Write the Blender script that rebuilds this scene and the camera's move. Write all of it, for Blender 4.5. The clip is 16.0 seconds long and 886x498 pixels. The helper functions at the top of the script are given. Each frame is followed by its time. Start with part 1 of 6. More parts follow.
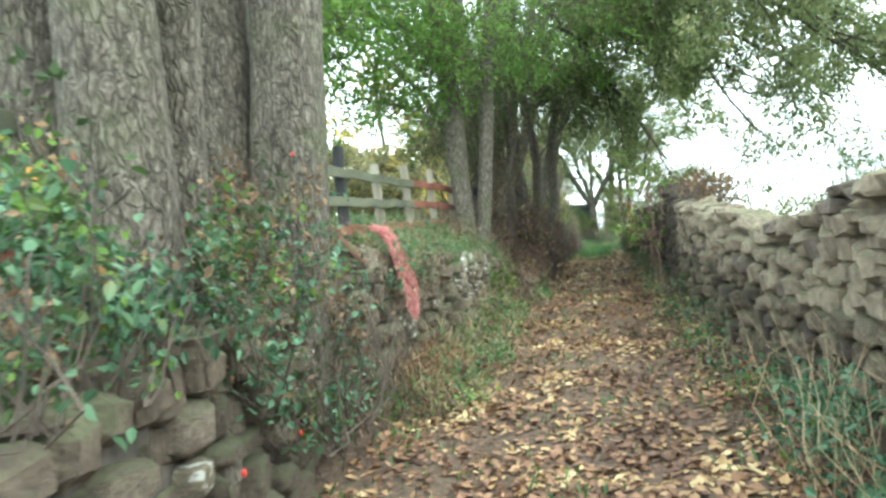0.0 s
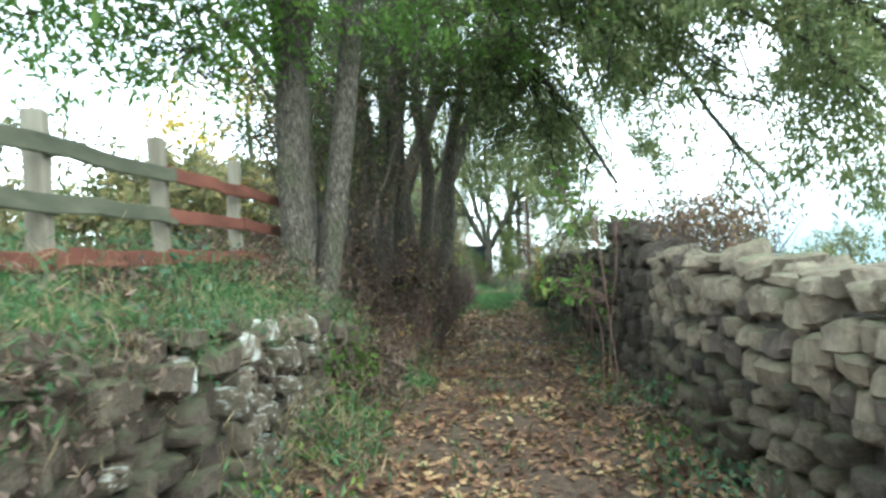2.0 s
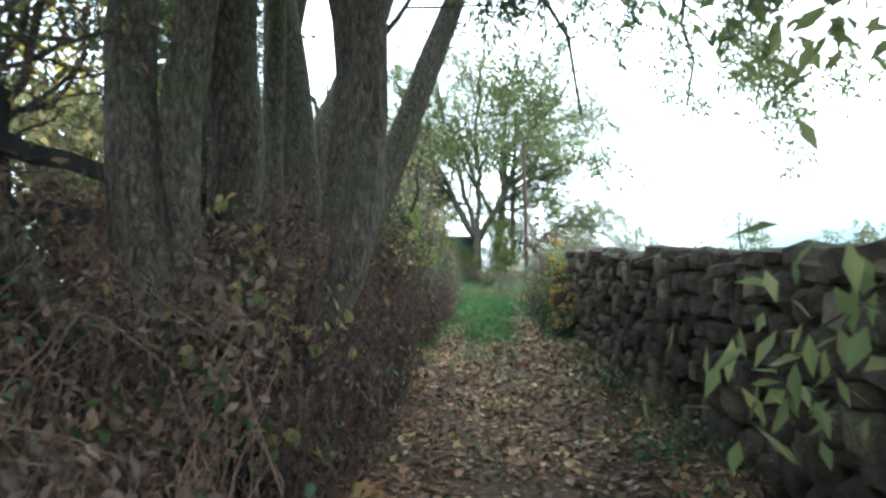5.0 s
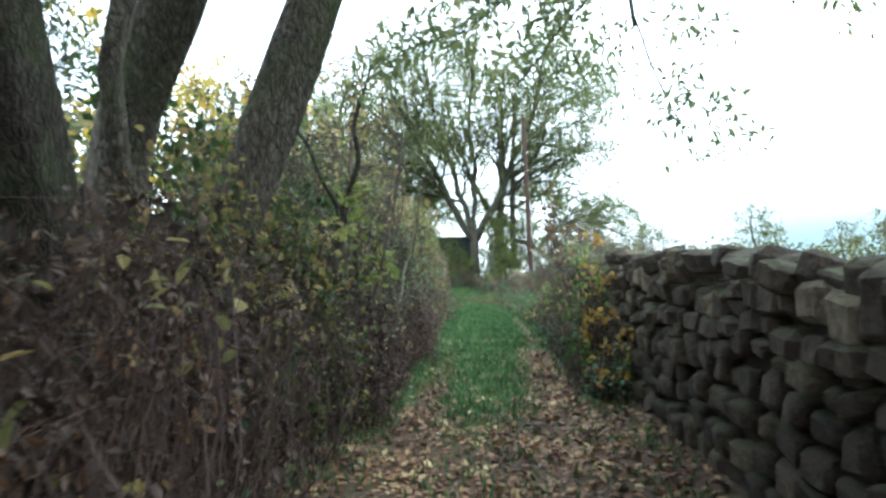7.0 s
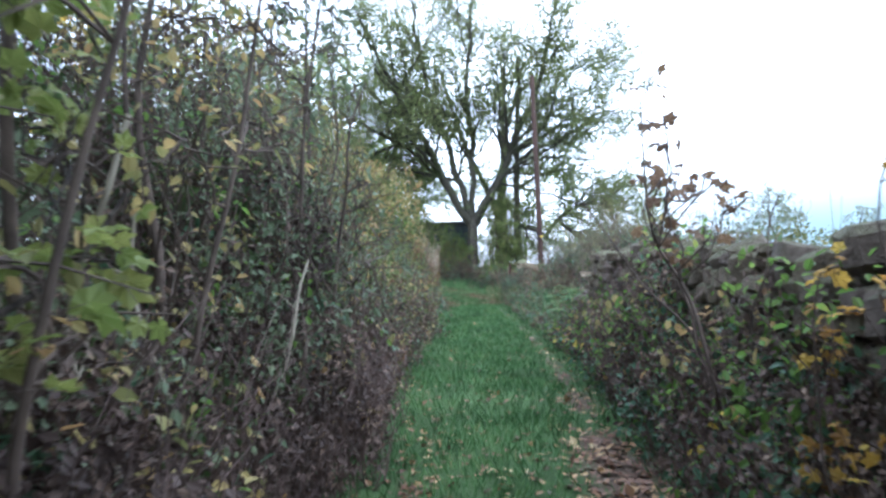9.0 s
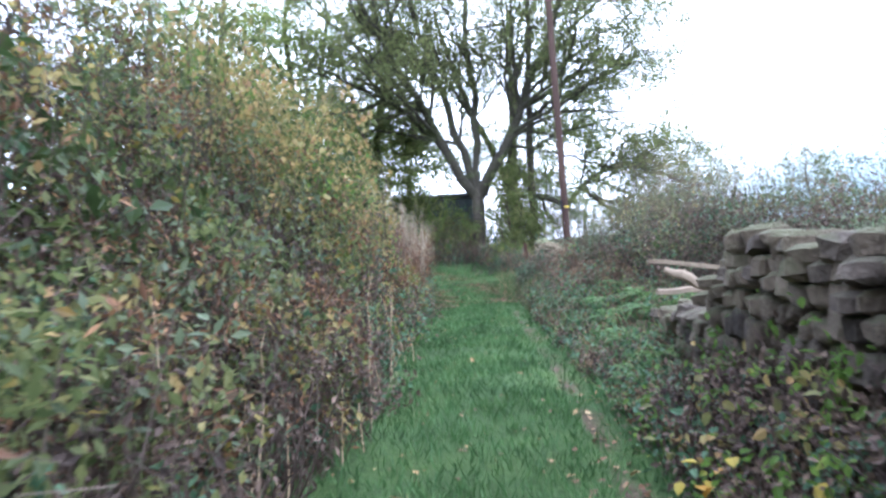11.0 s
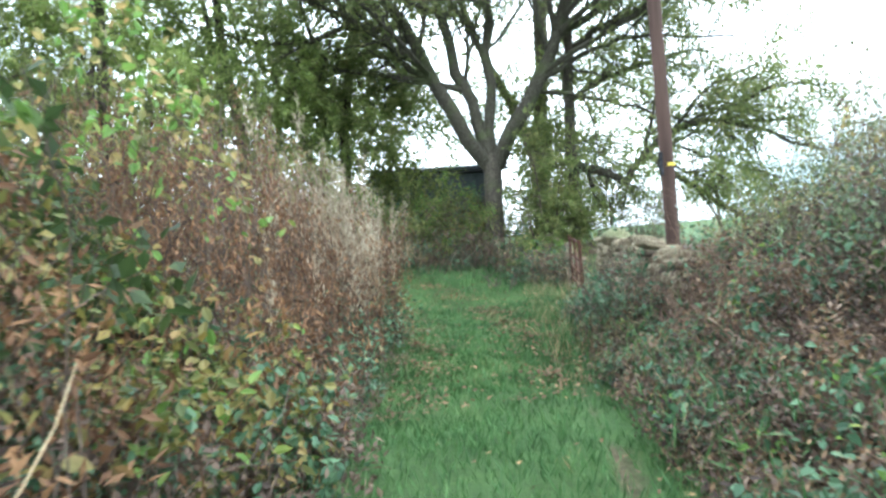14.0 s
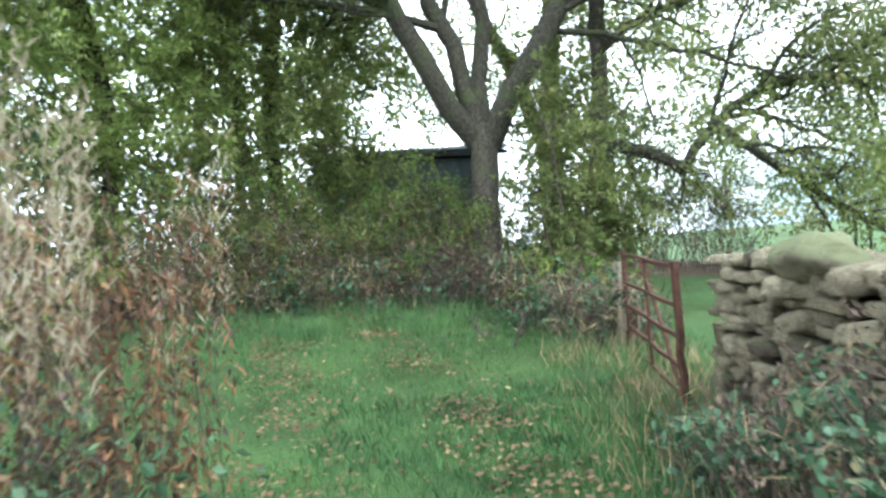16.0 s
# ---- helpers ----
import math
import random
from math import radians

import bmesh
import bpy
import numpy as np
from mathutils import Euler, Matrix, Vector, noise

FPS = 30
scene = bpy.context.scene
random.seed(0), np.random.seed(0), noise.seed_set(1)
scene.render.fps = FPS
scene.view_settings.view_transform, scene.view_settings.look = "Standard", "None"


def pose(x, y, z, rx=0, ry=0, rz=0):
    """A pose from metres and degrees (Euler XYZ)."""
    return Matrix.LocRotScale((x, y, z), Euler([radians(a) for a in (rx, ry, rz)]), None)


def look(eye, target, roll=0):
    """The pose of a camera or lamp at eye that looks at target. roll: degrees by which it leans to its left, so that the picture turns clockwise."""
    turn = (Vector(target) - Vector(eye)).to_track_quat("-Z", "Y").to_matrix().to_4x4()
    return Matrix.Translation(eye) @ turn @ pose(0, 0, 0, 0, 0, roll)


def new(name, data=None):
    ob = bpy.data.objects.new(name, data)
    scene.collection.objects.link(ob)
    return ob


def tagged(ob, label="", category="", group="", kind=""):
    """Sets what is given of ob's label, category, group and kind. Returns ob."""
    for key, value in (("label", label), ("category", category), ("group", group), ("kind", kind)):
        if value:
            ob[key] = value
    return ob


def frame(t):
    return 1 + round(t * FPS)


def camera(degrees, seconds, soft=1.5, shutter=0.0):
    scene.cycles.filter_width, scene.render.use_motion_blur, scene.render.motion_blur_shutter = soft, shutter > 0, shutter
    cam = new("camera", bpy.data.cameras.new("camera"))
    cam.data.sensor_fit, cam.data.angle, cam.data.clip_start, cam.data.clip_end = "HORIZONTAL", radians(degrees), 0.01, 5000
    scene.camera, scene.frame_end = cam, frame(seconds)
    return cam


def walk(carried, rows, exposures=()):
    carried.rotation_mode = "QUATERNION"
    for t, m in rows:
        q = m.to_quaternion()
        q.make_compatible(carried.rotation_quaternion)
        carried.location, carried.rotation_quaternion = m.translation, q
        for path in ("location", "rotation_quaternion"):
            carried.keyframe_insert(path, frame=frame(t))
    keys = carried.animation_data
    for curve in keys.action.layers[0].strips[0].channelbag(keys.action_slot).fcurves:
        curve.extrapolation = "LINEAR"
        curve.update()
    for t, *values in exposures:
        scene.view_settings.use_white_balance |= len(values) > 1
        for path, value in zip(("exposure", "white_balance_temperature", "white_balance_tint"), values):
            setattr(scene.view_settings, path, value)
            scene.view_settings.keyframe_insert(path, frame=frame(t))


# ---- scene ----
cam = camera(63.55, 16.0, soft=2.7, shutter=0.2)
# seconds, x, y, z, pitch, roll, yaw
ROWS = [
    (0.0, -0.000, 0.000, 1.450, 1.01, 6.04, 0.00),
    (0.5, 0.143, 1.154, 1.475, 0.87, 5.77, -2.09),
    (1.0, 0.301, 2.497, 1.534, 1.27, 3.34, -4.86),
    (1.5, 0.561, 3.650, 1.596, 2.33, 4.31, -6.27),
    (2.0, 0.795, 4.858, 1.693, 3.25, 2.65, -8.68),
    (2.5, 1.095, 6.121, 1.754, 2.87, 2.64, -9.55),
    (3.0, 1.341, 7.424, 1.814, 2.62, 2.24, -9.95),
    (3.5, 1.599, 8.721, 1.881, 2.49, 1.39, -9.88),
    (4.0, 1.885, 10.076, 1.948, 2.54, 1.04, -9.84),
    (6.5, 3.269, 15.712, 2.228, 2.39, 2.09, -9.46),
    (7.0, 3.601, 17.078, 2.300, 2.64, 2.63, -9.70),
    (7.5, 3.877, 18.369, 2.376, 2.52, 1.85, -9.87),
    (8.0, 4.184, 19.756, 2.423, 2.51, 2.33, -9.90),
    (8.5, 4.477, 21.181, 2.460, 2.15, 2.18, -9.91),
    (9.0, 4.801, 22.578, 2.505, 1.63, 2.73, -9.84),
    (11.5, 6.760, 30.384, 2.719, -0.22, 4.70, -8.83),
    (12.0, 7.107, 31.994, 2.748, 0.05, 4.61, -9.09),
    (12.5, 7.450, 33.524, 2.766, 0.46, 4.82, -8.96),
    (13.0, 7.749, 35.093, 2.773, 0.62, 5.11, -8.78),
    (13.5, 8.024, 36.655, 2.759, 0.30, 5.18, -8.09),
    (14.0, 8.327, 38.358, 2.737, -0.60, 4.80, -7.80),
    (14.5, 8.637, 40.038, 2.728, -1.08, 4.14, -8.00),
    (15.0, 9.014, 41.732, 2.742, -0.96, 3.68, -8.08),
    (15.5, 9.392, 43.397, 2.765, -0.22, 4.24, -8.40),
    (16.0, 9.737, 45.134, 2.791, 0.19, 4.58, -8.53),
]
walk(cam, [(t, pose(x, y, z, 90 + pitch, roll, yaw)) for t, x, y, z, pitch, roll, yaw in ROWS],
     exposures=[(0.0, 1.76, 5980, -7), (0.6, 1.68, 5930, -8), (1.5, 1.5, 5800, -7), (4.0, 1.54, 5560, -2), (6.5, 1.24, 5650, -2), (9.0, 1.22, 5200, 9), (11.5, 1.48, 5330, 16), (12.5, 1.54, 5430, 12), (13.5, 1.58, 5660, 0), (16.0, 1.66, 5800, 0)])

# ---- world, sun, exposure ----
world = bpy.data.worlds.new("overcast_sky")
scene.world = world
world.use_nodes = True
wn, wl = world.node_tree.nodes, world.node_tree.links
wn.clear()
w_out = wn.new("ShaderNodeOutputWorld")
w_bg = wn.new("ShaderNodeBackground")
w_sky = wn.new("ShaderNodeTexSky")
w_sky.sky_type = "NISHITA"
w_sky.sun_disc = False
w_sky.sun_elevation = radians(38)
w_sky.sun_rotation = radians(60)
w_sky.air_density, w_sky.dust_density, w_sky.ozone_density = 1.0, 3.0, 1.0
w_co = wn.new("ShaderNodeTexCoord")
w_map = wn.new("ShaderNodeMapping")
w_map.inputs["Scale"].default_value = (1.0, 1.0, 3.2)
w_noise = wn.new("ShaderNodeTexNoise")
w_noise.inputs["Scale"].default_value = 2.1
w_noise.inputs["Detail"].default_value = 5.0
w_ramp = wn.new("ShaderNodeValToRGB")
w_ramp.color_ramp.elements[0].position, w_ramp.color_ramp.elements[0].color = 0.34, (0.45, 0.45, 0.45, 1)
w_ramp.color_ramp.elements[1].position, w_ramp.color_ramp.elements[1].color = 0.56, (1, 1, 1, 1)
w_mix = wn.new("ShaderNodeMixRGB")
w_mix.inputs["Color2"].default_value = (13.0, 13.4, 14.0, 1)
wl.new(w_co.outputs["Generated"], w_map.inputs["Vector"])
wl.new(w_map.outputs["Vector"], w_noise.inputs["Vector"])
wl.new(w_noise.outputs["Fac"], w_ramp.inputs["Fac"])
wl.new(w_ramp.outputs["Color"], w_mix.inputs["Fac"])
wl.new(w_sky.outputs["Color"], w_mix.inputs["Color1"])
# a clearer, bluish strip of sky low over the right-hand field
w_sep = wn.new("ShaderNodeSeparateXYZ")
wl.new(w_co.outputs["Generated"], w_sep.inputs["Vector"])
w_low = wn.new("ShaderNodeMapRange")
w_low.interpolation_type = "SMOOTHSTEP"
w_low.inputs["From Min"].default_value, w_low.inputs["From Max"].default_value = 0.22, 0.02
wl.new(w_sep.outputs["Z"], w_low.inputs["Value"])
w_east = wn.new("ShaderNodeMapRange")
w_east.interpolation_type = "SMOOTHSTEP"
w_east.inputs["From Min"].default_value, w_east.inputs["From Max"].default_value = 0.3, 0.6
wl.new(w_sep.outputs["X"], w_east.inputs["Value"])
w_mul = wn.new("ShaderNodeMath")
w_mul.operation = "MULTIPLY"
wl.new(w_low.outputs["Result"], w_mul.inputs[0])
wl.new(w_east.outputs["Result"], w_mul.inputs[1])
w_strip = wn.new("ShaderNodeMixRGB")
w_strip.inputs["Color2"].default_value = (2.1, 2.75, 3.05, 1)
wl.new(w_mul.outputs["Value"], w_strip.inputs["Fac"])
wl.new(w_mix.outputs["Color"], w_strip.inputs["Color1"])
wl.new(w_strip.outputs["Color"], w_bg.inputs["Color"])
w_bg.inputs["Strength"].default_value = 0.15
wl.new(w_bg.outputs["Background"], w_out.inputs["Surface"])

sun_data = bpy.data.lights.new("sun", "SUN")
sun_data.energy, sun_data.angle, sun_data.color = 0.9, radians(30), (1.0, 0.96, 0.9)
sun = new("sun", sun_data)
sun.matrix_world = look((30, 5, 40), (0, 30, 0))

# ---- plan of the lane ----
LANE_Y = [-700, -10, 0, 3.65, 8.72, 15.71, 22.58, 30.38, 36.66, 41.73, 45.13, 60, 700]
LANE_X = [-1.3, -1.3, 0, 0.58, 1.6, 3.27, 4.8, 6.76, 8.05, 9.0, 9.74, 12.8, 12.8]
RISE_Y = [-700, -10, 0, 5, 10, 15, 20, 25, 30, 35, 40, 45, 51, 57, 60, 700]
RISE_Z = [-1.0, -0.3, 0, 0.24, 0.5, 0.77, 0.98, 1.12, 1.26, 1.32, 1.29, 1.30, 1.32, 1.72, 1.9, 2.4]


def lane_x(y):
    return np.interp(y, LANE_Y, LANE_X)


def lane_z(y):
    return np.interp(y, RISE_Y, RISE_Z)


def smooth(a, b, v):
    k = np.clip((np.asarray(v, float) - a) / (b - a), 0, 1)
    return k * k * (3 - 2 * k)


def ripple(x, y, s, seed=0.0):
    """Cheap rolling unevenness between -1 and 1."""
    x, y = np.asarray(x, float) / s + seed, np.asarray(y, float) / s - seed * 1.7
    return (np.sin(x * 1.3 + 1.7 * np.sin(y * 0.9)) + np.sin(y * 1.7 + 1.3 * np.sin(x * 1.1)) + np.sin((x + y) * 2.3 + seed)) / 3


def height(u, y):
    """The ground at u metres to the right of the lane's middle."""
    u, y = np.asarray(u, float), np.asarray(y, float)
    z = lane_z(y)
    bank = np.interp(y, [-10, 2, 8, 13, 18, 25, 35, 46, 50, 60], [0.95, 1.05, 1.25, 1.2, 0.95, 0.5, 0.35, 0.25, 0.05, 0.0])
    inner = np.interp(y, [13, 16], [-1.66, -1.1])
    outer = np.interp(y, [13, 16], [-1.9, -2.7])
    k = np.clip((u - inner) / (outer - inner), 0, 1)
    z = z + bank * k * k * (3 - 2 * k) + 0.25 * smooth(-1.9, -3.2, u) * np.interp(y, [14, 30, 46, 50], [1, 1, 1, 0])
    u = u + 0.05 * np.sin(y * 1.1) + 0.03 * np.sin(y * 2.9 + 1)
    right = (0.75 + 0.35 * ripple(y, 0.0, 0.5, 7)) * np.interp(y, [34, 38, 45, 49], [0, 0.55, 0.5, 0])
    z = z + right * smooth(0.95, 2.3, u)
    z = z + np.interp(y, [55.5, 58.5, 62], [0, 0.55, 0.5]) * smooth(9, 2, abs(u + 1))
    ruts = np.exp(-((abs(u) - 0.72) / 0.22) ** 2) * np.interp(y, [0, 48, 54], [0.05, 0.05, 0])
    z = z - ruts + 0.02 * ripple(u, y, 0.35, 3) + 0.03 * ripple(u, y, 1.1, 5)
    far = smooth(8, 60, abs(u)) + smooth(75, 160, abs(y - 20))
    return z + far * (0.5 * ripple(u, y, 40, 2))


def ruts_at(y, u):
    """How much of the wheel tracks shows through: the right one runs on, the left one soon closes."""
    right = np.interp(y, [21, 27, 30, 43, 47], [1.0, 1.0, 0.9, 0.9, 0.1]) * np.exp(-((u - 0.74) / np.interp(y, [22, 27, 30], [0.34, 0.3, 0.13])) ** 2)
    left = np.interp(y, [22, 24.5, 27, 30], [1.0, 0.9, 0.5, 0.05]) * np.exp(-((u + 0.62) / 0.2) ** 2)
    broken = np.where(y > 28, np.clip(0.8 + 0.55 * ripple(u, y, 0.45, 9), 0.3, 1), 1.0)
    return np.maximum(right * broken, left)


def spot(y, u, h=0.0):
    """A place in the plan: y along the lane, u to its right, h over the ground there."""
    return Vector((float(lane_x(y)) + u, y, float(height(u, y)) + h))


# ---- materials ----
def material(name, rough=0.9):
    m = bpy.data.materials.new(name)
    m.use_nodes = True
    n = m.node_tree.nodes
    b = n["Principled BSDF"]
    b.inputs["Roughness"].default_value = rough
    b.inputs["Specular IOR Level"].default_value = 0.25
    return m, n, m.node_tree.links, b


def ramp(n, stops):
    r = n.new("ShaderNodeValToRGB")
    e = r.color_ramp.elements
    while len(e) < len(stops):
        e.new(0.5)
    for k, (p, c) in enumerate(stops):
        e[k].position, e[k].color = p, (*c, 1)
    return r


def grain(n, l, scale, detail=4, stretch=None, rough=0.6):
    co = n.new("ShaderNodeTexCoord")
    t = n.new("ShaderNodeTexNoise")
    t.inputs["Scale"].default_value, t.inputs["Detail"].default_value, t.inputs["Roughness"].default_value = scale, detail, rough
    mp = n.new("ShaderNodeMapping")
    mp.inputs["Scale"].default_value = stretch or (1, 1, 1)
    l.new(co.outputs["Object"], mp.inputs["Vector"])
    l.new(mp.outputs["Vector"], t.inputs["Vector"])
    return t


def blend(n, l, fac, a, b, kind="MIX"):
    x = n.new("ShaderNodeMixRGB")
    x.blend_type = kind
    for s, v in (("Fac", fac), ("Color1", a), ("Color2", b)):
        if isinstance(v, (int, float)):
            x.inputs[s].default_value = v
        elif isinstance(v, tuple):
            x.inputs[s].default_value = (*v, 1)
        else:
            l.new(v, x.inputs[s])
    return x.outputs["Color"]


def relief(n, l, b, src, strength, dist):
    k = n.new("ShaderNodeBump")
    k.inputs["Strength"].default_value, k.inputs["Distance"].default_value = strength, dist
    l.new(src, k.inputs["Height"])
    l.new(k.outputs["Normal"], b.inputs["Normal"])


def leafy(name, stops, shine=0.45, glow=0.4, patch=2.6):
    """Leaves: each one takes its own colour, and lets some light through."""
    m, n, l, b = material(name, shine)
    g = n.new("ShaderNodeNewGeometry")
    r = ramp(n, stops)
    t = grain(n, l, 1.3, 2)
    p = n.new("ShaderNodeMapRange")
    p.inputs["From Min"].default_value, p.inputs["From Max"].default_value = 0.34, 0.66
    l.new(grain(n, l, patch, 3).outputs["Fac"], p.inputs["Value"])
    own = n.new("ShaderNodeMath")
    own.operation = "MULTIPLY_ADD"
    l.new(g.outputs["Random Per Island"], own.inputs[0])
    own.inputs[1].default_value = 0.55
    half = n.new("ShaderNodeMath")
    half.operation = "MULTIPLY"
    l.new(p.outputs["Result"], half.inputs[0])
    half.inputs[1].default_value = 0.45
    l.new(half.outputs["Value"], own.inputs[2])
    l.new(own.outputs["Value"], r.inputs["Fac"])
    c = blend(n, l, 0.5, r.outputs["Color"], ramp_of(n, l, t.outputs["Fac"], [(0.3, (0.5, 0.5, 0.5)), (0.7, (1.35, 1.35, 1.35))]), "MULTIPLY")
    l.new(c, b.inputs["Base Color"])
    if glow > 0:
        tr = n.new("ShaderNodeBsdfTranslucent")
        l.new(c, tr.inputs["Color"])
        mx = n.new("ShaderNodeMixShader")
        mx.inputs["Fac"].default_value = glow
        l.new(b.outputs["BSDF"], mx.inputs[1])
        l.new(tr.outputs["BSDF"], mx.inputs[2])
        l.new(mx.outputs["Shader"], n["Material Output"].inputs["Surface"])
    return m


def ramp_of(n, l, src, stops):
    r = ramp(n, stops)
    l.new(src, r.inputs["Fac"])
    return r.outputs["Color"]


def barky(name, dark, mid, light, moss=(0.07, 0.09, 0.03), moss_share=0.35, scale=30.0):
    """Fissured bark: a net of upright cracks between plates, with moss and lichen in patches."""
    m, n, l, b = material(name, 0.95)
    a = grain(n, l, 30, 8, (1, 1, 0.4), 0.75)
    wob = grain(n, l, 6, 3)
    co = n.new("ShaderNodeTexCoord")
    shift = n.new("ShaderNodeVectorMath")
    shift.operation = "MULTIPLY_ADD"
    l.new(wob.outputs["Color"], shift.inputs[0])
    shift.inputs[1].default_value = (0.12, 0.12, 0.12)
    l.new(co.outputs["Object"], shift.inputs[2])
    mp = n.new("ShaderNodeMapping")
    mp.inputs["Scale"].default_value = (1, 1, 0.24)
    l.new(shift.outputs["Vector"], mp.inputs["Vector"])
    cr = n.new("ShaderNodeTexVoronoi")
    cr.feature = "DISTANCE_TO_EDGE"
    cr.inputs["Scale"].default_value = scale
    l.new(mp.outputs["Vector"], cr.inputs["Vector"])
    plates = ramp_of(n, l, cr.outputs["Distance"], [(0.0, (0.4, 0.4, 0.4)), (0.22, (1, 1, 1))])
    c = ramp_of(n, l, a.outputs["Fac"], [(0.34, dark), (0.5, mid), (0.66, light)])
    c = blend(n, l, 0.75, c, plates, "MULTIPLY")
    big = grain(n, l, 1.6, 5)
    k = ramp_of(n, l, big.outputs["Fac"], [(0.5, (0, 0, 0)), (0.64, (moss_share,) * 3)])
    c = blend(n, l, k, c, moss)
    spots = grain(n, l, 9, 4)
    k2 = ramp_of(n, l, spots.outputs["Fac"], [(0.6, (0, 0, 0)), (0.68, (0.4,) * 3)])
    c = blend(n, l, k2, c, light)
    l.new(c, b.inputs["Base Color"])
    relief(n, l, b, blend(n, l, 0.6, a.outputs["Fac"], plates), 1.0, 0.035)
    return m


def rocky(name, dark, mid, light, moss=(0.062, 0.075, 0.03), moss_from=0.5, lichen=0.0):
    m, n, l, b = material(name, 0.92)
    info = n.new("ShaderNodeObjectInfo")
    a = grain(n, l, 14, 7, rough=0.7)
    big = grain(n, l, 3.2, 4)
    shade = ramp_of(n, l, info.outputs["Random"], [(0.0, dark), (0.5, mid), (1.0, light)])
    c = blend(n, l, 0.75, shade, ramp_of(n, l, a.outputs["Fac"], [(0.3, (0.45, 0.43, 0.42)), (0.62, (1.3, 1.28, 1.2))]), "MULTIPLY")
    c = blend(n, l, 0.8, c, ramp_of(n, l, big.outputs["Fac"], [(0.35, (0.62, 0.6, 0.58)), (0.65, (1.3, 1.28, 1.24))]), "MULTIPLY")
    geo = n.new("ShaderNodeNewGeometry")
    sep = n.new("ShaderNodeSeparateXYZ")
    l.new(geo.outputs["Normal"], sep.inputs["Vector"])
    up = n.new("ShaderNodeMath")
    up.operation = "MULTIPLY_ADD"
    l.new(sep.outputs["Z"], up.inputs[0])
    up.inputs[1].default_value = 0.26
    l.new(big.outputs["Fac"], up.inputs[2])
    k = ramp_of(n, l, up.outputs["Value"], [(moss_from + 0.04, (0, 0, 0)), (moss_from + 0.24, (0.65,) * 3)])
    c = blend(n, l, k, c, moss)
    if lichen > 0:
        spots = grain(n, l, 3.2, 4)
        k2 = ramp_of(n, l, spots.outputs["Fac"], [(0.60 - lichen * 0.2, (0, 0, 0)), (0.68 - lichen * 0.2, (0.85,) * 3)])
        c = blend(n, l, k2, c, (0.62, 0.62, 0.56))
    l.new(c, b.inputs["Base Color"])
    relief(n, l, b, a.outputs["Fac"], 1.0, 0.045)
    return m


def plain(name, c1, c2, rough=0.85, scale=8.0, stretch=None, bump=0.5, dist=0.01, metal=0.0):
    m, n, l, b = material(name, rough)
    a = grain(n, l, scale, 6, stretch)
    l.new(ramp_of(n, l, a.outputs["Fac"], [(0.3, c1), (0.7, c2)]), b.inputs["Base Color"])
    b.inputs["Metallic"].default_value = metal
    relief(n, l, b, a.outputs["Fac"], bump, dist)
    return m


M_STONE = rocky("gritstone", (0.1, 0.083, 0.064), (0.16, 0.133, 0.104), (0.24, 0.203, 0.16), moss=(0.085, 0.095, 0.045), moss_from=0.54)
M_STONE_RED = rocky("ruddy_gritstone", (0.09, 0.071, 0.056), (0.145, 0.117, 0.092), (0.22, 0.182, 0.146), moss=(0.08, 0.092, 0.045), moss_from=0.48)
# the darkest stone tone, used most in the right wall's middle stretch
M_STONE_DARK = rocky("dark_gritstone", (0.05, 0.041, 0.037), (0.088, 0.072, 0.063), (0.14, 0.115, 0.1), moss_from=0.6)
M_STONE_PALE = rocky("lichen_gritstone", (0.13, 0.11, 0.08), (0.19, 0.16, 0.12), (0.26, 0.22, 0.17), moss_from=0.66, lichen=0.3)
M_STONE_BUFF = rocky("buff_sandstone", (0.21, 0.175, 0.125), (0.3, 0.26, 0.19), (0.4, 0.35, 0.26), moss_from=0.7)
M_STONE_MOSSY = rocky("mossy_boulder", (0.15, 0.13, 0.09), (0.19, 0.17, 0.12), (0.24, 0.21, 0.15), moss=(0.13, 0.15, 0.07), moss_from=0.38)
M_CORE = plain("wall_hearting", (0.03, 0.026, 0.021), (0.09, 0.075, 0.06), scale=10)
M_BARK = barky("grey_bark", (0.045, 0.038, 0.03), (0.125, 0.105, 0.082), (0.22, 0.195, 0.155))
M_BARK_DARK = barky("dark_bark", (0.024, 0.02, 0.017), (0.056, 0.046, 0.038), (0.1, 0.084, 0.068), moss_share=0.45)
M_BARK_LIMB = barky("mossy_limb_bark", (0.026, 0.023, 0.017), (0.062, 0.056, 0.041), (0.12, 0.108, 0.08), moss_share=0.5)
M_BARK_MID = barky("brown_hedge_bark", (0.042, 0.034, 0.027), (0.115, 0.096, 0.077), (0.2, 0.172, 0.138), moss_share=0.4)
# lighter copy of the limb bark, with the light on the trunk coloured in
M_BARK_LIT = barky("lit_trunk_bark", (0.035, 0.029, 0.023), (0.09, 0.076, 0.06), (0.16, 0.14, 0.11), moss_share=0.4)
M_TWIG = plain("brown_twigs", (0.036, 0.027, 0.022), (0.115, 0.087, 0.069), scale=5)
M_TWIG_PALE = plain("dry_stalks", (0.24, 0.17, 0.1), (0.45, 0.35, 0.22), scale=5)
M_TWIG_PURPLE = plain("purple_brown_stems", (0.045, 0.03, 0.027), (0.135, 0.094, 0.08), scale=5)
M_TWIG_RED = plain("pinkish_stems", (0.11, 0.066, 0.05), (0.23, 0.15, 0.11), scale=5)
M_LEAF = leafy("green_leaves", [(0.0, (0.075, 0.13, 0.03)), (0.5, (0.125, 0.215, 0.045)), (0.85, (0.2, 0.3, 0.07)), (0.97, (0.3, 0.28, 0.07))], 0.45, 0.62)
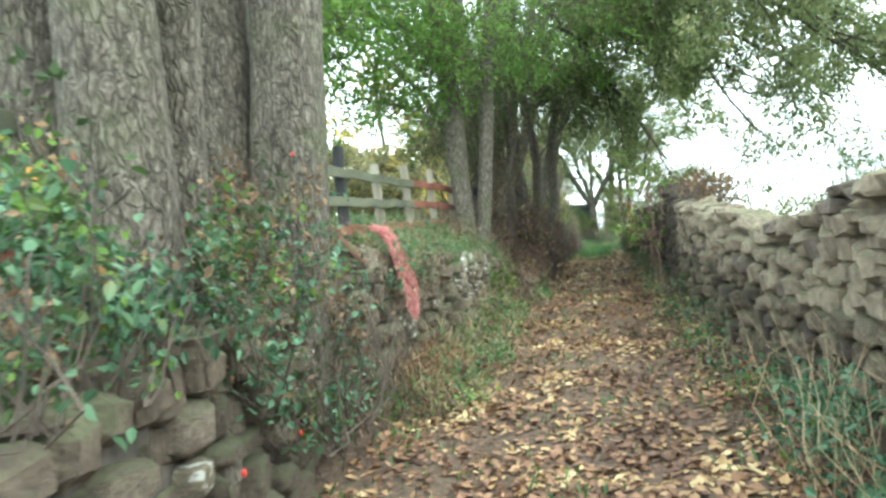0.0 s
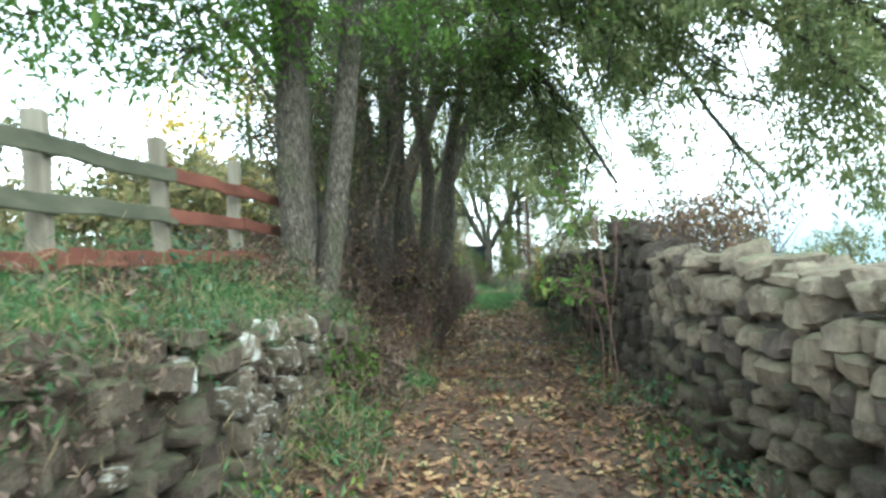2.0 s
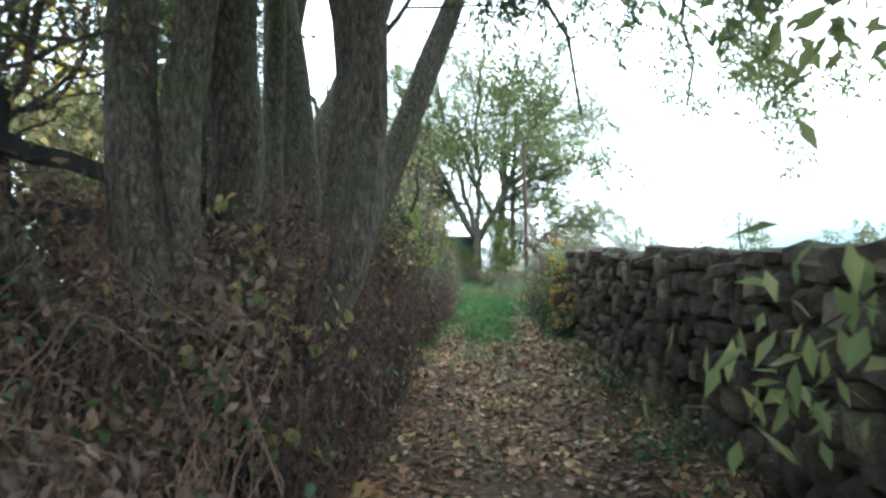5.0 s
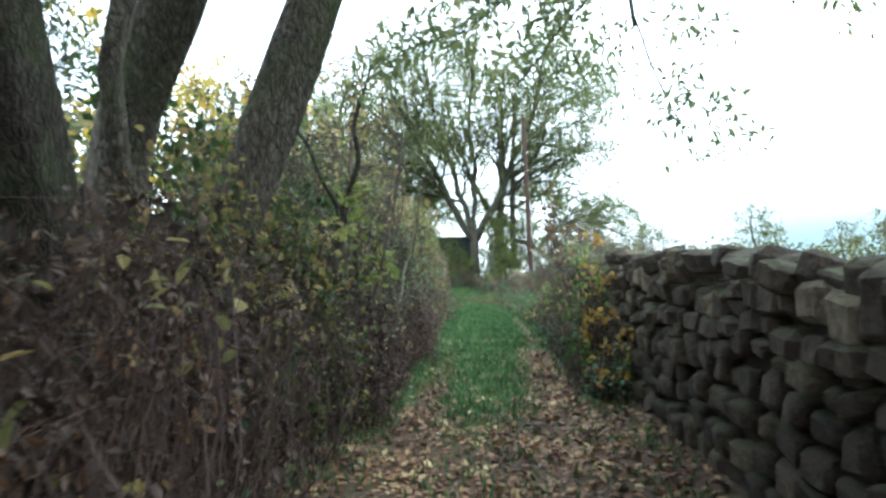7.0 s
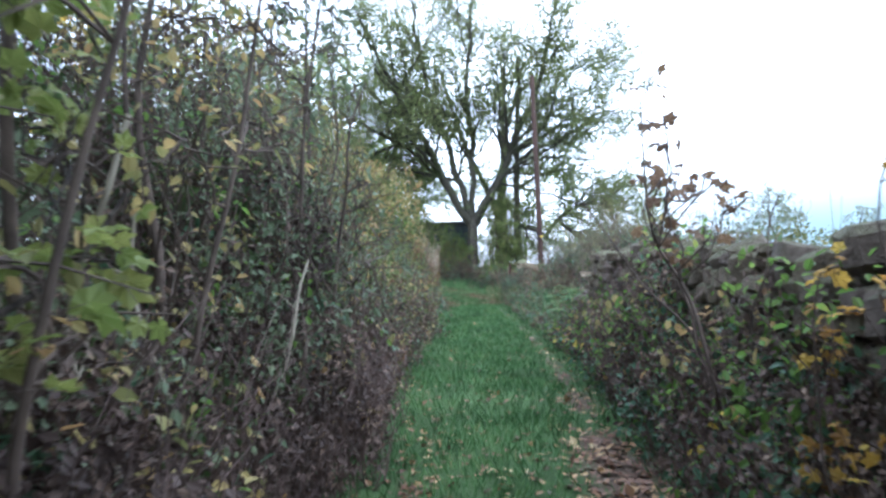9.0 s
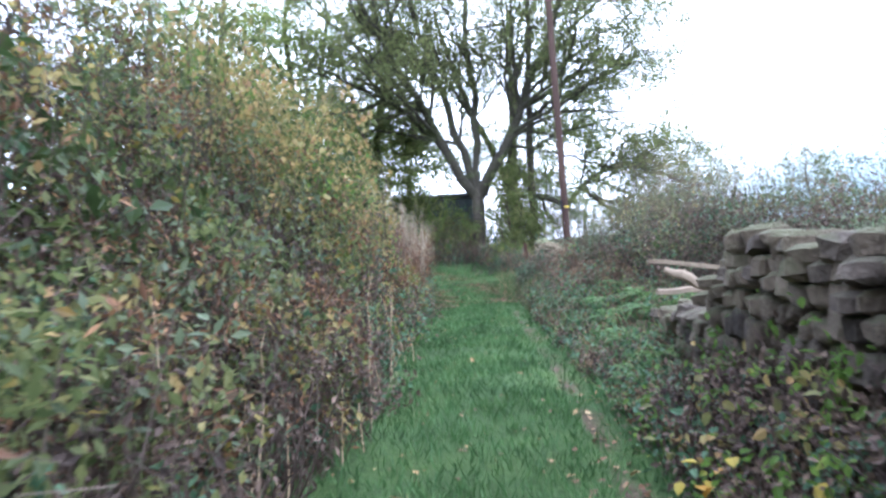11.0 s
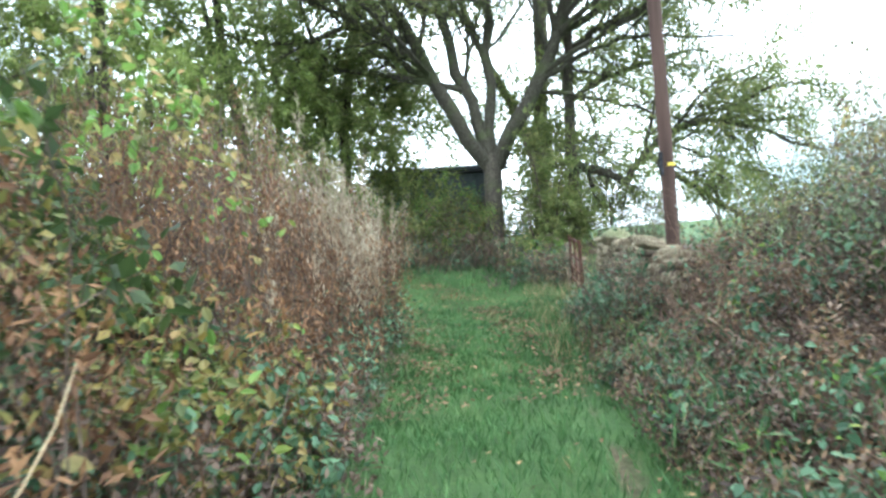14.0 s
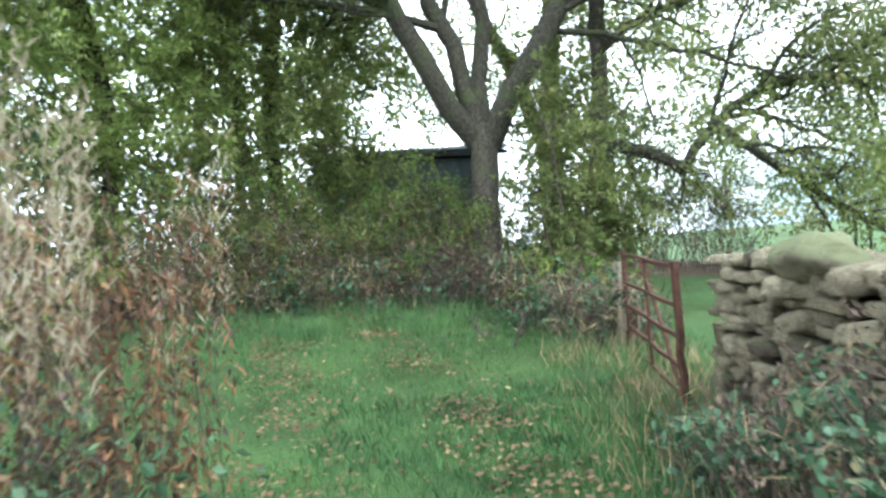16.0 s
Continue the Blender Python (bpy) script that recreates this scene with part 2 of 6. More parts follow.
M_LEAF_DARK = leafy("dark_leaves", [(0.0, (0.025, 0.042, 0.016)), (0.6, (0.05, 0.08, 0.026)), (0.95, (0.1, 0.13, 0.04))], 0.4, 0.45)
M_LEAF_HAW = leafy("hawthorn_leaves", [(0.0, (0.042, 0.062, 0.025)), (0.5, (0.085, 0.115, 0.042)), (0.9, (0.155, 0.175, 0.065))], 0.45, 0.55)
M_LEAF_GREY = leafy("grey_green_leaves", [(0.0, (0.07, 0.092, 0.052)), (0.5, (0.115, 0.148, 0.085)), (0.9, (0.19, 0.22, 0.125))], 0.45, 0.45)
M_LEAF_PALE = leafy("olive_leaves", [(0.0, (0.1, 0.14, 0.045)), (0.5, (0.18, 0.225, 0.075)), (0.9, (0.3, 0.31, 0.11))], 0.45, 0.68)
M_LEAF_ASH = leafy("ash_leaves", [(0.0, (0.085, 0.11, 0.045)), (0.5, (0.15, 0.185, 0.075)), (0.85, (0.24, 0.24, 0.11)), (0.97, (0.3, 0.24, 0.13))], 0.45, 0.62)
M_LEAF_OAK = leafy("muted_olive_leaves", [(0.0, (0.1, 0.122, 0.045)), (0.5, (0.165, 0.193, 0.076)), (0.85, (0.24, 0.245, 0.1)), (0.97, (0.3, 0.25, 0.11))], 0.5, 0.65)
M_LEAF_SYC = leafy("yellow_green_leaves", [(0.0, (0.1, 0.14, 0.045)), (0.5, (0.17, 0.21, 0.07)), (0.85, (0.27, 0.28, 0.1)), (0.97, (0.34, 0.3, 0.12))], 0.5, 0.6)
M_FERN = leafy("fern_fronds", [(0.0, (0.06, 0.12, 0.035)), (0.5, (0.11, 0.2, 0.06)), (0.95, (0.2, 0.28, 0.09))], 0.5, 0.4)
M_LEAF_LIME = leafy("lime_leaves", [(0.0, (0.11, 0.16, 0.04)), (0.5, (0.2, 0.24, 0.065)), (0.95, (0.32, 0.31, 0.1))], 0.45, 0.5)
M_LEAF_AMBER = leafy("amber_leaves", [(0.0, (0.16, 0.09, 0.035)), (0.4, (0.34, 0.19, 0.045)), (0.7, (0.46, 0.32, 0.06)), (0.95, (0.3, 0.3, 0.08))], 0.5, 0.5)
M_LEAF_FRESH = leafy("fresh_leaves", [(0.0, (0.09, 0.18, 0.035)), (0.6, (0.16, 0.27, 0.06)), (0.95, (0.36, 0.34, 0.1))], 0.4, 0.45)
M_LEAF_MIX = leafy("autumn_hedge_leaves", [(0.0, (0.045, 0.065, 0.022)), (0.35, (0.09, 0.12, 0.035)), (0.6, (0.17, 0.16, 0.045)), (0.82, (0.25, 0.17, 0.045)), (0.95, (0.12, 0.075, 0.04))])
M_LEAF_OCHRE = leafy("ochre_leaves", [(0.05, (0.11, 0.135, 0.05)), (0.35, (0.2, 0.2, 0.075)), (0.6, (0.35, 0.28, 0.11)), (0.8, (0.36, 0.23, 0.1)), (0.95, (0.22, 0.14, 0.09))], 0.5, 0.5)
M_LEAF_DEAD = leafy("withered_leaves", [(0.0, (0.055, 0.04, 0.033)), (0.5, (0.13, 0.09, 0.07)), (0.9, (0.23, 0.165, 0.12))], 0.7, 0.25)
# withered leaves darkened to put the hedges' inner shade into the colour
M_LEAF_SHADED = leafy("shade_dark_withered_leaves", [(0.0, (0.02, 0.014, 0.012)), (0.5, (0.05, 0.034, 0.028)), (0.9, (0.1, 0.07, 0.055))], 0.7, 0.15)
M_LEAF_LIGHT = leafy("light_green_leaves", [(0.0, (0.14, 0.2, 0.06)), (0.5, (0.235, 0.3, 0.09)), (0.9, (0.35, 0.38, 0.14))], 0.45, 0.7)
M_LEAF_YELLOW = leafy("yellow_leaves", [(0.0, (0.3, 0.26, 0.05)), (0.6, (0.5, 0.38, 0.06)), (0.95, (0.45, 0.22, 0.04))])
M_LEAF_BROWN = leafy("brown_leaves", [(0.0, (0.07, 0.045, 0.03)), (0.5, (0.16, 0.1, 0.06)), (0.9, (0.27, 0.18, 0.1))], 0.7, 0.3)
M_LEAF_RUST = leafy("rusty_dock_leaves", [(0.0, (0.06, 0.031, 0.019)), (0.5, (0.155, 0.082, 0.045)), (0.9, (0.3, 0.17, 0.085))], 0.7, 0.3)
M_BRAMBLE = leafy("bramble_leaves", [(0.05, (0.035, 0.07, 0.038)), (0.5, (0.075, 0.145, 0.08)), (0.85, (0.14, 0.225, 0.125)), (0.98, (0.22, 0.14, 0.06))], 0.35, 0.35)
M_FLUFF = leafy("pale_seed_fluff", [(0.0, (0.27, 0.215, 0.15)), (0.6, (0.41, 0.345, 0.25)), (0.95, (0.56, 0.49, 0.38))], 0.9, 0.45)
M_LITTER = leafy("fallen_leaves", [(0.0, (0.05, 0.028, 0.02)), (0.3, (0.13, 0.068, 0.042)), (0.52, (0.21, 0.115, 0.066)), (0.74, (0.34, 0.22, 0.105)), (0.92, (0.5, 0.4, 0.22))], 0.6, 0.1, 1.8)
M_GRASS = leafy("lane_grass", [(0.0, (0.032, 0.07, 0.024)), (0.5, (0.064, 0.138, 0.046)), (0.85, (0.112, 0.195, 0.07)), (0.96, (0.22, 0.2, 0.1))], 0.5, 0.3)
M_STRAW = leafy("dead_grass", [(0.0, (0.2, 0.14, 0.07)), (0.6, (0.36, 0.27, 0.15)), (0.95, (0.5, 0.41, 0.25))], 0.8, 0.3)
M_POST = plain("weathered_oak", (0.13, 0.11, 0.08), (0.3, 0.27, 0.21), scale=6, stretch=(1, 1, 0.15), bump=0.7)
# serves the black post, and stands for shade on the farther fence
M_POST_DARK = plain("tarred_and_shaded_wood", (0.012, 0.012, 0.013), (0.05, 0.045, 0.045), scale=6, stretch=(1, 1, 0.2))
M_RAIL_GREEN = plain("algae_rail", (0.05, 0.052, 0.034), (0.12, 0.118, 0.078), scale=5, stretch=(1, 0.15, 1), bump=0.6)
M_RAIL_RED = plain("red_stained_rail", (0.085, 0.03, 0.02), (0.18, 0.068, 0.045), scale=5, stretch=(1, 0.15, 1), bump=0.6)
M_NET = plain("faded_red_net", (0.26, 0.07, 0.065), (0.55, 0.26, 0.24), scale=6, rough=0.7)
M_POLE = plain("creosoted_pole", (0.036, 0.021, 0.017), (0.09, 0.054, 0.043), scale=7, stretch=(1, 1, 0.08), bump=0.6)
M_RUST = plain("rusty_steel", (0.04, 0.022, 0.017), (0.11, 0.05, 0.034), scale=20, metal=0.3, rough=0.75)
M_BAND = plain("yellow_band", (0.65, 0.5, 0.05), (0.8, 0.62, 0.1), scale=20)
M_WHITE = plain("white_disc", (0.7, 0.7, 0.68), (0.85, 0.85, 0.82), scale=20)
M_BLACK = plain("black_fitting", (0.01, 0.01, 0.012), (0.04, 0.04, 0.045), scale=20)
M_SHED = plain("grey_sheet_shed", (0.05, 0.06, 0.065), (0.11, 0.125, 0.13), scale=3, stretch=(1, 1, 0.2))
M_ROOF = plain("roof_sheet", (0.13, 0.14, 0.15), (0.24, 0.26, 0.28), scale=4)
M_CUT = plain("weathered_split_wood", (0.15, 0.112, 0.08), (0.33, 0.26, 0.19), scale=6, stretch=(1, 0.2, 1))
M_BERRY = plain("rose_hips", (0.28, 0.02, 0.016), (0.42, 0.04, 0.03), rough=0.35, scale=20)
M_FAR = leafy("far_hedgerow_leaves", [(0.0, (0.06, 0.085, 0.03)), (0.5, (0.12, 0.14, 0.06)), (0.8, (0.22, 0.19, 0.07)), (0.97, (0.3, 0.2, 0.08))])
M_LEAF_FIELD = leafy("scrub_leaves", [(0.0, (0.09, 0.1, 0.045)), (0.4, (0.16, 0.165, 0.075)), (0.7, (0.25, 0.21, 0.1)), (0.95, (0.36, 0.27, 0.09))], 0.5, 0.5)
M_ROT = plain("rotting_log", (0.05, 0.03, 0.02), (0.16, 0.09, 0.06), scale=7, stretch=(1, 0.2, 1), bump=0.8)

# the ground: earth, leaf mould and turf
M_GROUND, gn, gl, gb = material("lane_ground", 0.95)
g_att = gn.new("ShaderNodeAttribute")
g_att.attribute_name = "turf"
g_a = grain(gn, gl, 18, 8, rough=0.75)
g_b = grain(gn, gl, 1.5, 4)
earth = ramp_of(gn, gl, g_a.outputs["Fac"], [(0.3, (0.03, 0.022, 0.016)), (0.5, (0.085, 0.058, 0.04)), (0.7, (0.17, 0.115, 0.075))])
g_d = grain(gn, gl, 0.8, 5)
turf = ramp_of(gn, gl, g_a.outputs["Fac"], [(0.3, (0.02, 0.045, 0.014)), (0.7, (0.07, 0.125, 0.04))])
turf = blend(gn, gl, 0.8, turf, ramp_of(gn, gl, g_d.outputs["Fac"], [(0.3, (0.6, 0.6, 0.5)), (0.5, (1, 1, 1)), (0.7, (1.3, 1.2, 1.0))]), "MULTIPLY")
g_m = gn.new("ShaderNodeMath")
g_m.operation = "MULTIPLY_ADD"
gl.new(g_b.outputs["Fac"], g_m.inputs[0])
g_m.inputs[1].default_value = 0.6
gl.new(g_att.outputs["Fac"], g_m.inputs[2])
g_k = ramp_of(gn, gl, g_m.outputs["Value"], [(0.62, (0, 0, 0)), (0.86, (1, 1, 1))])
g_c = grain(gn, gl, 0.12, 6)
patches = ramp_of(gn, gl, g_c.outputs["Fac"], [(0.3, (0.75, 0.7, 0.5)), (0.5, (1.0, 1.0, 1.0)), (0.7, (1.35, 1.15, 0.8))])
turf = blend(gn, gl, 0.8, turf, patches, "MULTIPLY")
gl.new(blend(gn, gl, g_k, earth, turf), gb.inputs["Base Color"])
relief(gn, gl, gb, g_a.outputs["Fac"], 0.8, 0.03)


# ---- builders ----
def fast_mesh(name, verts, faces, mat=None, smooth_shade=False):
    """A mesh from an (n, 3) array and an (m, k) array of faces."""
    verts, faces = np.asarray(verts, np.float32), np.asarray(faces, np.int32)
    me = bpy.data.meshes.new(name)
    me.vertices.add(len(verts))
    me.vertices.foreach_set("co", verts.ravel())
    me.loops.add(faces.size)
    me.loops.foreach_set("vertex_index", faces.ravel())
    me.polygons.add(len(faces))
    me.polygons.foreach_set("loop_start", np.arange(0, faces.size, faces.shape[1], dtype=np.int32))
    me.polygons.foreach_set("use_smooth", np.full(len(faces), smooth_shade))
    me.update(calc_edges=True)
    if mat:
        me.materials.append(mat)
    return me


def joined(pieces):
    """One pair of arrays out of many (verts, faces) with faces of one size."""
    vs, fs, k = [], [], 0
    for v, f in pieces:
        vs.append(v)
        fs.append(np.asarray(f) + k)
        k += len(v)
    return np.concatenate(vs), np.concatenate(fs)


def thing(name, at, label, category, group="", kind=""):
    ob = new(name)
    ob.empty_display_size = 0.2
    ob.location = at
    return tagged(ob, label, category, group, kind)


def part(name, data, mat, parent, label="", kind=""):
    """data: a mesh, a bmesh, or (verts, faces) in world places."""
    if isinstance(data, tuple):
        v = np.asarray(data[0], float) - np.array(parent.location if parent else (0, 0, 0))
        data = fast_mesh(name, v, data[1], mat)
    elif isinstance(data, bmesh.types.BMesh):
        me = bpy.data.meshes.new(name)
        data.to_mesh(me)
        data.free()
        data = me
    if mat and not data.materials:
        data.materials.append(mat)
    ob = new(name, data)
    ob.parent = parent
    return tagged(ob, label, "", "", kind)


def unit(v):
    return v / np.maximum(np.linalg.norm(v, axis=-1, keepdims=True), 1e-9)


def leaf_cards(rng, at, size, aspect=0.5, along=None, loose=1.0, fold=0.25, flat=False):
    """Folded pointed leaves at the places given. along: which way each one points."""
    at = np.asarray(at, float)
    n = len(at)
    d = rng.normal(size=(n, 3))
    d[:, 2] -= 0.35
    if along is not None:
        d = unit(d) * loose + np.asarray(along)
    if flat:
        d[:, 2] = rng.normal(size=n) * 0.3
    d = unit(d)
    up = rng.normal(size=(n, 3)) * (0.25 if flat else 0.6) + np.array([0, 0, 1.0])
    side = unit(np.cross(d, up))
    nor = np.cross(side, d)
    s = (size * rng.uniform(0.6, 1.35, n))[:, None]
    w = s * aspect * 0.5
    mid = at + d * s * 0.45
    v = np.stack([at, mid + side * w + nor * w * fold, at + d * s, mid - side * w + nor * w * fold], 1).reshape(-1, 3)
    return v, np.arange(4 * n).reshape(n, 4)


def oval_leaves(rng, at, size, aspect=0.55, along=None, loose=1.0):
    """Leaves with a rounder, six-cornered blade, for those that come near."""
    at = np.asarray(at, float)
    n = len(at)
    d = rng.normal(size=(n, 3))
    d[:, 2] -= 0.4
    if along is not None:
        d = unit(d) * loose + np.asarray(along)
    d = unit(d)
    side = unit(np.cross(d, rng.normal(size=(n, 3)) * 0.5 + np.array([0, 0, 1.0])))
    nor = np.cross(side, d)
    s = (size * rng.uniform(0.65, 1.3, n))[:, None]
    w = s * aspect * 0.5
    a, b = at + d * s * 0.3 + nor * w * 0.25, at + d * s * 0.68 + nor * w * 0.1
    tip = at + d * s - nor * s * 0.12
    v = np.stack([at, a + side * w, b + side * w * 0.8, tip, b - side * w * 0.8, a - side * w], 1).reshape(-1, 3)
    k = np.arange(n)[:, None] * 6
    f = np.concatenate([k + np.array([0, 1, 2, 3]), k + np.array([0, 3, 4, 5])])
    return v, f


def palmate_leaves(rng, at, size, aspect=0.9, along=None, loose=1.0):
    """Five-lobed leaves, slightly cupped and hanging."""
    at = np.asarray(at, float)
    n = len(at)
    d = rng.normal(size=(n, 3))
    d[:, 2] -= 0.5
    if along is not None:
        d = unit(d) * loose + np.asarray(along)
    d = unit(d)
    side = unit(np.cross(d, rng.normal(size=(n, 3)) * 0.6 + np.array([0, 0, 1.0])))
    nor = np.cross(side, d)
    s = (size * rng.uniform(0.6, 1.25, n))[:, None]
    def place(angle, reach, cup):
        return at + d * s * 0.3 + (d * math.cos(angle) + side * math.sin(angle) * aspect) * s * reach + nor * s * cup
    tips = [place(radians(a), r, -0.1) for a, r in ((-112, 0.42), (-52, 0.62), (0, 0.72), (52, 0.62), (112, 0.42))]
    nicks = [place(radians(a), r, 0.03) for a, r in ((-160, 0.26), (-80, 0.4), (-26, 0.47), (26, 0.47), (80, 0.4), (160, 0.26))]
    v = np.stack([at + d * s * 0.3] + tips + nicks, 1).reshape(-1, 3)
    k = np.arange(n)[:, None] * 12
    f = np.concatenate([k + np.array([0, 6 + i, 1 + i, 7 + i]) for i in range(5)])
    return v, f


def tubes(paths, radii, sides=3):
    """Round sticks: paths (n, k, 3), radii (n, k)."""
    paths, radii = np.asarray(paths, float), np.asarray(radii, float)
    n, k, _ = paths.shape
    d = unit(np.gradient(paths, axis=1))
    ref = np.where(abs(d[..., 2:3]) > 0.8, np.array([1.0, 0, 0]), np.array([0, 0, 1.0]))
    ref = np.broadcast_to(ref[:, :1], d.shape)
    a = unit(np.cross(d, ref))
    b = np.cross(d, a)
    th = np.arange(sides) * 2 * np.pi / sides
    ring = paths[:, :, None] + radii[:, :, None, None] * (np.cos(th)[:, None] * a[:, :, None] + np.sin(th)[:, None] * b[:, :, None])
    v = ring.reshape(-1, 3)
    i = (np.arange(n)[:, None, None] * k + np.arange(k - 1)[None, :, None]) * sides + np.arange(sides)
    j = (np.arange(n)[:, None, None] * k + np.arange(k - 1)[None, :, None]) * sides + (np.arange(sides) + 1) % sides
    f = np.stack([i, j, j + sides, i + sides], -1).reshape(-1, 4)
    return v, f


def bent(rng, a, b, k=5, wander=0.1, sag=0.0):
    """Wandering ways from a to b, arrays (n, 3)."""
    a, b = np.atleast_2d(a).astype(float), np.atleast_2d(b).astype(float)
    s = np.linspace(0, 1, k)[None, :, None]
    size = np.linalg.norm(b - a, axis=1)[:, None, None]
    p = a[:, None] * (1 - s) + b[:, None] * s
    for h, amp in ((1, 1.0), (2, 0.7), (3, 0.45), (5, 0.22)):
        p = p + rng.normal(size=(len(a), 1, 3)) * wander * amp * size * np.sin(s * np.pi * h)
    p[..., 2] -= (sag * size[..., 0] * np.sin(s[..., 0] * np.pi))
    return p


def trunk_mesh(path, radii, sides=14, seed=0, rough=0.08):
    """A bole with fluted, knobbly bark."""
    path, radii = np.asarray(path, float), np.asarray(radii, float)
    v, f = tubes(path[None], radii[None], sides)
    k = len(path)
    th = np.tile(np.arange(sides) * 2 * np.pi / sides, k)
    lvl = np.repeat(np.arange(k), sides)
    c = np.repeat(path, sides, 0)
    bump = 1 + rough * np.sin(th * 3 + seed + lvl * 0.25) + rough * 0.7 * np.sin(th * 5 - seed * 2 + lvl * 0.4) + rough * 0.5 * np.sin(lvl * 1.9 + th * 2)
    return c + (v - c) * bump[:, None], f


def grown(rng, base, top, r0, r1, k=14, wander=0.035, flare=1.35, arch=0.0):
    """The way and radii of a stem from base to top."""
    p = bent(rng, base, top, k, wander, -arch)[0]
    s = np.linspace(0, 1, k)
    r = r0 * (1 - s) + r1 * s
    r[0] *= flare
    r[1] *= 1 + (flare - 1) * 0.35
    return p, r


def crown_of(rng, stems, blobs, spread=0.7, leaves=90, size=0.11, aspect=0.42, twig_r=0.006, oval=False, sag=-0.12, fan=7, bare=0, bough=(0.012, 0.008), droop=0.0):
    """Boughs from the stems out to clumps inside the given ellipsoids (centre, radii, clumps), with twigs and leaves.
    Returns boughs, twigs, leaves."""
    boughs, tw_a, tw_b = [], [], []
    allp = np.concatenate([p[len(p) // 3:] for p, r in stems[bare:]])
    allr = np.concatenate([r[len(r) // 3:] for p, r in stems[bare:]])
    goals = np.concatenate([unit(rng.normal(size=(count, 3))) * (rng.uniform(0.15, 1, (count, 1)) ** 0.45) * np.array(rad) + np.array(c) for c, rad, count in blobs])
    near = np.array([np.linalg.norm(allp - t, axis=1).min() for t in goals])
    for t in goals[np.argsort(near)]:
        dist = np.linalg.norm(allp - t, axis=1)
        cost = dist * (1 + 0.25 * rng.uniform(0, 1, len(dist))) + np.maximum(0, allp[:, 2] - t[2] + 0.2) * (0.5 if sag < 0 else 0.1)
        cost = np.where(allr < 0.0075, cost + 0.8, cost)
        k = int(np.argmin(cost))
        r = min(allr[k] * 0.62, bough[0] + bough[1] * dist[k])
        way = bent(rng, allp[k], t, 6, 0.085, sag)[0]
        wr = np.linspace(r, 0.006, 6)
        boughs.append((way, wr))
        allp, allr = np.concatenate([allp, way[2:5]]), np.concatenate([allr, wr[2:5]])
        ends = t + unit(rng.normal(size=(fan, 3)) * np.array([1, 1, 0.7]) - np.array([0, 0, droop])) * rng.uniform(0.5, 1.15, (fan, 1)) * spread
        tw_a.append(way[rng.integers(3, 6, fan)])
        tw_b.append(ends)
    a, b = np.concatenate(tw_a), np.concatenate(tw_b)
    tw = bent(rng, a, b, 3, 0.12, 0.05)
    per = max(2, leaves // fan)
    s = rng.uniform(0.2, 1.05, (len(a), per, 1))
    pos = (a[:, None] * (1 - s) + b[:, None] * s + rng.normal(size=(len(a), per, 3)) * 0.09 * spread).reshape(-1, 3)
    al = np.repeat(unit(b - a)[:, None], per, 1).reshape(-1, 3)
    mk = palmate_leaves if oval == "palmate" else oval_leaves if oval else leaf_cards
    lv = mk(rng, pos, size, aspect, al, 0.9)
    bw = tubes([p for p, r in boughs], [r for p, r in boughs], 4)
    tw = tubes(tw, np.tile(np.linspace(twig_r, twig_r * 0.4, 3), (len(tw), 1)), 3)
    return bw, tw, lv


def tree(name, label, stems, blobs, bark, leaf, seed, flare=1.2, category="tree", sides=14, group="", **kw):
    """stems: (base, top, radius at the foot, radius at the top, wander)."""
    rng = np.random.default_rng(seed)
    base = Vector(stems[0][0])
    ob = thing(name, base, label, category, group)
    ways = []
    for k, (b, t, r0, r1, w, *arch) in enumerate(stems):
        p, r = grown(rng, b, t, r0, r1, 16, w, flare if k == 0 else min(flare, 1.15), *arch)
        ways.append((p, r))
        me = part("trunk" if k == 0 else "stem", trunk_mesh(p, r, sides, seed + k), bark, ob)
        me.data.polygons.foreach_set("use_smooth", np.ones(len(me.data.polygons), bool))
    bw, tw, lv = crown_of(rng, ways, blobs, **kw)
    part("branchwork", bw, bark, ob, kind="stuff")
    part("twig_mass", tw, M_TWIG, ob, kind="stuff")
    part("crown", lv, leaf, ob, kind="stuff")
    return ob


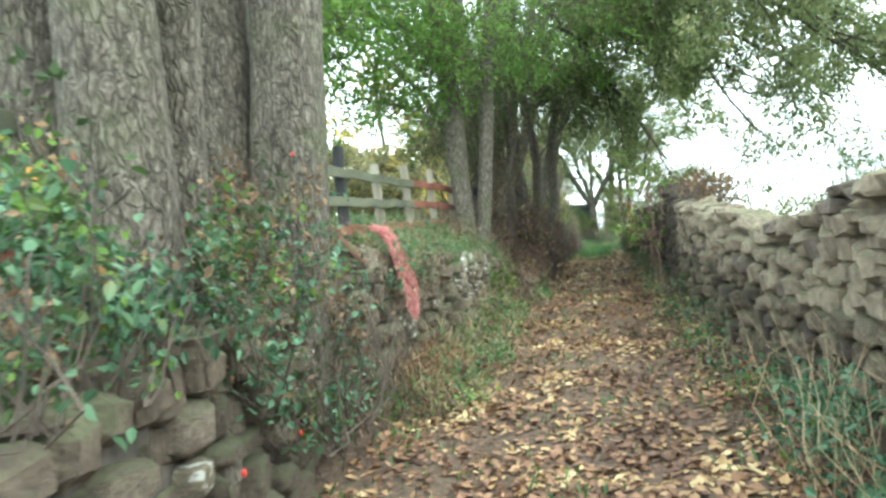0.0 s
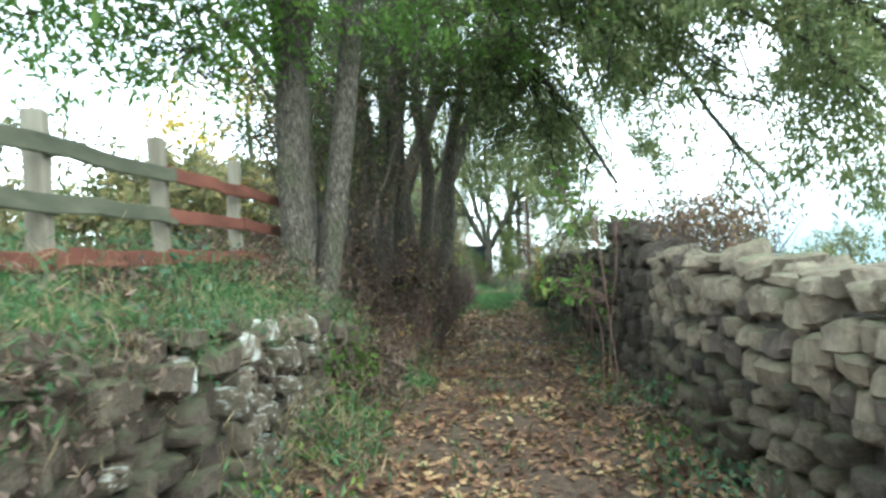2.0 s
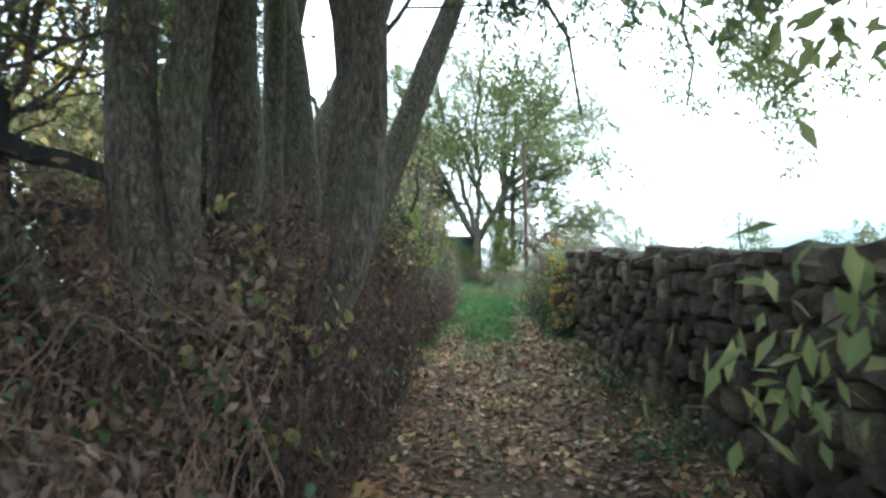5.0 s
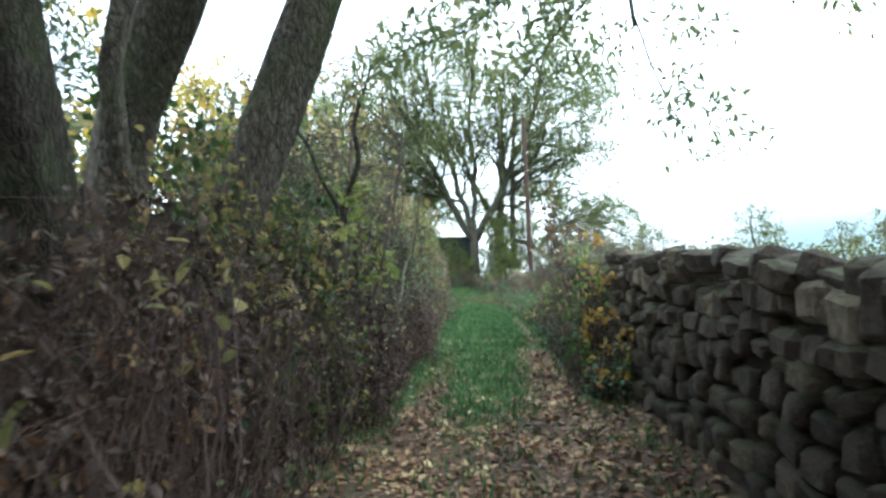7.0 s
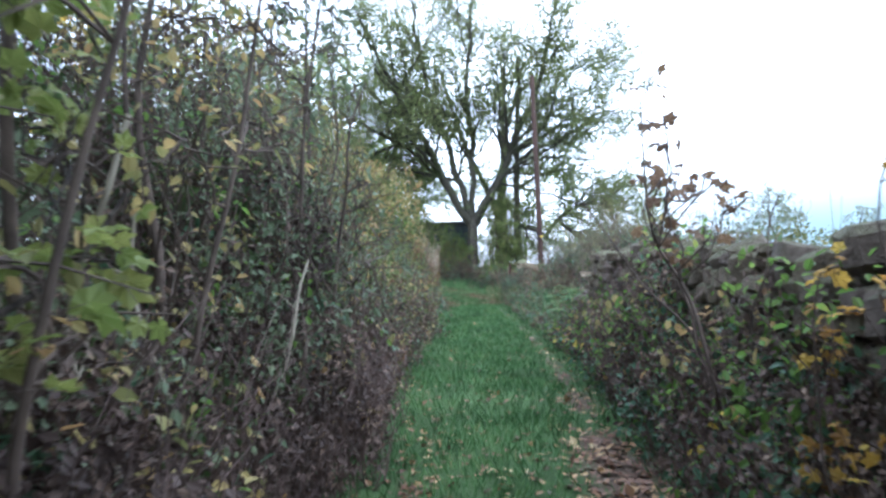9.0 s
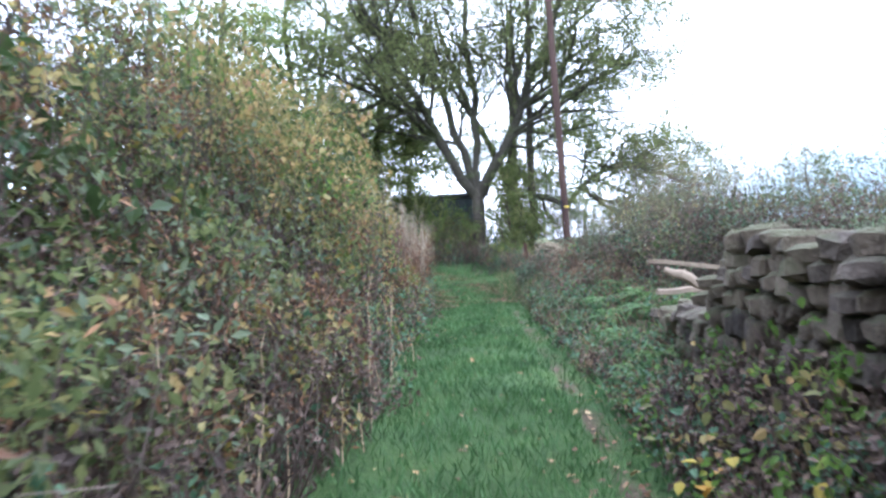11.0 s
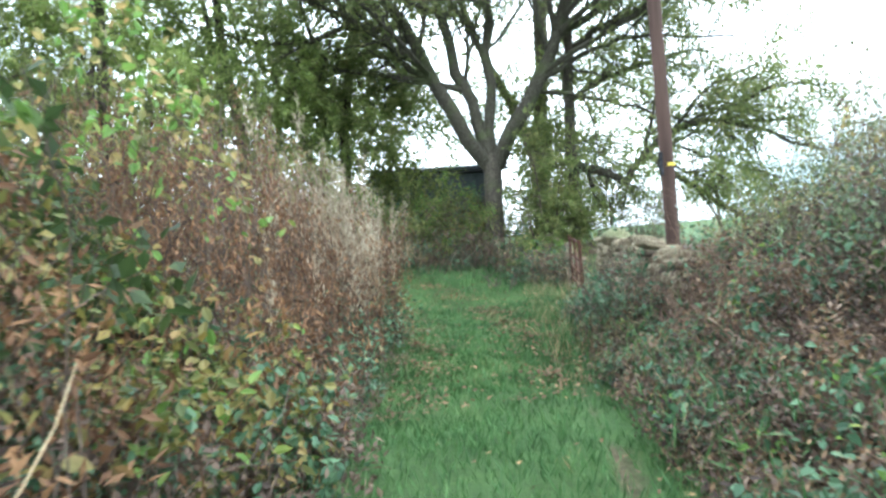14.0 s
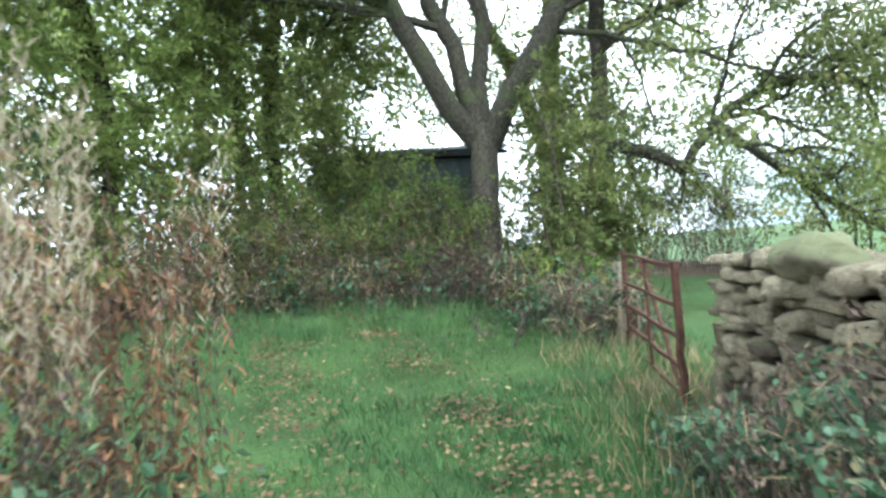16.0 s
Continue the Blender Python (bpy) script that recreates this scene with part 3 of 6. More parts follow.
def ramify(rng, first, counts, crook=0.2, rise=0.06, share=(0.45, 0.72), angle=(28, 65), k=7):
    """Crooked boughs upon boughs: first holds (path, radii) of the limbs, counts the shoots at each further level.
    Returns the levels, each a pair of arrays (n, k, 3) and (n, k)."""
    levels, parents = [], [(np.asarray(p), np.asarray(r)) for p, r in first]
    for count in counts:
        paths, radii = [], []
        sizes = [np.linalg.norm(np.diff(p, axis=0), axis=1).sum() for p, r in parents]
        usual = float(np.mean(sizes))
        for (p, r), size in zip(parents, sizes):
            own = max(1, int(round(count * size / usual)))
            for q in np.linspace(0.18, 0.97, own) + rng.uniform(-0.07, 0.07, own):
                i = min(max(q, 0.05), 0.98) * (len(p) - 1)
                a = int(i)
                at = p[a] + (p[a + 1] - p[a]) * (i - a)
                d = unit(p[a + 1] - p[a])
                off = unit(np.cross(d, rng.normal(size=3)))
                th = radians(rng.uniform(*angle))
                d = d * math.cos(th) + off * math.sin(th)
                step = (0.6 * size + 0.4 * usual) * rng.uniform(*share) * (1.1 - 0.45 * q) / (k - 1)
                way = [at]
                for _ in range(k - 1):
                    d = unit(d + rng.normal(size=3) * crook + np.array([0, 0, rise]))
                    way.append(way[-1] + d * step)
                paths.append(way)
                r0 = max(r[a] * rng.uniform(0.42, 0.62), 0.004)
                radii.append(np.linspace(r0, r0 * 0.45, k))
        levels.append((np.array(paths), np.array(radii)))
        parents = list(zip(*levels[-1]))
    return levels


def crooked_tree(name, label, base, stems, counts, bark, leaf, seed, leaves=14, size=0.1, aspect=0.45, flare=1.25, category="tree", crook=0.2, rise=0.06, share=(0.45, 0.72), bare=1):
    """stems: (waypoints, radius at the foot, radius at the end); boughs, branches and twigs grow from those past the first bare ones."""
    rng = np.random.default_rng(seed)
    ob = thing(name, Vector(base), label, category)
    ways = []
    for k, (pts, r0, r1) in enumerate(stems):
        pts = np.asarray(pts, float)
        q = np.linspace(0, 1, 14)
        run = np.concatenate([[0], np.cumsum(np.linalg.norm(np.diff(pts, axis=0), axis=1))])
        p = np.stack([np.interp(q, run / run[-1], pts[:, i]) for i in range(3)], 1)
        for _ in range(2):
            p[1:-1] = (p[:-2] + 2 * p[1:-1] + p[2:]) / 4
        p[1:-1] += rng.normal(size=(12, 3)) * 0.012 * run[-1] * (0.3 if k == 0 else 0.6)
        r = np.linspace(r0, r1, 14)
        if k == 0:
            r[0] *= flare
            r[1] *= 1 + (flare - 1) * 0.3
        ways.append((p, r))
        # the trunk's bark is lightened as lit, the limbs' left dark as silhouettes
        me = part("trunk" if k == 0 else "limb", trunk_mesh(p, r, 14, seed + k, 0.07), M_BARK_LIT if k == 0 and bark == M_BARK_LIMB else bark, ob)
        me.data.polygons.foreach_set("use_smooth", np.ones(len(me.data.polygons), bool))
    lv = ramify(rng, ways[bare:], counts, crook, rise, share)
    bw = joined([tubes(p, r, 5 if i == 0 else 4) for i, (p, r) in enumerate(lv[:-1])])
    part("branchwork", bw, bark, ob, kind="stuff")
    part("twig_mass", tubes(lv[-1][0], lv[-1][1], 3), bark, ob, kind="stuff")
    tips = lv[-1][0]
    n = len(tips)
    i = rng.integers(2, tips.shape[1], (n, leaves))
    pos = tips[np.arange(n)[:, None], i] + rng.normal(size=(n, leaves, 3)) * size * 1.1
    al = np.repeat(unit(tips[:, -1] - tips[:, -3])[:, None], leaves, 1)
    part("crown", leaf_cards(rng, pos.reshape(-1, 3), size, aspect, al.reshape(-1, 3) * 0.6, 1.0), leaf, ob, kind="stuff")
    return ob


def fern(name, label, seed, at, fronds, reach, mat):
    """A shuttlecock of arching fronds, each with tapering pairs of leaflets."""
    rng = np.random.default_rng(seed)
    ob = thing(name, at, label, "fern", group="ferns at the broken wall")
    for k in range(fronds):
        th = rng.uniform(0, 2 * math.pi)
        size = reach * rng.uniform(0.7, 1.15)
        q = np.linspace(0, 1, 16)
        out = np.array([math.cos(th), math.sin(th), 0])
        rib = np.array(at) + out * (size * 0.85 * q ** 1.2)[:, None] + np.array([0, 0, 1.0]) * (size * (0.95 * q - 0.75 * q ** 2.2))[:, None]
        side = np.array([-out[1], out[0], 0])
        w = size * 0.26 * np.sin(np.pi * np.clip(q * 0.92 + 0.06, 0, 1)) ** 0.8
        v, f = [], []
        for j in range(2, 16):
            along = unit(rib[j] - rib[j - 1])
            for sgn in (-1, 1):
                tip = rib[j] + (side * sgn + along * 0.45) * w[j] + np.array([0, 0, -0.2 * w[j]])
                half = along * size * 0.022
                midp = rib[j] * 0.5 + tip * 0.5
                b = len(v)
                v += [rib[j], midp + half, tip, midp - half]
                f.append((b, b + 1, b + 2, b + 3))
        part("frond", (np.array(v), np.array(f)), mat, ob)
    return ob


def thicket(name, label, category, seed, spots_fn, count, stick_len, stick_r, sticks, stick_mat, leaf_sets, lean=0.5, kind=""):
    """A shrub or tangle: bent sticks out of the ground, and sets of leaves (material, how many, size, aspect, oval, low, high)."""
    rng = np.random.default_rng(seed)
    y, u, h, z0 = spots_fn(rng, sticks)
    a = np.stack([lane_x(y) + u, y, height(u, y) + z0 - 0.03], 1)
    slant = np.clip(rng.normal(size=(2, sticks)), -1.3, 1.3) * lean * np.minimum(1, 1.3 / h)
    tip = a + np.stack([slant[0], slant[1], np.ones(sticks)], 1) * (h * rng.uniform(0.6, 1.1, sticks) * stick_len)[:, None]
    mid = lane_x(tip[:, 1])
    tip[:, 0] = mid + np.clip(tip[:, 0] - mid, u.min() - 0.15, u.max() + rng.uniform(-0.12, 0.1, sticks))
    ob = thing(name, a.mean(0) * np.array([1, 1, 0]) + np.array([0, 0, a[:, 2].min()]), label, category, kind=kind)
    w = bent(rng, a, tip, 6, 0.085, -0.03)
    wr = np.linspace(1, 0.3, 6)[None] * (stick_r * rng.uniform(0.5, 1.5, sticks))[:, None]
    if sticks <= 60:
        for k in range(sticks):
            part("stem", tubes(w[k:k + 1], wr[k:k + 1], 5), stick_mat, ob)
    else:
        part("stem_mass", tubes(w, wr, 3), stick_mat, ob, kind="stuff")
    for mat, n, size, aspect, oval, low, high in leaf_sets:
        per = 9 if oval else 16
        y, u, h, z0 = spots_fn(rng, 2 * (n // per + 1))
        k = rng.uniform(0, 1, len(y)) ** 0.8
        own = ripple(y + 0.4 * u, u + h * k, 0.42, seed * 0.37 + size * 61 + n * 0.013) + rng.normal(size=len(y)) * 0.3
        y, u, h, z0, k = (q[np.argsort(own)[len(own) // 2:]] for q in (y, u, h, z0, k))
        mid = np.stack([lane_x(y) + u, y, height(u, y) + z0 + h * (low + (high - low) * k)], 1)
        way = unit(rng.normal(size=mid.shape) + np.array([0, 0, 0.5]))
        pick = np.repeat(np.arange(len(y)), per)[:n]
        at = mid[pick] + way[pick] * rng.uniform(-0.5, 0.5, (n, 1)) * (3.2 * size + 0.08) + rng.normal(size=(n, 3)) * (0.75 * size + 0.012)
        mk = oval_leaves if oval else leaf_cards
        upward = np.tile([0, 0, 1.0], (n, 1)) if mat in (M_GRASS, M_STRAW) else None
        part("foliage", mk(rng, at, size, aspect, upward), mat, ob, kind="stuff")
    return ob


def strip(y0, y1, u0, u1, top, tops=None, z0=0.0, power=1.0, ragged=0.25):
    """Places in a stretch of the plan; top: height at u0 and u1 sides; tops: knots of (y, factor)."""
    def f(rng, n):
        y = rng.uniform(y0, y1, n)
        k = rng.uniform(0, 1, n) ** power
        u = u0 + (u1 - u0) * k
        h = (top[0] + (top[1] - top[0]) * k) * (1 + ragged * ripple(y, u, 0.55, y0) + ragged * 0.8 * ripple(y, u, 1.4, y0 + 3))
        u = u + 0.16 * ragged / 0.25 * ripple(y, h, 0.7, y0 + 1) * k
        if tops:
            h = h * np.interp(y, [a for a, b in tops], [b for a, b in tops])
        return y, u, np.maximum(h, 0.05), np.full(n, z0)
    return f


# ---- stones ----
def stone_meshes(seed, count, mat):
    """Rough-hewn blocks, each about 1 x 1 x 1."""
    rng = np.random.default_rng(seed)
    out = []
    for k in range(count):
        bm = bmesh.new()
        bmesh.ops.create_cube(bm, size=1.0)
        for v in bm.verts:
            v.co = np.array(v.co) * rng.uniform(0.88, 1.04, 3)
        bmesh.ops.bevel(bm, geom=bm.edges[:], offset=rng.uniform(0.12, 0.24), segments=1, affect="EDGES", profile=0.5)
        sk = rng.normal(size=(3, 3)) * 0.08
        wedge = rng.normal(size=2) * 0.14
        for v in bm.verts:
            c = np.array(v.co)
            c[2] *= 1 + wedge[0] * c[0]
            c[0] *= 1 + wedge[1] * c[2]
            v.co = c + sk @ c + rng.normal(size=3) * 0.024
        big = sorted(bm.faces, key=lambda f: -f.calc_area())[:6]
        for f in bm.faces:
            f.smooth = f not in big
        bmesh.ops.triangulate(bm, faces=bm.faces[:])
        me = bpy.data.meshes.new("stone")
        bm.to_mesh(me)
        bm.free()
        me.materials.append(mat)
        out.append(me)
    return out


def courses(rng, length, top, low=0.12, high=0.3, wide=(0.18, 0.5)):
    """Places of roughly coursed stones on a face: s, z, width, height."""
    out, z = [], 0.0
    hmax = max(top(s) for s in np.linspace(0, length, 40))
    while z < hmax:
        row = h = rng.uniform(low, high) * (1.15 - 0.35 * z / hmax)
        s = -rng.uniform(0, 0.2)
        while s < length:
            w = rng.uniform(*wide) * (1.1 - 0.25 * z / hmax)
            zz = z + 0.035 * math.sin(s * 1.7 + z * 5) + 0.02 * math.sin(s * 4.1) + rng.normal() * 0.022
            h = row * rng.uniform(0.84, 1.14)
            if zz + h * 0.6 < top(s + w / 2):
                if h > 0.19 and rng.uniform() < 0.14:
                    k = rng.uniform(0.4, 0.6)
                    out.append((s + w / 2, zz + h * k / 2, w, h * k))
                    out.append((s + w / 2, zz + h * (1 + k) / 2, w, h * (1 - k)))
                elif w > 0.38 and rng.uniform() < 0.25:
                    out.append((s + w / 4, zz + h / 2, w / 2, h))
                    out.append((s + w * 3 / 4, zz + h / 2, w / 2, h))
                else:
                    out.append((s + w / 2, zz + h / 2, w, h))
            s += w
        z += row
    return out


def drystone(name, label, seed, y0, y1, u_of, top_of, side, mats, thick=0.45, cope=True, cope_size=1.0, wide=(0.15, 0.38), high=0.24, jut=0.022, single=300, pale_of=None, low=0.12):
    """A dry-stone wall along the lane, from y0 to y1; side: +1 when its face looks to smaller u."""
    rng = np.random.default_rng(seed)
    base = Vector((float(lane_x(y0)) + u_of(y0), y0, float(lane_z(y0))))
    ob = thing(name, base, label, "stone wall", kind="structure")
    ys = np.linspace(y0, y1, 400)
    px = lane_x(ys) + np.array([u_of(v) for v in ys])
    run = np.concatenate([[0], np.cumsum(np.hypot(np.diff(px), np.diff(ys)))])
    def y_at(s):
        return float(np.interp(s, run, ys))
    top = lambda s: top_of(y_at(s))
    pools = [(stone_meshes(seed + k, 14, m), w) for k, (m, w) in enumerate(mats)]
    prob = np.array([w for p, w in pools], float)
    prob /= prob.sum()
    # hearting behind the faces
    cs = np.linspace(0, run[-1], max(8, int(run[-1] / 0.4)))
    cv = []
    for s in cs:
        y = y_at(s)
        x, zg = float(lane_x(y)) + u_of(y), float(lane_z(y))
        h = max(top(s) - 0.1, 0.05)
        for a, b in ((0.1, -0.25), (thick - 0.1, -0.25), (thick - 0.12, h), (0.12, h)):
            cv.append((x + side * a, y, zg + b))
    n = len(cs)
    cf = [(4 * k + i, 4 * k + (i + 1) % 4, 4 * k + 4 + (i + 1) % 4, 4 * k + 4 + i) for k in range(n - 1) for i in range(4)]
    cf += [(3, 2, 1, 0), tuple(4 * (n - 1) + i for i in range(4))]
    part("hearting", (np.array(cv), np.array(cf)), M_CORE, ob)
    made = 0
    rest = []
    def lay(s, z, w, h, depth, inset, lift=0.0, tilt=0.0, turn=0.0):
        nonlocal made
        y = y_at(min(max(s, 0), run[-1]))
        y2 = y_at(min(max(s, 0), run[-1]) + 0.05) if s < run[-1] - 0.06 else y + 0.05
        dx = (float(lane_x(y2)) + u_of(y2)) - (float(lane_x(y)) + u_of(y))
        ang = math.atan2(y2 - y, dx)
        odds = prob if pale_of is None else np.array([1 - pale_of(y), pale_of(y)])
        pool = pools[int(rng.choice(len(pools), p=odds))][0]
        me = pool[int(rng.integers(len(pool)))]
        flip = math.pi * int(rng.integers(2))
        at = Vector((float(lane_x(y)) + u_of(y) + side * inset, y, float(lane_z(y)) + z + lift))
        rot = Euler((rng.normal() * 0.05 + tilt + flip, rng.normal() * 0.09, ang + rng.normal() * 0.05 + turn))
        m = Matrix.LocRotScale(at - base, rot, (w * rng.uniform(0.94, 1.02), depth, h * rng.uniform(0.96, 1.03)))
        made += 1
        if made <= single:
            st = new("stone", me)
            st.parent = ob
            st.matrix_basis = m
        else:
            mv = np.array([list(m @ v.co) for v in me.vertices]) + np.array(base)
            rest.append((mv, np.array([list(p.vertices) for p in me.polygons]), me.materials[0]))
    for s, z, w, h in courses(rng, run[-1], top, low, high, wide):
        lay(s, z, w, h, rng.uniform(0.2, 0.3), 0.12 + rng.normal() * jut)
    if cope:
        s = 0.0
        while s < run[-1]:
            w = rng.uniform(0.14, 0.36) * cope_size
            h = rng.uniform(0.1, 0.24) * cope_size
            lay(s + w / 2, top(s + w / 2), w, h, rng.uniform(0.24, 0.4), thick / 2 - 0.06 + rng.normal() * 0.05, 0.04 + rng.uniform(-0.04, 0.07), rng.normal() * 0.16, rng.normal() * 0.25)
            s += w * rng.uniform(0.8, 1.0)
    back = [c for c in courses(rng, run[-1], top, 0.14, 0.28, (0.3, 0.6))]
    made = max(made, single)
    for s, z, w, h in back:
        lay(s, z, w, h, 0.22, thick - 0.1)
    for mat in {r[2].name: r[2] for r in rest}.values():
        part("far_stones", joined([(v, f) for v, f, m in rest if m == mat]), mat, ob, kind="stuff")
    return ob


def bar_mesh(rng, a, b, w, h, bend=0.006, seg=6):
    """A sawn bar from a to b with slightly uneven edges."""
    a, b = np.array(a, float), np.array(b, float)
    d = unit(b - a)
    ref = np.array([0, 0, 1.0]) if abs(d[2]) < 0.8 else np.array([1.0, 0, 0])
    sx = unit(np.cross(d, ref))
    sz = np.cross(sx, d)
    v, f = [], []
    for k in range(seg + 1):
        c = a + (b - a) * k / seg + rng.normal(size=3) * bend
        e = 0.16
        for p, q in ((-1, -1 + e), (-1 + e, -1), (1 - e, -1), (1, -1 + e), (1, 1 - e), (1 - e, 1), (-1 + e, 1), (-1, 1 - e)):
            v.append(c + sx * p * w / 2 * rng.uniform(0.96, 1.04) + sz * q * h / 2)
    bm = bmesh.new()
    bv = [bm.verts.new(x) for x in v]
    for k in range(seg):
        for i in range(8):
            bm.faces.new((bv[8 * k + i], bv[8 * k + (i + 1) % 8], bv[8 * k + 8 + (i + 1) % 8], bv[8 * k + 8 + i]))
    bm.faces.new(bv[:8][::-1])
    bm.faces.new(bv[-8:])
    bmesh.ops.recalc_face_normals(bm, faces=bm.faces[:])
    return bm


def bar(name, rng, a, b, w, h, mat, parent, label="", bend=0.006):
    o = np.array(parent.location)
    return part(name, bar_mesh(rng, np.array(a) - o, np.array(b) - o, w, h, bend), mat, parent, label)

# ---- ground ----
def axis(fine0, fine1, step, far):
    mid = list(np.arange(fine0, fine1 + 1e-6, step))
    out, d, v = [], step, fine1
    while v < far:
        d *= 1.35
        v += d
        out.append(v)
    inn, d, v = [], step, fine0
    while v > -far:
        d *= 1.35
        v -= d
        inn.append(v)
    return np.array(inn[::-1] + mid + out)


gu, gy = axis(-4.2, 4.2, 0.14, 900), axis(-4, 62, 0.2, 900)
GU, GY = np.meshgrid(gu, gy)
gz = height(GU, GY)
gv = np.stack([lane_x(GY) + GU, GY, gz], -1).reshape(-1, 3)
gi = (np.arange(len(gy) - 1)[:, None] * len(gu) + np.arange(len(gu) - 1)).ravel()
ground_mesh = fast_mesh("ground", gv, np.stack([gi, gi + 1, gi + len(gu) + 1, gi + len(gu)], 1), M_GROUND, True)
turf_share = np.interp(GY, [20, 22.5, 25, 30], [0, 0.3, 0.7, 0.85]) * (1 - 0.75 * ruts_at(GY, GU))
turf_share = np.maximum(turf_share, np.where(abs(GU) > 1.8, 0.8, 0)) * np.where((GY > 57.5) & (abs(GU) < 7), 0.1, 1)
turf_share = np.where((GU > 1.0) & (GU < 2.2) & (GY < 52), 0.25, turf_share)
turf_share = np.where((GU < -1.2) & (GU > -2.6) & (GY > 13) & (GY < 48), 0.15, turf_share)
att = ground_mesh.attributes.new("turf", "FLOAT", "POINT")
att.data.foreach_set("value", turf_share.ravel().astype(np.float32))
tagged(new("ground", ground_mesh), "earth lane strewn with leaves, turning to turf, between fields", "ground", kind="structure")

# ---- the trees, left side ----
tree("ash_tree", "old multi-stemmed tree with grey fissured bark on the wall", [
    ((-1.33, 3.05, 0.6), (-1.38, 2.95, 8.5), 0.235, 0.17, 0.005),
    ((-1.74, 3.3, 0.8), (-1.98, 3.1, 8.5), 0.25, 0.16, 0.005),
    ((-1.25, 3.42, 1.2), (-0.72, 3.55, 6.6), 0.12, 0.085, 0.004),
    ((-1.42, 4.6, 0.8), (-1.34, 4.7, 8.5), 0.32, 0.22, 0.006),
    ((-1.06, 4.45, 0.6), (-0.4, 4.7, 9.0), 0.25, 0.19, 0.005)],
    [((-2.0, 4.5, 10.0), (3, 3, 1.8), 30), ((-1.6, 9.2, 5.2), (1.8, 1.6, 1.2), 60)], M_BARK, M_LEAF, 11, size=0.13, leaves=80, flare=1.55)
tree("twin_stemmed_ash", "twin-stemmed tree with pale grey bark and green crown", [
    ((0.45, 12.2, 0.7), (0.34, 12.3, 8.0), 0.185, 0.13, 0.008),
    ((0.56, 12.25, 0.9), (1.8, 12.4, 8.0), 0.135, 0.095, 0.008),
    ((0.5, 13.1, 0.7), (0.75, 13.6, 8.0), 0.13, 0.09, 0.012)],
    [((-1.0, 11.7, 5.0), (2.2, 1.4, 1.2), 84), ((2.6, 13.2, 5.5), (1.9, 1.8, 1.1), 24), ((0.9, 11.4, 6.9), (3.0, 2.4, 1.2), 36), ((0.9, 12.5, 9.0), (3.4, 3.0, 1.6), 24)],
    M_BARK, M_LEAF, 12, size=0.1, leaves=170, spread=0.8)


def hawthorn(seed, stems, blobs, label="dark many-stemmed hedgerow tree above brown undergrowth"):
    """stems: foot (x, y), top (x, y, z), radius at the foot, arch."""
    rows = []
    for (x, y), top, r, arch in stems:
        zf = float(height(x - lane_x(y), y)) - 0.15
        rows.append(((x, y, zf), top, r * 0.76, r * 0.42, 0.026, arch))
    tree("hawthorn_tree", label, rows, blobs, M_BARK_DARK if seed == 22 else M_BARK_MID, M_LEAF_HAW, seed, size=0.085, leaves=105, spread=0.65, bough=(0.02, 0.014), group="hedgerow trees along the lane")


hawthorn(20, [((1.72, 16.1), (1.0, 16.4, 7.6), 0.2, 0.0), ((1.95, 16.25), (1.9, 16.7, 7.8), 0.17, 0.0), ((2.12, 16.5), (2.75, 16.9, 7.4), 0.16, 0.0), ((1.7, 16.2), (-0.9, 15.6, 6.0), 0.12, 0.08)],
         [((2.2, 15.6, 5.8), (1.9, 1.7, 1.2), 54), ((0.2, 15.6, 5.2), (1.6, 1.5, 1.4), 56), ((3.2, 15.4, 4.8), (1.2, 1.4, 0.7), 26), ((4.2, 15.7, 4.5), (0.9, 1.4, 0.5), 12), ((0.3, 15.4, 4.0), (1.2, 0.9, 0.8), 16)])
hawthorn(21, [((2.15, 18.2), (2.9, 18.0, 7.6), 0.2, 0.0), ((2.1, 17.9), (2.5, 18.3, 7.6), 0.13, 0.0), ((2.1, 18.7), (2.15, 18.9, 7.8), 0.23, 0.0), ((1.8, 18.6), (1.1, 18.6, 7.4), 0.17, 0.0)],
         [((2.6, 18.0, 6.2), (1.9, 1.7, 1.2), 44), ((0.9, 18.0, 4.8), (1.2, 1.4, 1.4), 50), ((3.9, 17.4, 5.2), (1.2, 1.5, 0.8), 24), ((4.6, 18.2, 4.7), (0.8, 1.4, 0.5), 16)])
# the high clump at z 8.2 is added out of view to shade the brushwood
hawthorn(22, [((2.24, 21.2), (2.42, 21.0, 8.2), 0.33, 0.0), ((1.35, 20.5), (0.7, 20.3, 7.8), 0.24, 0.0), ((1.75, 20.6), (1.2, 20.4, 7.8), 0.17, 0.0)],
         [((1.4, 20.6, 8.2), (2.4, 1.9, 1.2), 110), ((0.7, 20.8, 5.6), (1.0, 1.4, 1.6), 50)])
# clumps at z 8 and above are unseen, added to darken the hedge below
hawthorn(23, [((1.9, 22.75), (3.7, 21.7, 8.2), 0.33, 0.0), ((2.5, 22.05), (5.05, 21.55, 7.8), 0.29, 0.0), ((2.6, 21.75), (3.35, 21.3, 8.0), 0.1, 0.0), ((2.2, 22.3), (3.3, 22.3, 7.6), 0.1, 0.0)],
         [((4.2, 21.8, 8.8), (2.2, 1.8, 1.0), 70), ((2.4, 23.2, 8.0), (1.8, 1.5, 1.0), 70), ((0.9, 23.4, 5.4), (0.9, 1.4, 1.5), 44)], "leaning dark-barked hedgerow tree over a bare thicket")

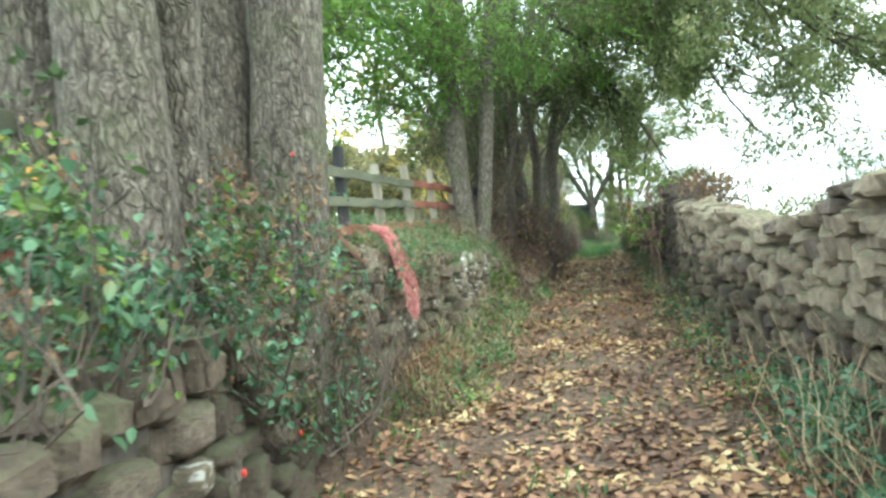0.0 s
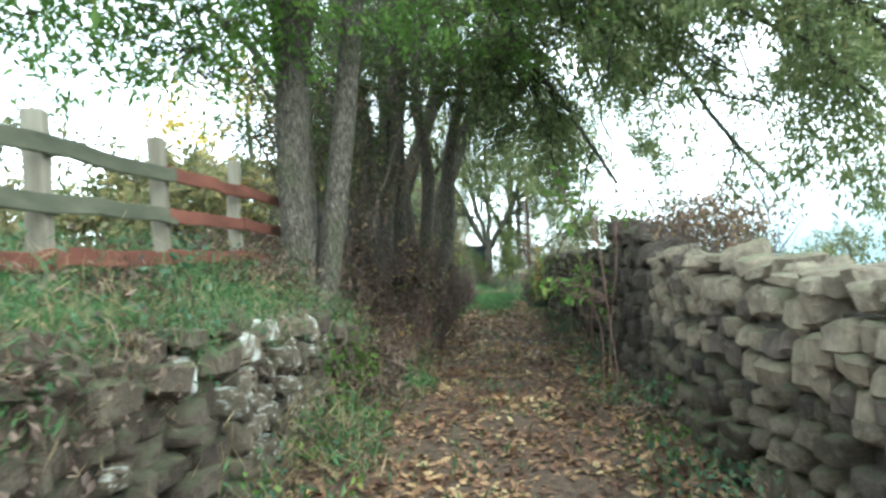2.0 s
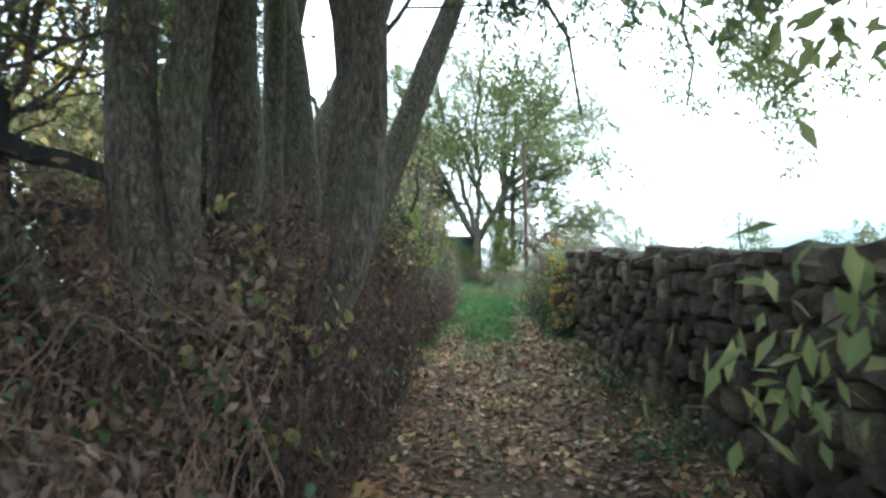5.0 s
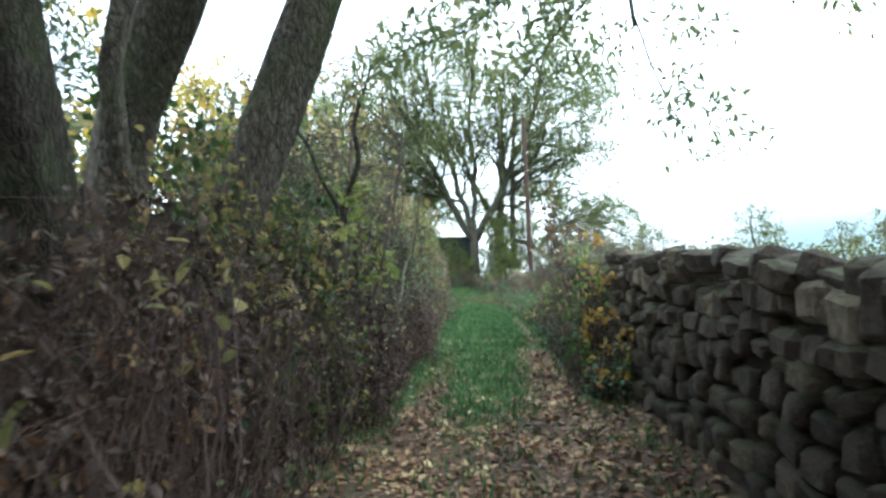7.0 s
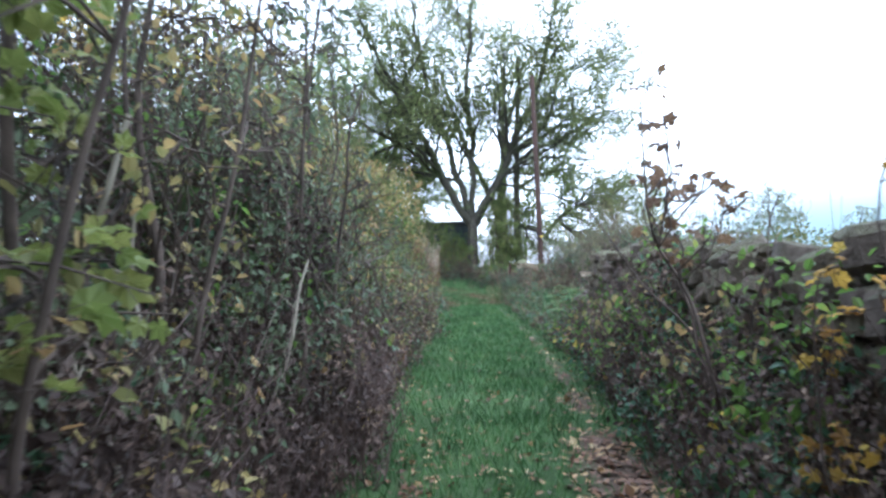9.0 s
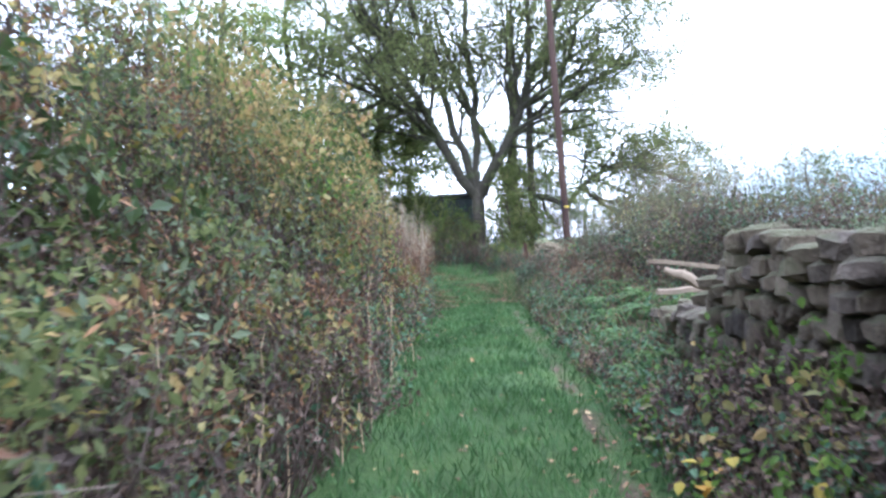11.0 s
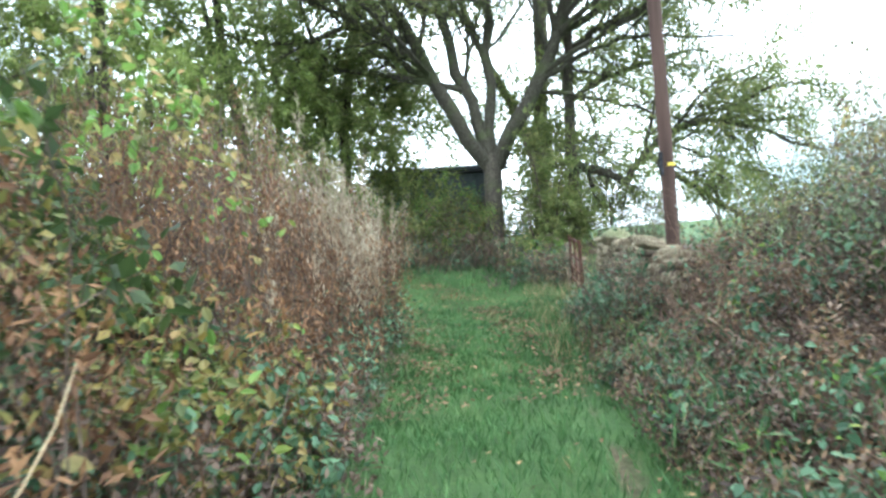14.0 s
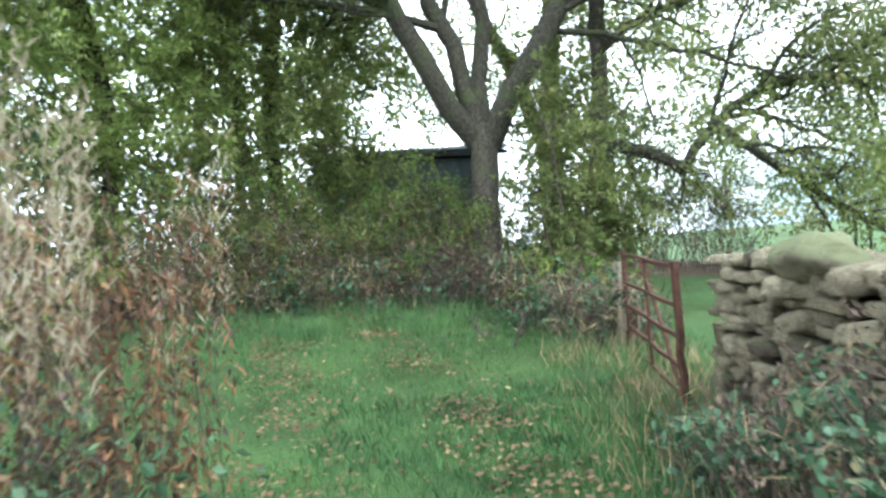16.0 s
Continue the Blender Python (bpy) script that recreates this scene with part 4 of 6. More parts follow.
for k, (tx, ty) in enumerate(((0.95, 14.6), (0.5, 16.4))):
    zt = float(height(tx - lane_x(ty), ty)) - 0.1
    crooked_tree("thorn_shrub", "tangled bare thorn shrub with a few withered leaves", (tx, ty, zt), [
        ([(tx, ty, zt), (tx + 0.1, ty, zt + 1.2), (tx - 0.2, ty + 0.2, zt + 3.2)], 0.05, 0.02),
        ([(tx, ty, zt), (tx + 0.4, ty - 0.2, zt + 1.1), (tx + 0.9, ty - 0.3, zt + 2.6)], 0.035, 0.012),
        ([(tx, ty, zt), (tx - 0.4, ty + 0.2, zt + 1.2), (tx - 1.0, ty + 0.3, zt + 2.7)], 0.035, 0.012),
        ([(tx, ty, zt + 0.6), (tx + 0.3, ty + 0.3, zt + 1.6), (tx + 0.4, ty + 0.5, zt + 3.1)], 0.03, 0.012)],
        (7, 5, 3), M_BARK_MID, (M_LEAF_BROWN, M_LEAF_OCHRE)[k % 2], 320 + k, leaves=4, size=0.06, aspect=0.5, category="shrub", crook=0.26, rise=0.03, share=(0.3, 0.55), bare=0)

# ---- tree arching over the lane ----
crooked_tree("arching_ash", "tree arching over the lane with drooping sprays of narrow leaves", (1.85, 17.1, 1.2), [
    ([(1.85, 17.1, 1.2), (1.95, 16.6, 5.0), (2.2, 15.6, 8.3)], 0.17, 0.13),
    ([(2.2, 15.6, 8.1), (4.8, 13.0, 6.6), (6.6, 11.6, 4.6), (7.8, 11.0, 3.0)], 0.085, 0.02),
    ([(2.2, 15.6, 8.0), (6.0, 14.0, 7.0), (9.0, 13.6, 4.8), (10.4, 13.4, 3.0)], 0.09, 0.02),
    ([(2.2, 15.6, 7.9), (7.0, 16.0, 7.2), (10.4, 16.8, 5.2), (11.8, 17.0, 3.8)], 0.09, 0.02),
    ([(2.2, 15.6, 7.8), (4.0, 13.0, 6.8), (5.4, 11.2, 5.0)], 0.08, 0.02),
    ([(2.3, 15.7, 7.6), (4.6, 14.2, 6.0), (6.3, 13.2, 3.0)], 0.08, 0.02),
    ([(2.2, 15.6, 7.4), (3.3, 14.8, 5.7), (3.9, 14.2, 4.3), (4.3, 13.2, 2.9)], 0.07, 0.02),
    ([(2.2, 15.6, 7.9), (5.4, 12.6, 6.4), (7.6, 12.2, 4.2)], 0.08, 0.02),
    ([(2.2, 15.6, 7.9), (4.2, 13.4, 6.4), (5.6, 12.0, 4.6), (6.4, 11.2, 3.3)], 0.06, 0.015),
    ([(2.2, 15.6, 8.0), (5.0, 12.8, 6.4), (6.4, 11.8, 4.8), (7.0, 11.4, 3.9)], 0.06, 0.015),
    ([(2.2, 15.6, 8.0), (8.0, 14.0, 6.6), (11.6, 12.4, 4.6)], 0.08, 0.02),
    ([(2.2, 15.6, 8.2), (4.6, 19.6, 7.8), (5.9, 22.3, 6.0), (6.7, 23.5, 4.7)], 0.08, 0.02),
    ([(2.2, 15.6, 8.2), (5.6, 18.6, 7.8), (7.6, 21.8, 5.8), (8.3, 23.0, 4.8)], 0.08, 0.02)],
    (11, 7, 5), M_BARK_LIMB, M_LEAF_ASH, 31, leaves=28, size=0.1, aspect=0.36, crook=0.2, rise=-0.05, share=(0.22, 0.42), flare=1.1)

# ---- trees at the lane's end ----
e0 = (12.42, 57.7, float(height(-0.1, 57.7)) - 0.15)
crooked_tree("oak_tree", "big forked tree with grey trunk and crooked dark limbs", e0, [
    ([e0, (12.5, 57.9, 3.4), (12.62, 58.1, 5.05)], 0.245, 0.25),
    ([(12.56, 58.1, 4.7), (11.1, 58.2, 7.4), (10.2, 58.0, 9.2), (8.4, 57.6, 12.4), (7.0, 57.2, 15.6)], 0.23, 0.05),
    ([(12.6, 58.1, 4.8), (12.1, 58.4, 6.4), (11.8, 58.7, 8.6), (10.8, 59.2, 11.6), (10.2, 59.4, 17.0)], 0.19, 0.05),
    ([(12.62, 58.1, 4.9), (12.6, 58.4, 6.4), (12.95, 58.4, 8.6), (12.8, 58.7, 12.6), (13.4, 58.4, 18.2)], 0.17, 0.05),
    ([(12.68, 58.1, 4.7), (13.9, 58.0, 6.8), (14.7, 57.9, 8.3), (15.9, 57.4, 10.8), (17.4, 57.0, 16.0)], 0.23, 0.05),
    ([(11.0, 58.2, 7.5), (8.8, 57.6, 8.9), (5.8, 57.0, 10.4)], 0.11, 0.03),
    ([(14.6, 57.9, 8.2), (17.0, 57.2, 9.4), (20.4, 56.6, 10.4)], 0.12, 0.03),
    ([(15.6, 57.6, 10.2), (18.0, 57.2, 12.4), (20.6, 56.8, 13.6)], 0.09, 0.03),
    ([(10.0, 58.0, 9.6), (7.4, 57.6, 11.6), (5.4, 57.2, 13.6)], 0.09, 0.03),
    ([(14.0, 58.0, 7.0), (16.2, 57.0, 7.9), (19.2, 56.4, 7.6)], 0.09, 0.025),
    ([(13.9, 58.0, 6.8), (15.8, 57.4, 6.3), (18.2, 57.0, 5.4)], 0.07, 0.02),
    ([(15.0, 57.8, 8.8), (17.4, 57.2, 10.6), (19.6, 57.0, 11.9)], 0.09, 0.03)],
    (9, 7, 6), M_BARK_LIMB, M_LEAF_OAK, 41, leaves=18, size=0.15, crook=0.2, share=(0.34, 0.6))
crooked_tree("sycamore_tree", "tall tree with crooked boughs reaching over the field wall", (14.95, 58.6, 1.5), [
    ([(14.95, 58.6, 1.5), (15.1, 58.5, 5.0), (15.2, 58.5, 8.0), (15.6, 58.6, 13.5)], 0.21, 0.09),
    ([(15.1, 58.4, 4.6), (15.9, 57.9, 4.3), (16.45, 57.9, 3.95)], 0.13, 0.11),
    ([(16.4, 57.9, 3.95), (17.2, 57.9, 5.05), (18.0, 57.8, 5.45), (19.25, 57.5, 5.65), (20.8, 57.2, 4.9), (22.0, 57.0, 4.4)], 0.11, 0.04),
    ([(16.9, 57.7, 4.8), (17.5, 57.1, 4.1), (18.4, 56.8, 3.3), (19.6, 56.6, 2.45)], 0.1, 0.05),
    ([(15.2, 58.4, 6.5), (15.8, 58.2, 7.0), (16.8, 58.0, 7.25), (18.6, 57.6, 7.6)], 0.1, 0.04),
    ([(15.3, 58.5, 8.0), (16.3, 58.3, 8.7), (17.5, 58.0, 9.0), (20.0, 57.4, 10.2)], 0.12, 0.04),
    ([(17.4, 57.8, 5.15), (18.6, 57.0, 4.4), (20.2, 56.4, 3.7)], 0.05, 0.02),
    ([(19.2, 57.5, 5.6), (20.6, 57.0, 6.4), (22.4, 56.6, 6.2)], 0.05, 0.02),
    ([(18.0, 57.8, 5.45), (18.7, 57.4, 6.4), (20.2, 57.0, 7.0)], 0.06, 0.02)],
    (8, 6, 5), M_BARK_LIMB, M_LEAF_SYC, 42, leaves=14, size=0.12, crook=0.24, rise=-0.02, share=(0.34, 0.62))
tree("backing_tree", "pale-barked tree standing behind the forked one", [
    ((15.2, 62.5, 1.8), (15.7, 62.5, 14.5), 0.36, 0.05, 0.02), ((15.2, 62.5, 5.0), (12.2, 63.0, 14), 0.2, 0.08, 0.03), ((15.4, 62.5, 8.0), (18.6, 62.6, 16), 0.16, 0.06, 0.03)],
    [((14.5, 63, 13), (6.5, 2.0, 5.2), 170), ((15.4, 61.7, 6.4), (2.0, 0.8, 2.9), 90), ((18.0, 62.0, 6.6), (2.4, 0.8, 2.4), 60), ((11, 64, 7.2), (3.5, 1.2, 1.8), 70)], M_BARK, M_LEAF_PALE, 43, size=0.18, leaves=66, spread=0.95)
for k, (tx, ty, hh, w) in enumerate(((8.6, 60.8, 11.5, 2.4), (5.4, 59.6, 12.5, 2.8), (2.6, 58.0, 13.0, 3.0), (-0.6, 57.5, 12.5, 3.2), (0.5, 66, 14, 3.6), (6.5, 68, 15.0, 4.2))):
    zb = float(height(tx - lane_x(ty), ty)) - 0.1
    tree("leaning_ash", "dense green tree screening the shed and field edge", [
        ((tx, ty, zb), (tx + 0.4, ty, zb + hh), 0.2, 0.07, 0.03), ((tx + 0.2, ty, zb), (tx - 1.2, ty - 0.4, zb + hh * 0.8), 0.12, 0.05, 0.04)],
        [((tx, ty - 0.3, zb + hh * 0.6), (w, 1.8, hh * 0.4), 130 if k < 4 else 90), ((tx + 0.6, ty - 1.4, zb + hh * 0.36), (w, 0.9, hh * 0.3), 90 if k < 4 else 20)],
        M_BARK_DARK, M_LEAF_LIGHT if k % 3 else M_LEAF_PALE, 50 + k, size=0.15, leaves=124, fan=4, spread=0.85, group="trees screening the shed")

zb = float(height(-2.8, 59.9)) - 0.1
tree("shed_sapling", "young green tree half hiding the shed front", [
    ((9.9, 59.9, zb), (10.1, 59.8, 6.4), 0.05, 0.02, 0.03), ((10.0, 59.9, zb), (11.0, 59.7, 5.6), 0.035, 0.015, 0.03)],
    [((9.8, 59.8, 4.6), (0.9, 0.5, 1.5), 22), ((10.9, 59.7, 4.2), (0.9, 0.4, 0.9), 13), ((9.6, 59.7, 6.0), (1.4, 0.6, 0.8), 16)],
    M_BARK_DARK, M_LEAF_LIGHT, 143, sides=8, flare=1.0, size=0.12, leaves=70, spread=0.55)

# ---- shed ----
rng_s = np.random.default_rng(5)
shed = thing("shed", (11.6, 63.0, 1.9), "low dark grey sheet-clad shed behind brambles", "shed")
for k in range(11):
    x0 = 9.5 + k * 0.36
    bar("cladding_sheet", rng_s, (x0 + 0.18, 61.0, 1.8), (x0 + 0.18, 61.0, 4.85), 0.05, 0.37, M_SHED, shed, bend=0.003)
bar("side_wall", rng_s, (9.5, 63.0, 1.8), (9.5, 63.0, 4.85), 4.0, 0.06, M_SHED, shed)
bar("side_wall", rng_s, (13.45, 63.0, 1.8), (13.45, 63.0, 4.85), 4.0, 0.06, M_SHED, shed)
bar("rear_wall", rng_s, (11.5, 65.0, 1.8), (11.5, 65.0, 4.95), 0.06, 4.0, M_SHED, shed)
bar("roof", rng_s, (9.3, 63.0, 5.06), (13.7, 63.0, 5.06), 4.5, 0.09, M_ROOF, shed)
bar("gutter", rng_s, (9.3, 60.72, 4.92), (13.7, 60.72, 4.92), 0.1, 0.09, M_BLACK, shed)

# ---- fence ----
rng_f = np.random.default_rng(6)
fence = thing("fence", spot(7.5, -2.35), "weathered post and rail fence with some red-stained rails on the bank", "fence")
fy = [1.9, 3.3, 4.7, 6.1, 7.5, 8.85, 10.2, 11.6, 13.1, 14.6, 16.1, 17.6, 19.1, 20.6, 22.1, 23.6]
def fence_at(y, h):
    return np.array(spot(y, -2.35 - 0.03 * max(0, y - 12), 0)) * np.array([1, 1, 0]) + np.array([0, 0, np.interp(y, [0, 7.5, 11.6, 24], [1.2, 1.60, 1.80, 2.0]) + h])
for k, y in enumerate(fy):
    tall = 1.12 + 0.05 * math.sin(k * 2.1)
    top = fence_at(y, tall) + np.array([0.02 * math.sin(k * 5), 0.03 * math.sin(k * 3), 0])
    # beyond y 14 the posts are darkened like the rails under the trees
    bar("post", rng_f, fence_at(y, -0.35), top, 0.11, 0.11, M_POST_DARK if k == 4 or y > 14 else M_POST, fence, "blackened post" if k == 4 else "")
for k in range(len(fy) - 1):
    for h, mats in ((0.28, (M_RAIL_RED,)), (0.58, (M_RAIL_GREEN, M_RAIL_RED)), (0.88, (M_RAIL_GREEN, M_RAIL_RED))):
        m = mats[0] if fy[k] < 10 else mats[-1]
        # under the trees the upper rails' shade is put into their colour
        if fy[k] > 12.5:
            m = M_RAIL_RED if h == 0.28 else M_POST_DARK
        o = np.array([0.075, 0, 0])
        bar("rail", rng_f, fence_at(fy[k] - 0.05, h) + o, fence_at(fy[k + 1] + 0.05, h + 0.01 * math.sin(k)) + o, 0.035, 0.1, m, fence)

# ---- netting over the wall, fallen branch ----
rng_n = np.random.default_rng(7)
net = thing("netting", spot(6.3, -1.5), "faded red plastic netting draped down the stone wall", "netting")
def drape(count, y0, spread, seed, r, name):
    g = np.random.default_rng(seed)
    for y in y0 + g.normal(size=count) * spread:
        cols, off = [], g.normal() * 0.03
        far = g.uniform(0.75, 1.25)
        for q in np.linspace(0, 1, 9):
            yd = y + 0.3 * q + off * 1.2 * q * q + g.normal() * 0.012
            u = -1.72 + 0.1 * min(1, q * 4) + 0.12 * q + g.normal() * 0.012
            cols.append((float(lane_x(yd)) + u, yd, float(lane_z(yd)) + 1.5 - 0.72 * far * max(0, q - 0.08) / 0.92 + g.normal() * 0.012))
        part(name, tubes(np.array([cols]), np.full((1, 9), r * g.uniform(0.6, 1.7)), 5), M_NET, net)


drape(60, 6.47, 0.013, 1, 0.0055, "strand")
drape(14, 6.56, 0.03, 2, 0.003, "strand")
drape(16, 6.3, 0.012, 3, 0.004, "strand")
log = thing("fallen_branch", spot(5.7, -1.7, 0.4), "dead brown branch lying across the wall top", "branch")
lp, lr = grown(rng_n, (-1.08, 5.34, 2.0), (-0.6, 5.52, 1.5), 0.042, 0.03, 9, 0.02)
part("limb", trunk_mesh(lp, lr, 8, 3), M_ROT, log)

# ---- pole ----
rng_p = np.random.default_rng(8)
pole = thing("telegraph_pole", (12.85, 47.8, 1.2), "brown creosoted wooden telegraph pole with yellow band", "pole")
pp, pr = grown(rng_p, (12.85, 47.8, 1.0), (12.85, 47.8, 9.5), 0.1, 0.085, 12, 0.0005, 1.0)
part("shaft", trunk_mesh(pp, pr, 16, 1, 0.01), M_POLE, pole)
part("band", trunk_mesh([(12.85, 47.8, 3.52), (12.85, 47.8, 3.56)], [0.108, 0.108], 16, 1, 0.0), M_BAND, pole, "yellow band")
bar("bracket", rng_p, (12.735, 47.74, 3.4), (12.735, 47.74, 3.7), 0.045, 0.05, M_BLACK, pole, "black fitting")
part("marker_disc", trunk_mesh([(12.9, 47.71, 2.96), (12.905, 47.69, 2.96)], [0.028, 0.028], 12, 1, 0.0), M_WHITE, pole, "white disc")

# ---- gate ----
rng_g = np.random.default_rng(9)
gz0 = 1.34
gate = thing("field_gate", (12.6, 51.5, gz0), "rusty tubular steel field gate standing at the wall's end", "gate")
ga, gb_ = np.array([12.42, 50.55, gz0]), np.array([13.1, 53.2, gz0 + 0.08])
def gate_pt(s, h):
    return ga + (gb_ - ga) * s + np.array([0, 0, h])
for s in (0.0, 1.0):
    bar("stile", rng_g, gate_pt(s, 0.08), gate_pt(s, 1.22), 0.06, 0.05, M_RUST, gate)
for h in (0.12, 0.36, 0.6, 0.86, 1.18):
    bar("gate_bar", rng_g, gate_pt(0.01, h), gate_pt(0.99, h - 0.03), 0.035, 0.035, M_RUST, gate)
bar("brace", rng_g, gate_pt(0.02, 0.15), gate_pt(0.6, 1.15), 0.03, 0.03, M_RUST, gate)
bar("upright", rng_g, gate_pt(0.5, 0.1), gate_pt(0.5, 1.17), 0.03, 0.03, M_RUST, gate)
gpost = thing("gate_post", (13.2, 53.6, gz0), "weathered grey wooden gate post", "post")
bar("post", rng_g, (13.2, 53.55, gz0 - 0.3), (13.17, 53.55, gz0 + 1.15), 0.14, 0.12, M_POST, gpost)

pallet = thing("broken_pallet", (13.2, 53.3, gz0), "broken pale wooden pallet propped behind the gate", "pallet")
for k in range(4):
    bar("slat", rng_g, (13.02 + 0.13 * k, 53.25 + 0.05 * k, gz0 - 0.02), (13.06 + 0.12 * k, 53.35 + 0.05 * k, gz0 + 1.0 - 0.06 * k), 0.09, 0.02, M_CUT, pallet)
for h in (0.25, 0.8):
    bar("cross_rail", rng_g, (12.98, 53.32, gz0 + h), (13.52, 53.5, gz0 + h - 0.03), 0.03, 0.08, M_CUT, pallet)
deadwood = thing("dead_branches", (12.2, 54.6, gz0), "heap of grey dead branches at the foot of the bank", "branches")
for k in range(26):
    f0 = np.array([rng_g.uniform(11.0, 13.0), rng_g.uniform(53.9, 56.2), gz0 - 0.02])
    f1 = f0 + np.array([rng_g.normal() * 0.35, rng_g.normal() * 0.35, rng_g.uniform(0.2, 0.8)])
    part("branch", tubes(bent(rng_g, f0, f1, 7, 0.07, -0.05), np.linspace(rng_g.uniform(0.012, 0.03), 0.006, 7)[None], 6), M_BARK_MID if k % 3 else M_BARK, deadwood)

bm = bmesh.new()
bmesh.ops.create_icosphere(bm, subdivisions=3, radius=1.0)
for v in bm.verts:
    n3 = noise.noise(v.co * 1.3) * 0.22 + noise.noise(v.co * 3.1 + Vector((3, 1, 2))) * 0.09
    v.co = Vector((v.co.x * 0.23, v.co.y * 0.34, v.co.z * 0.15)) * (1 + 1.5 * n3)
for f in bm.faces:
    f.smooth = True
boulder_mesh = bpy.data.meshes.new("boulder")
bm.to_mesh(boulder_mesh)
bm.free()
boulder_mesh.materials.append(M_STONE_MOSSY)
boulder = tagged(new("boulder", boulder_mesh), "large rounded lichen-covered coping boulder on the field wall", "boulder")
boulder.matrix_world = pose(12.46, 48.85, 2.58, 4, -5, -10)

# ---- planks at the broken wall ----
rng_k = np.random.default_rng(10)
planks = thing("plank_pile", spot(36.4, 2.2, 0.5), "pale split planks and rails tumbled on a broken wall end", "planks")
for a, b, w in (((10.5, 37.68, 2.3), (11.85, 37.4, 2.06), 0.06), ((10.1, 36.6, 1.98), (11.1, 36.4, 1.95), 0.16)):
    bar("plank", rng_k, a, b, w, 0.06, M_CUT, planks, bend=0.012)

for lab, p, q, r0, r1 in (("pale barkless branch lying on the broken wall", (9.82, 35.85, 2.27), (10.75, 35.75, 1.98), 0.045, 0.07), ("mossy grey log propped on the broken wall", (9.95, 35.6, 1.66), (10.65, 35.5, 1.95), 0.12, 0.1)):
    fallen = thing("log", p, lab, "log", group="logs on the broken wall")
    lp, lr = grown(rng_k, p, q, r0, r1, 10, 0.03, 0.7)
    part("limb", trunk_mesh(lp, lr, 10, 5), M_CUT if r0 < 0.1 else M_BARK, fallen)

# ---- far country ----
def far_trees(seed, spots_xy, hh, leaf=M_FAR, label="distant autumn tree in the field hedge"):
    rng = np.random.default_rng(seed)
    for (x, y) in spots_xy:
        h = hh * rng.uniform(0.7, 1.2)
        zb = float(height(x - lane_x(y), y)) - 0.3
        tree("hedgerow_tree", label, [((x, y, zb), (x + rng.normal() * 0.5, y, zb + h * 0.8), 0.22, 0.06, 0.03)],
             [((x, y, zb + h * 0.6), (h * 0.36, h * 0.36, h * 0.36), 26)], M_BARK, leaf, int(rng.integers(9999)), size=0.24, aspect=0.6, leaves=80, spread=h * 0.14, twig_r=0.012, group="field trees")
far_trees(61, [(-5.0, 31), (-8, 34), (-11.5, 31), (-15, 36), (-3.5, 40), (-20, 33), (-8, 46), (-25, 38)], 6.6)
far_trees(67, [(-3.4, 25.5), (-5.2, 27.0), (-1.2, 27.5), (-7.2, 26.0), (-9.6, 28.5), (-2.6, 30.5), (-12.5, 27.5)], 5.0, M_LEAF_FIELD, "scrubby olive and brown autumn bush in the field")
far_trees(66, [(-1.9, 33.6), (0.6, 41.0)], 9.0, M_LEAF_YELLOW, "distant tree with bright yellow autumn leaves")
far_trees(62, [(70, 70), (62, 82), (55, 95), (80, 60), (48, 110), (90, 88), (75, 105), (40, 120)], 8)
def far_hedge(rng, n):
    y = rng.uniform(28, 75, n)
    u = -26 - 0.25 * (y - 30) + rng.normal(size=n) * 0.8
    return y, u, np.full(n, 2.6) * (1 + 0.3 * ripple(y, u, 3, 2)), np.zeros(n)
thicket("field_hedge", "distant clipped field hedge", "hedge", 63, far_hedge, 0, 1, 0.02, 300, M_TWIG, [(M_FAR, 10000, 0.4, 0.6, False, 0.0, 1.0)], 0.2, "stuff")
def far_hedge_right(rng, n):
    u = rng.uniform(30, 120, n)
    y = 105 - 0.35 * u + rng.normal(size=n) * 1.2
    return y, u, np.full(n, 3.0) * (1 + 0.4 * ripple(y, u, 5, 2)), np.zeros(n)
thicket("field_hedge", "distant hedge across the lower field", "hedge", 64, far_hedge_right, 0, 1, 0.02, 300, M_TWIG, [(M_FAR, 8000, 0.55, 0.6, False, 0.0, 1.0)], 0.2, "stuff")

# ---- undergrowth, left ----
def left_top(y):
    """The ragged top of the retaining wall over the lane."""
    return float(np.interp(y, [0.6, 4, 4.8, 6.2, 7.6, 9, 11.5, 13.6], [1.0, 1.1, 1.3, 1.28, 1.12, 1.06, 0.92, 0.4]) + 0.09 * ripple(y, 0.0, 0.35, 8))


def overhang(rng, n):
    y = rng.uniform(6.4, 13.2, n)
    u = rng.uniform(-2.0, -1.5, n)
    z0 = lane_z(y) + np.array([left_top(v) for v in y]) - 0.02 - height(u, y)
    return y, u, np.full(n, 0.3) * (1 + 0.5 * ripple(y, u, 0.4, 3)), z0
thicket("wall_top_grass", "matted grass and ivy hanging over the wall top", "grass", 271, overhang, 0, 0.9, 0.002, 200, M_TWIG_PALE,
        [(M_GRASS, 7500, 0.08, 0.1, False, -0.8, 0.5), (M_STRAW, 4200, 0.13, 0.025, False, -1.1, 0.5), (M_LEAF_DEAD, 4200, 0.05, 0.5, False, -1.2, 0.3), (M_BRAMBLE, 1300, 0.045, 0.6, True, -1.3, 0.4)], 0.9, "stuff")
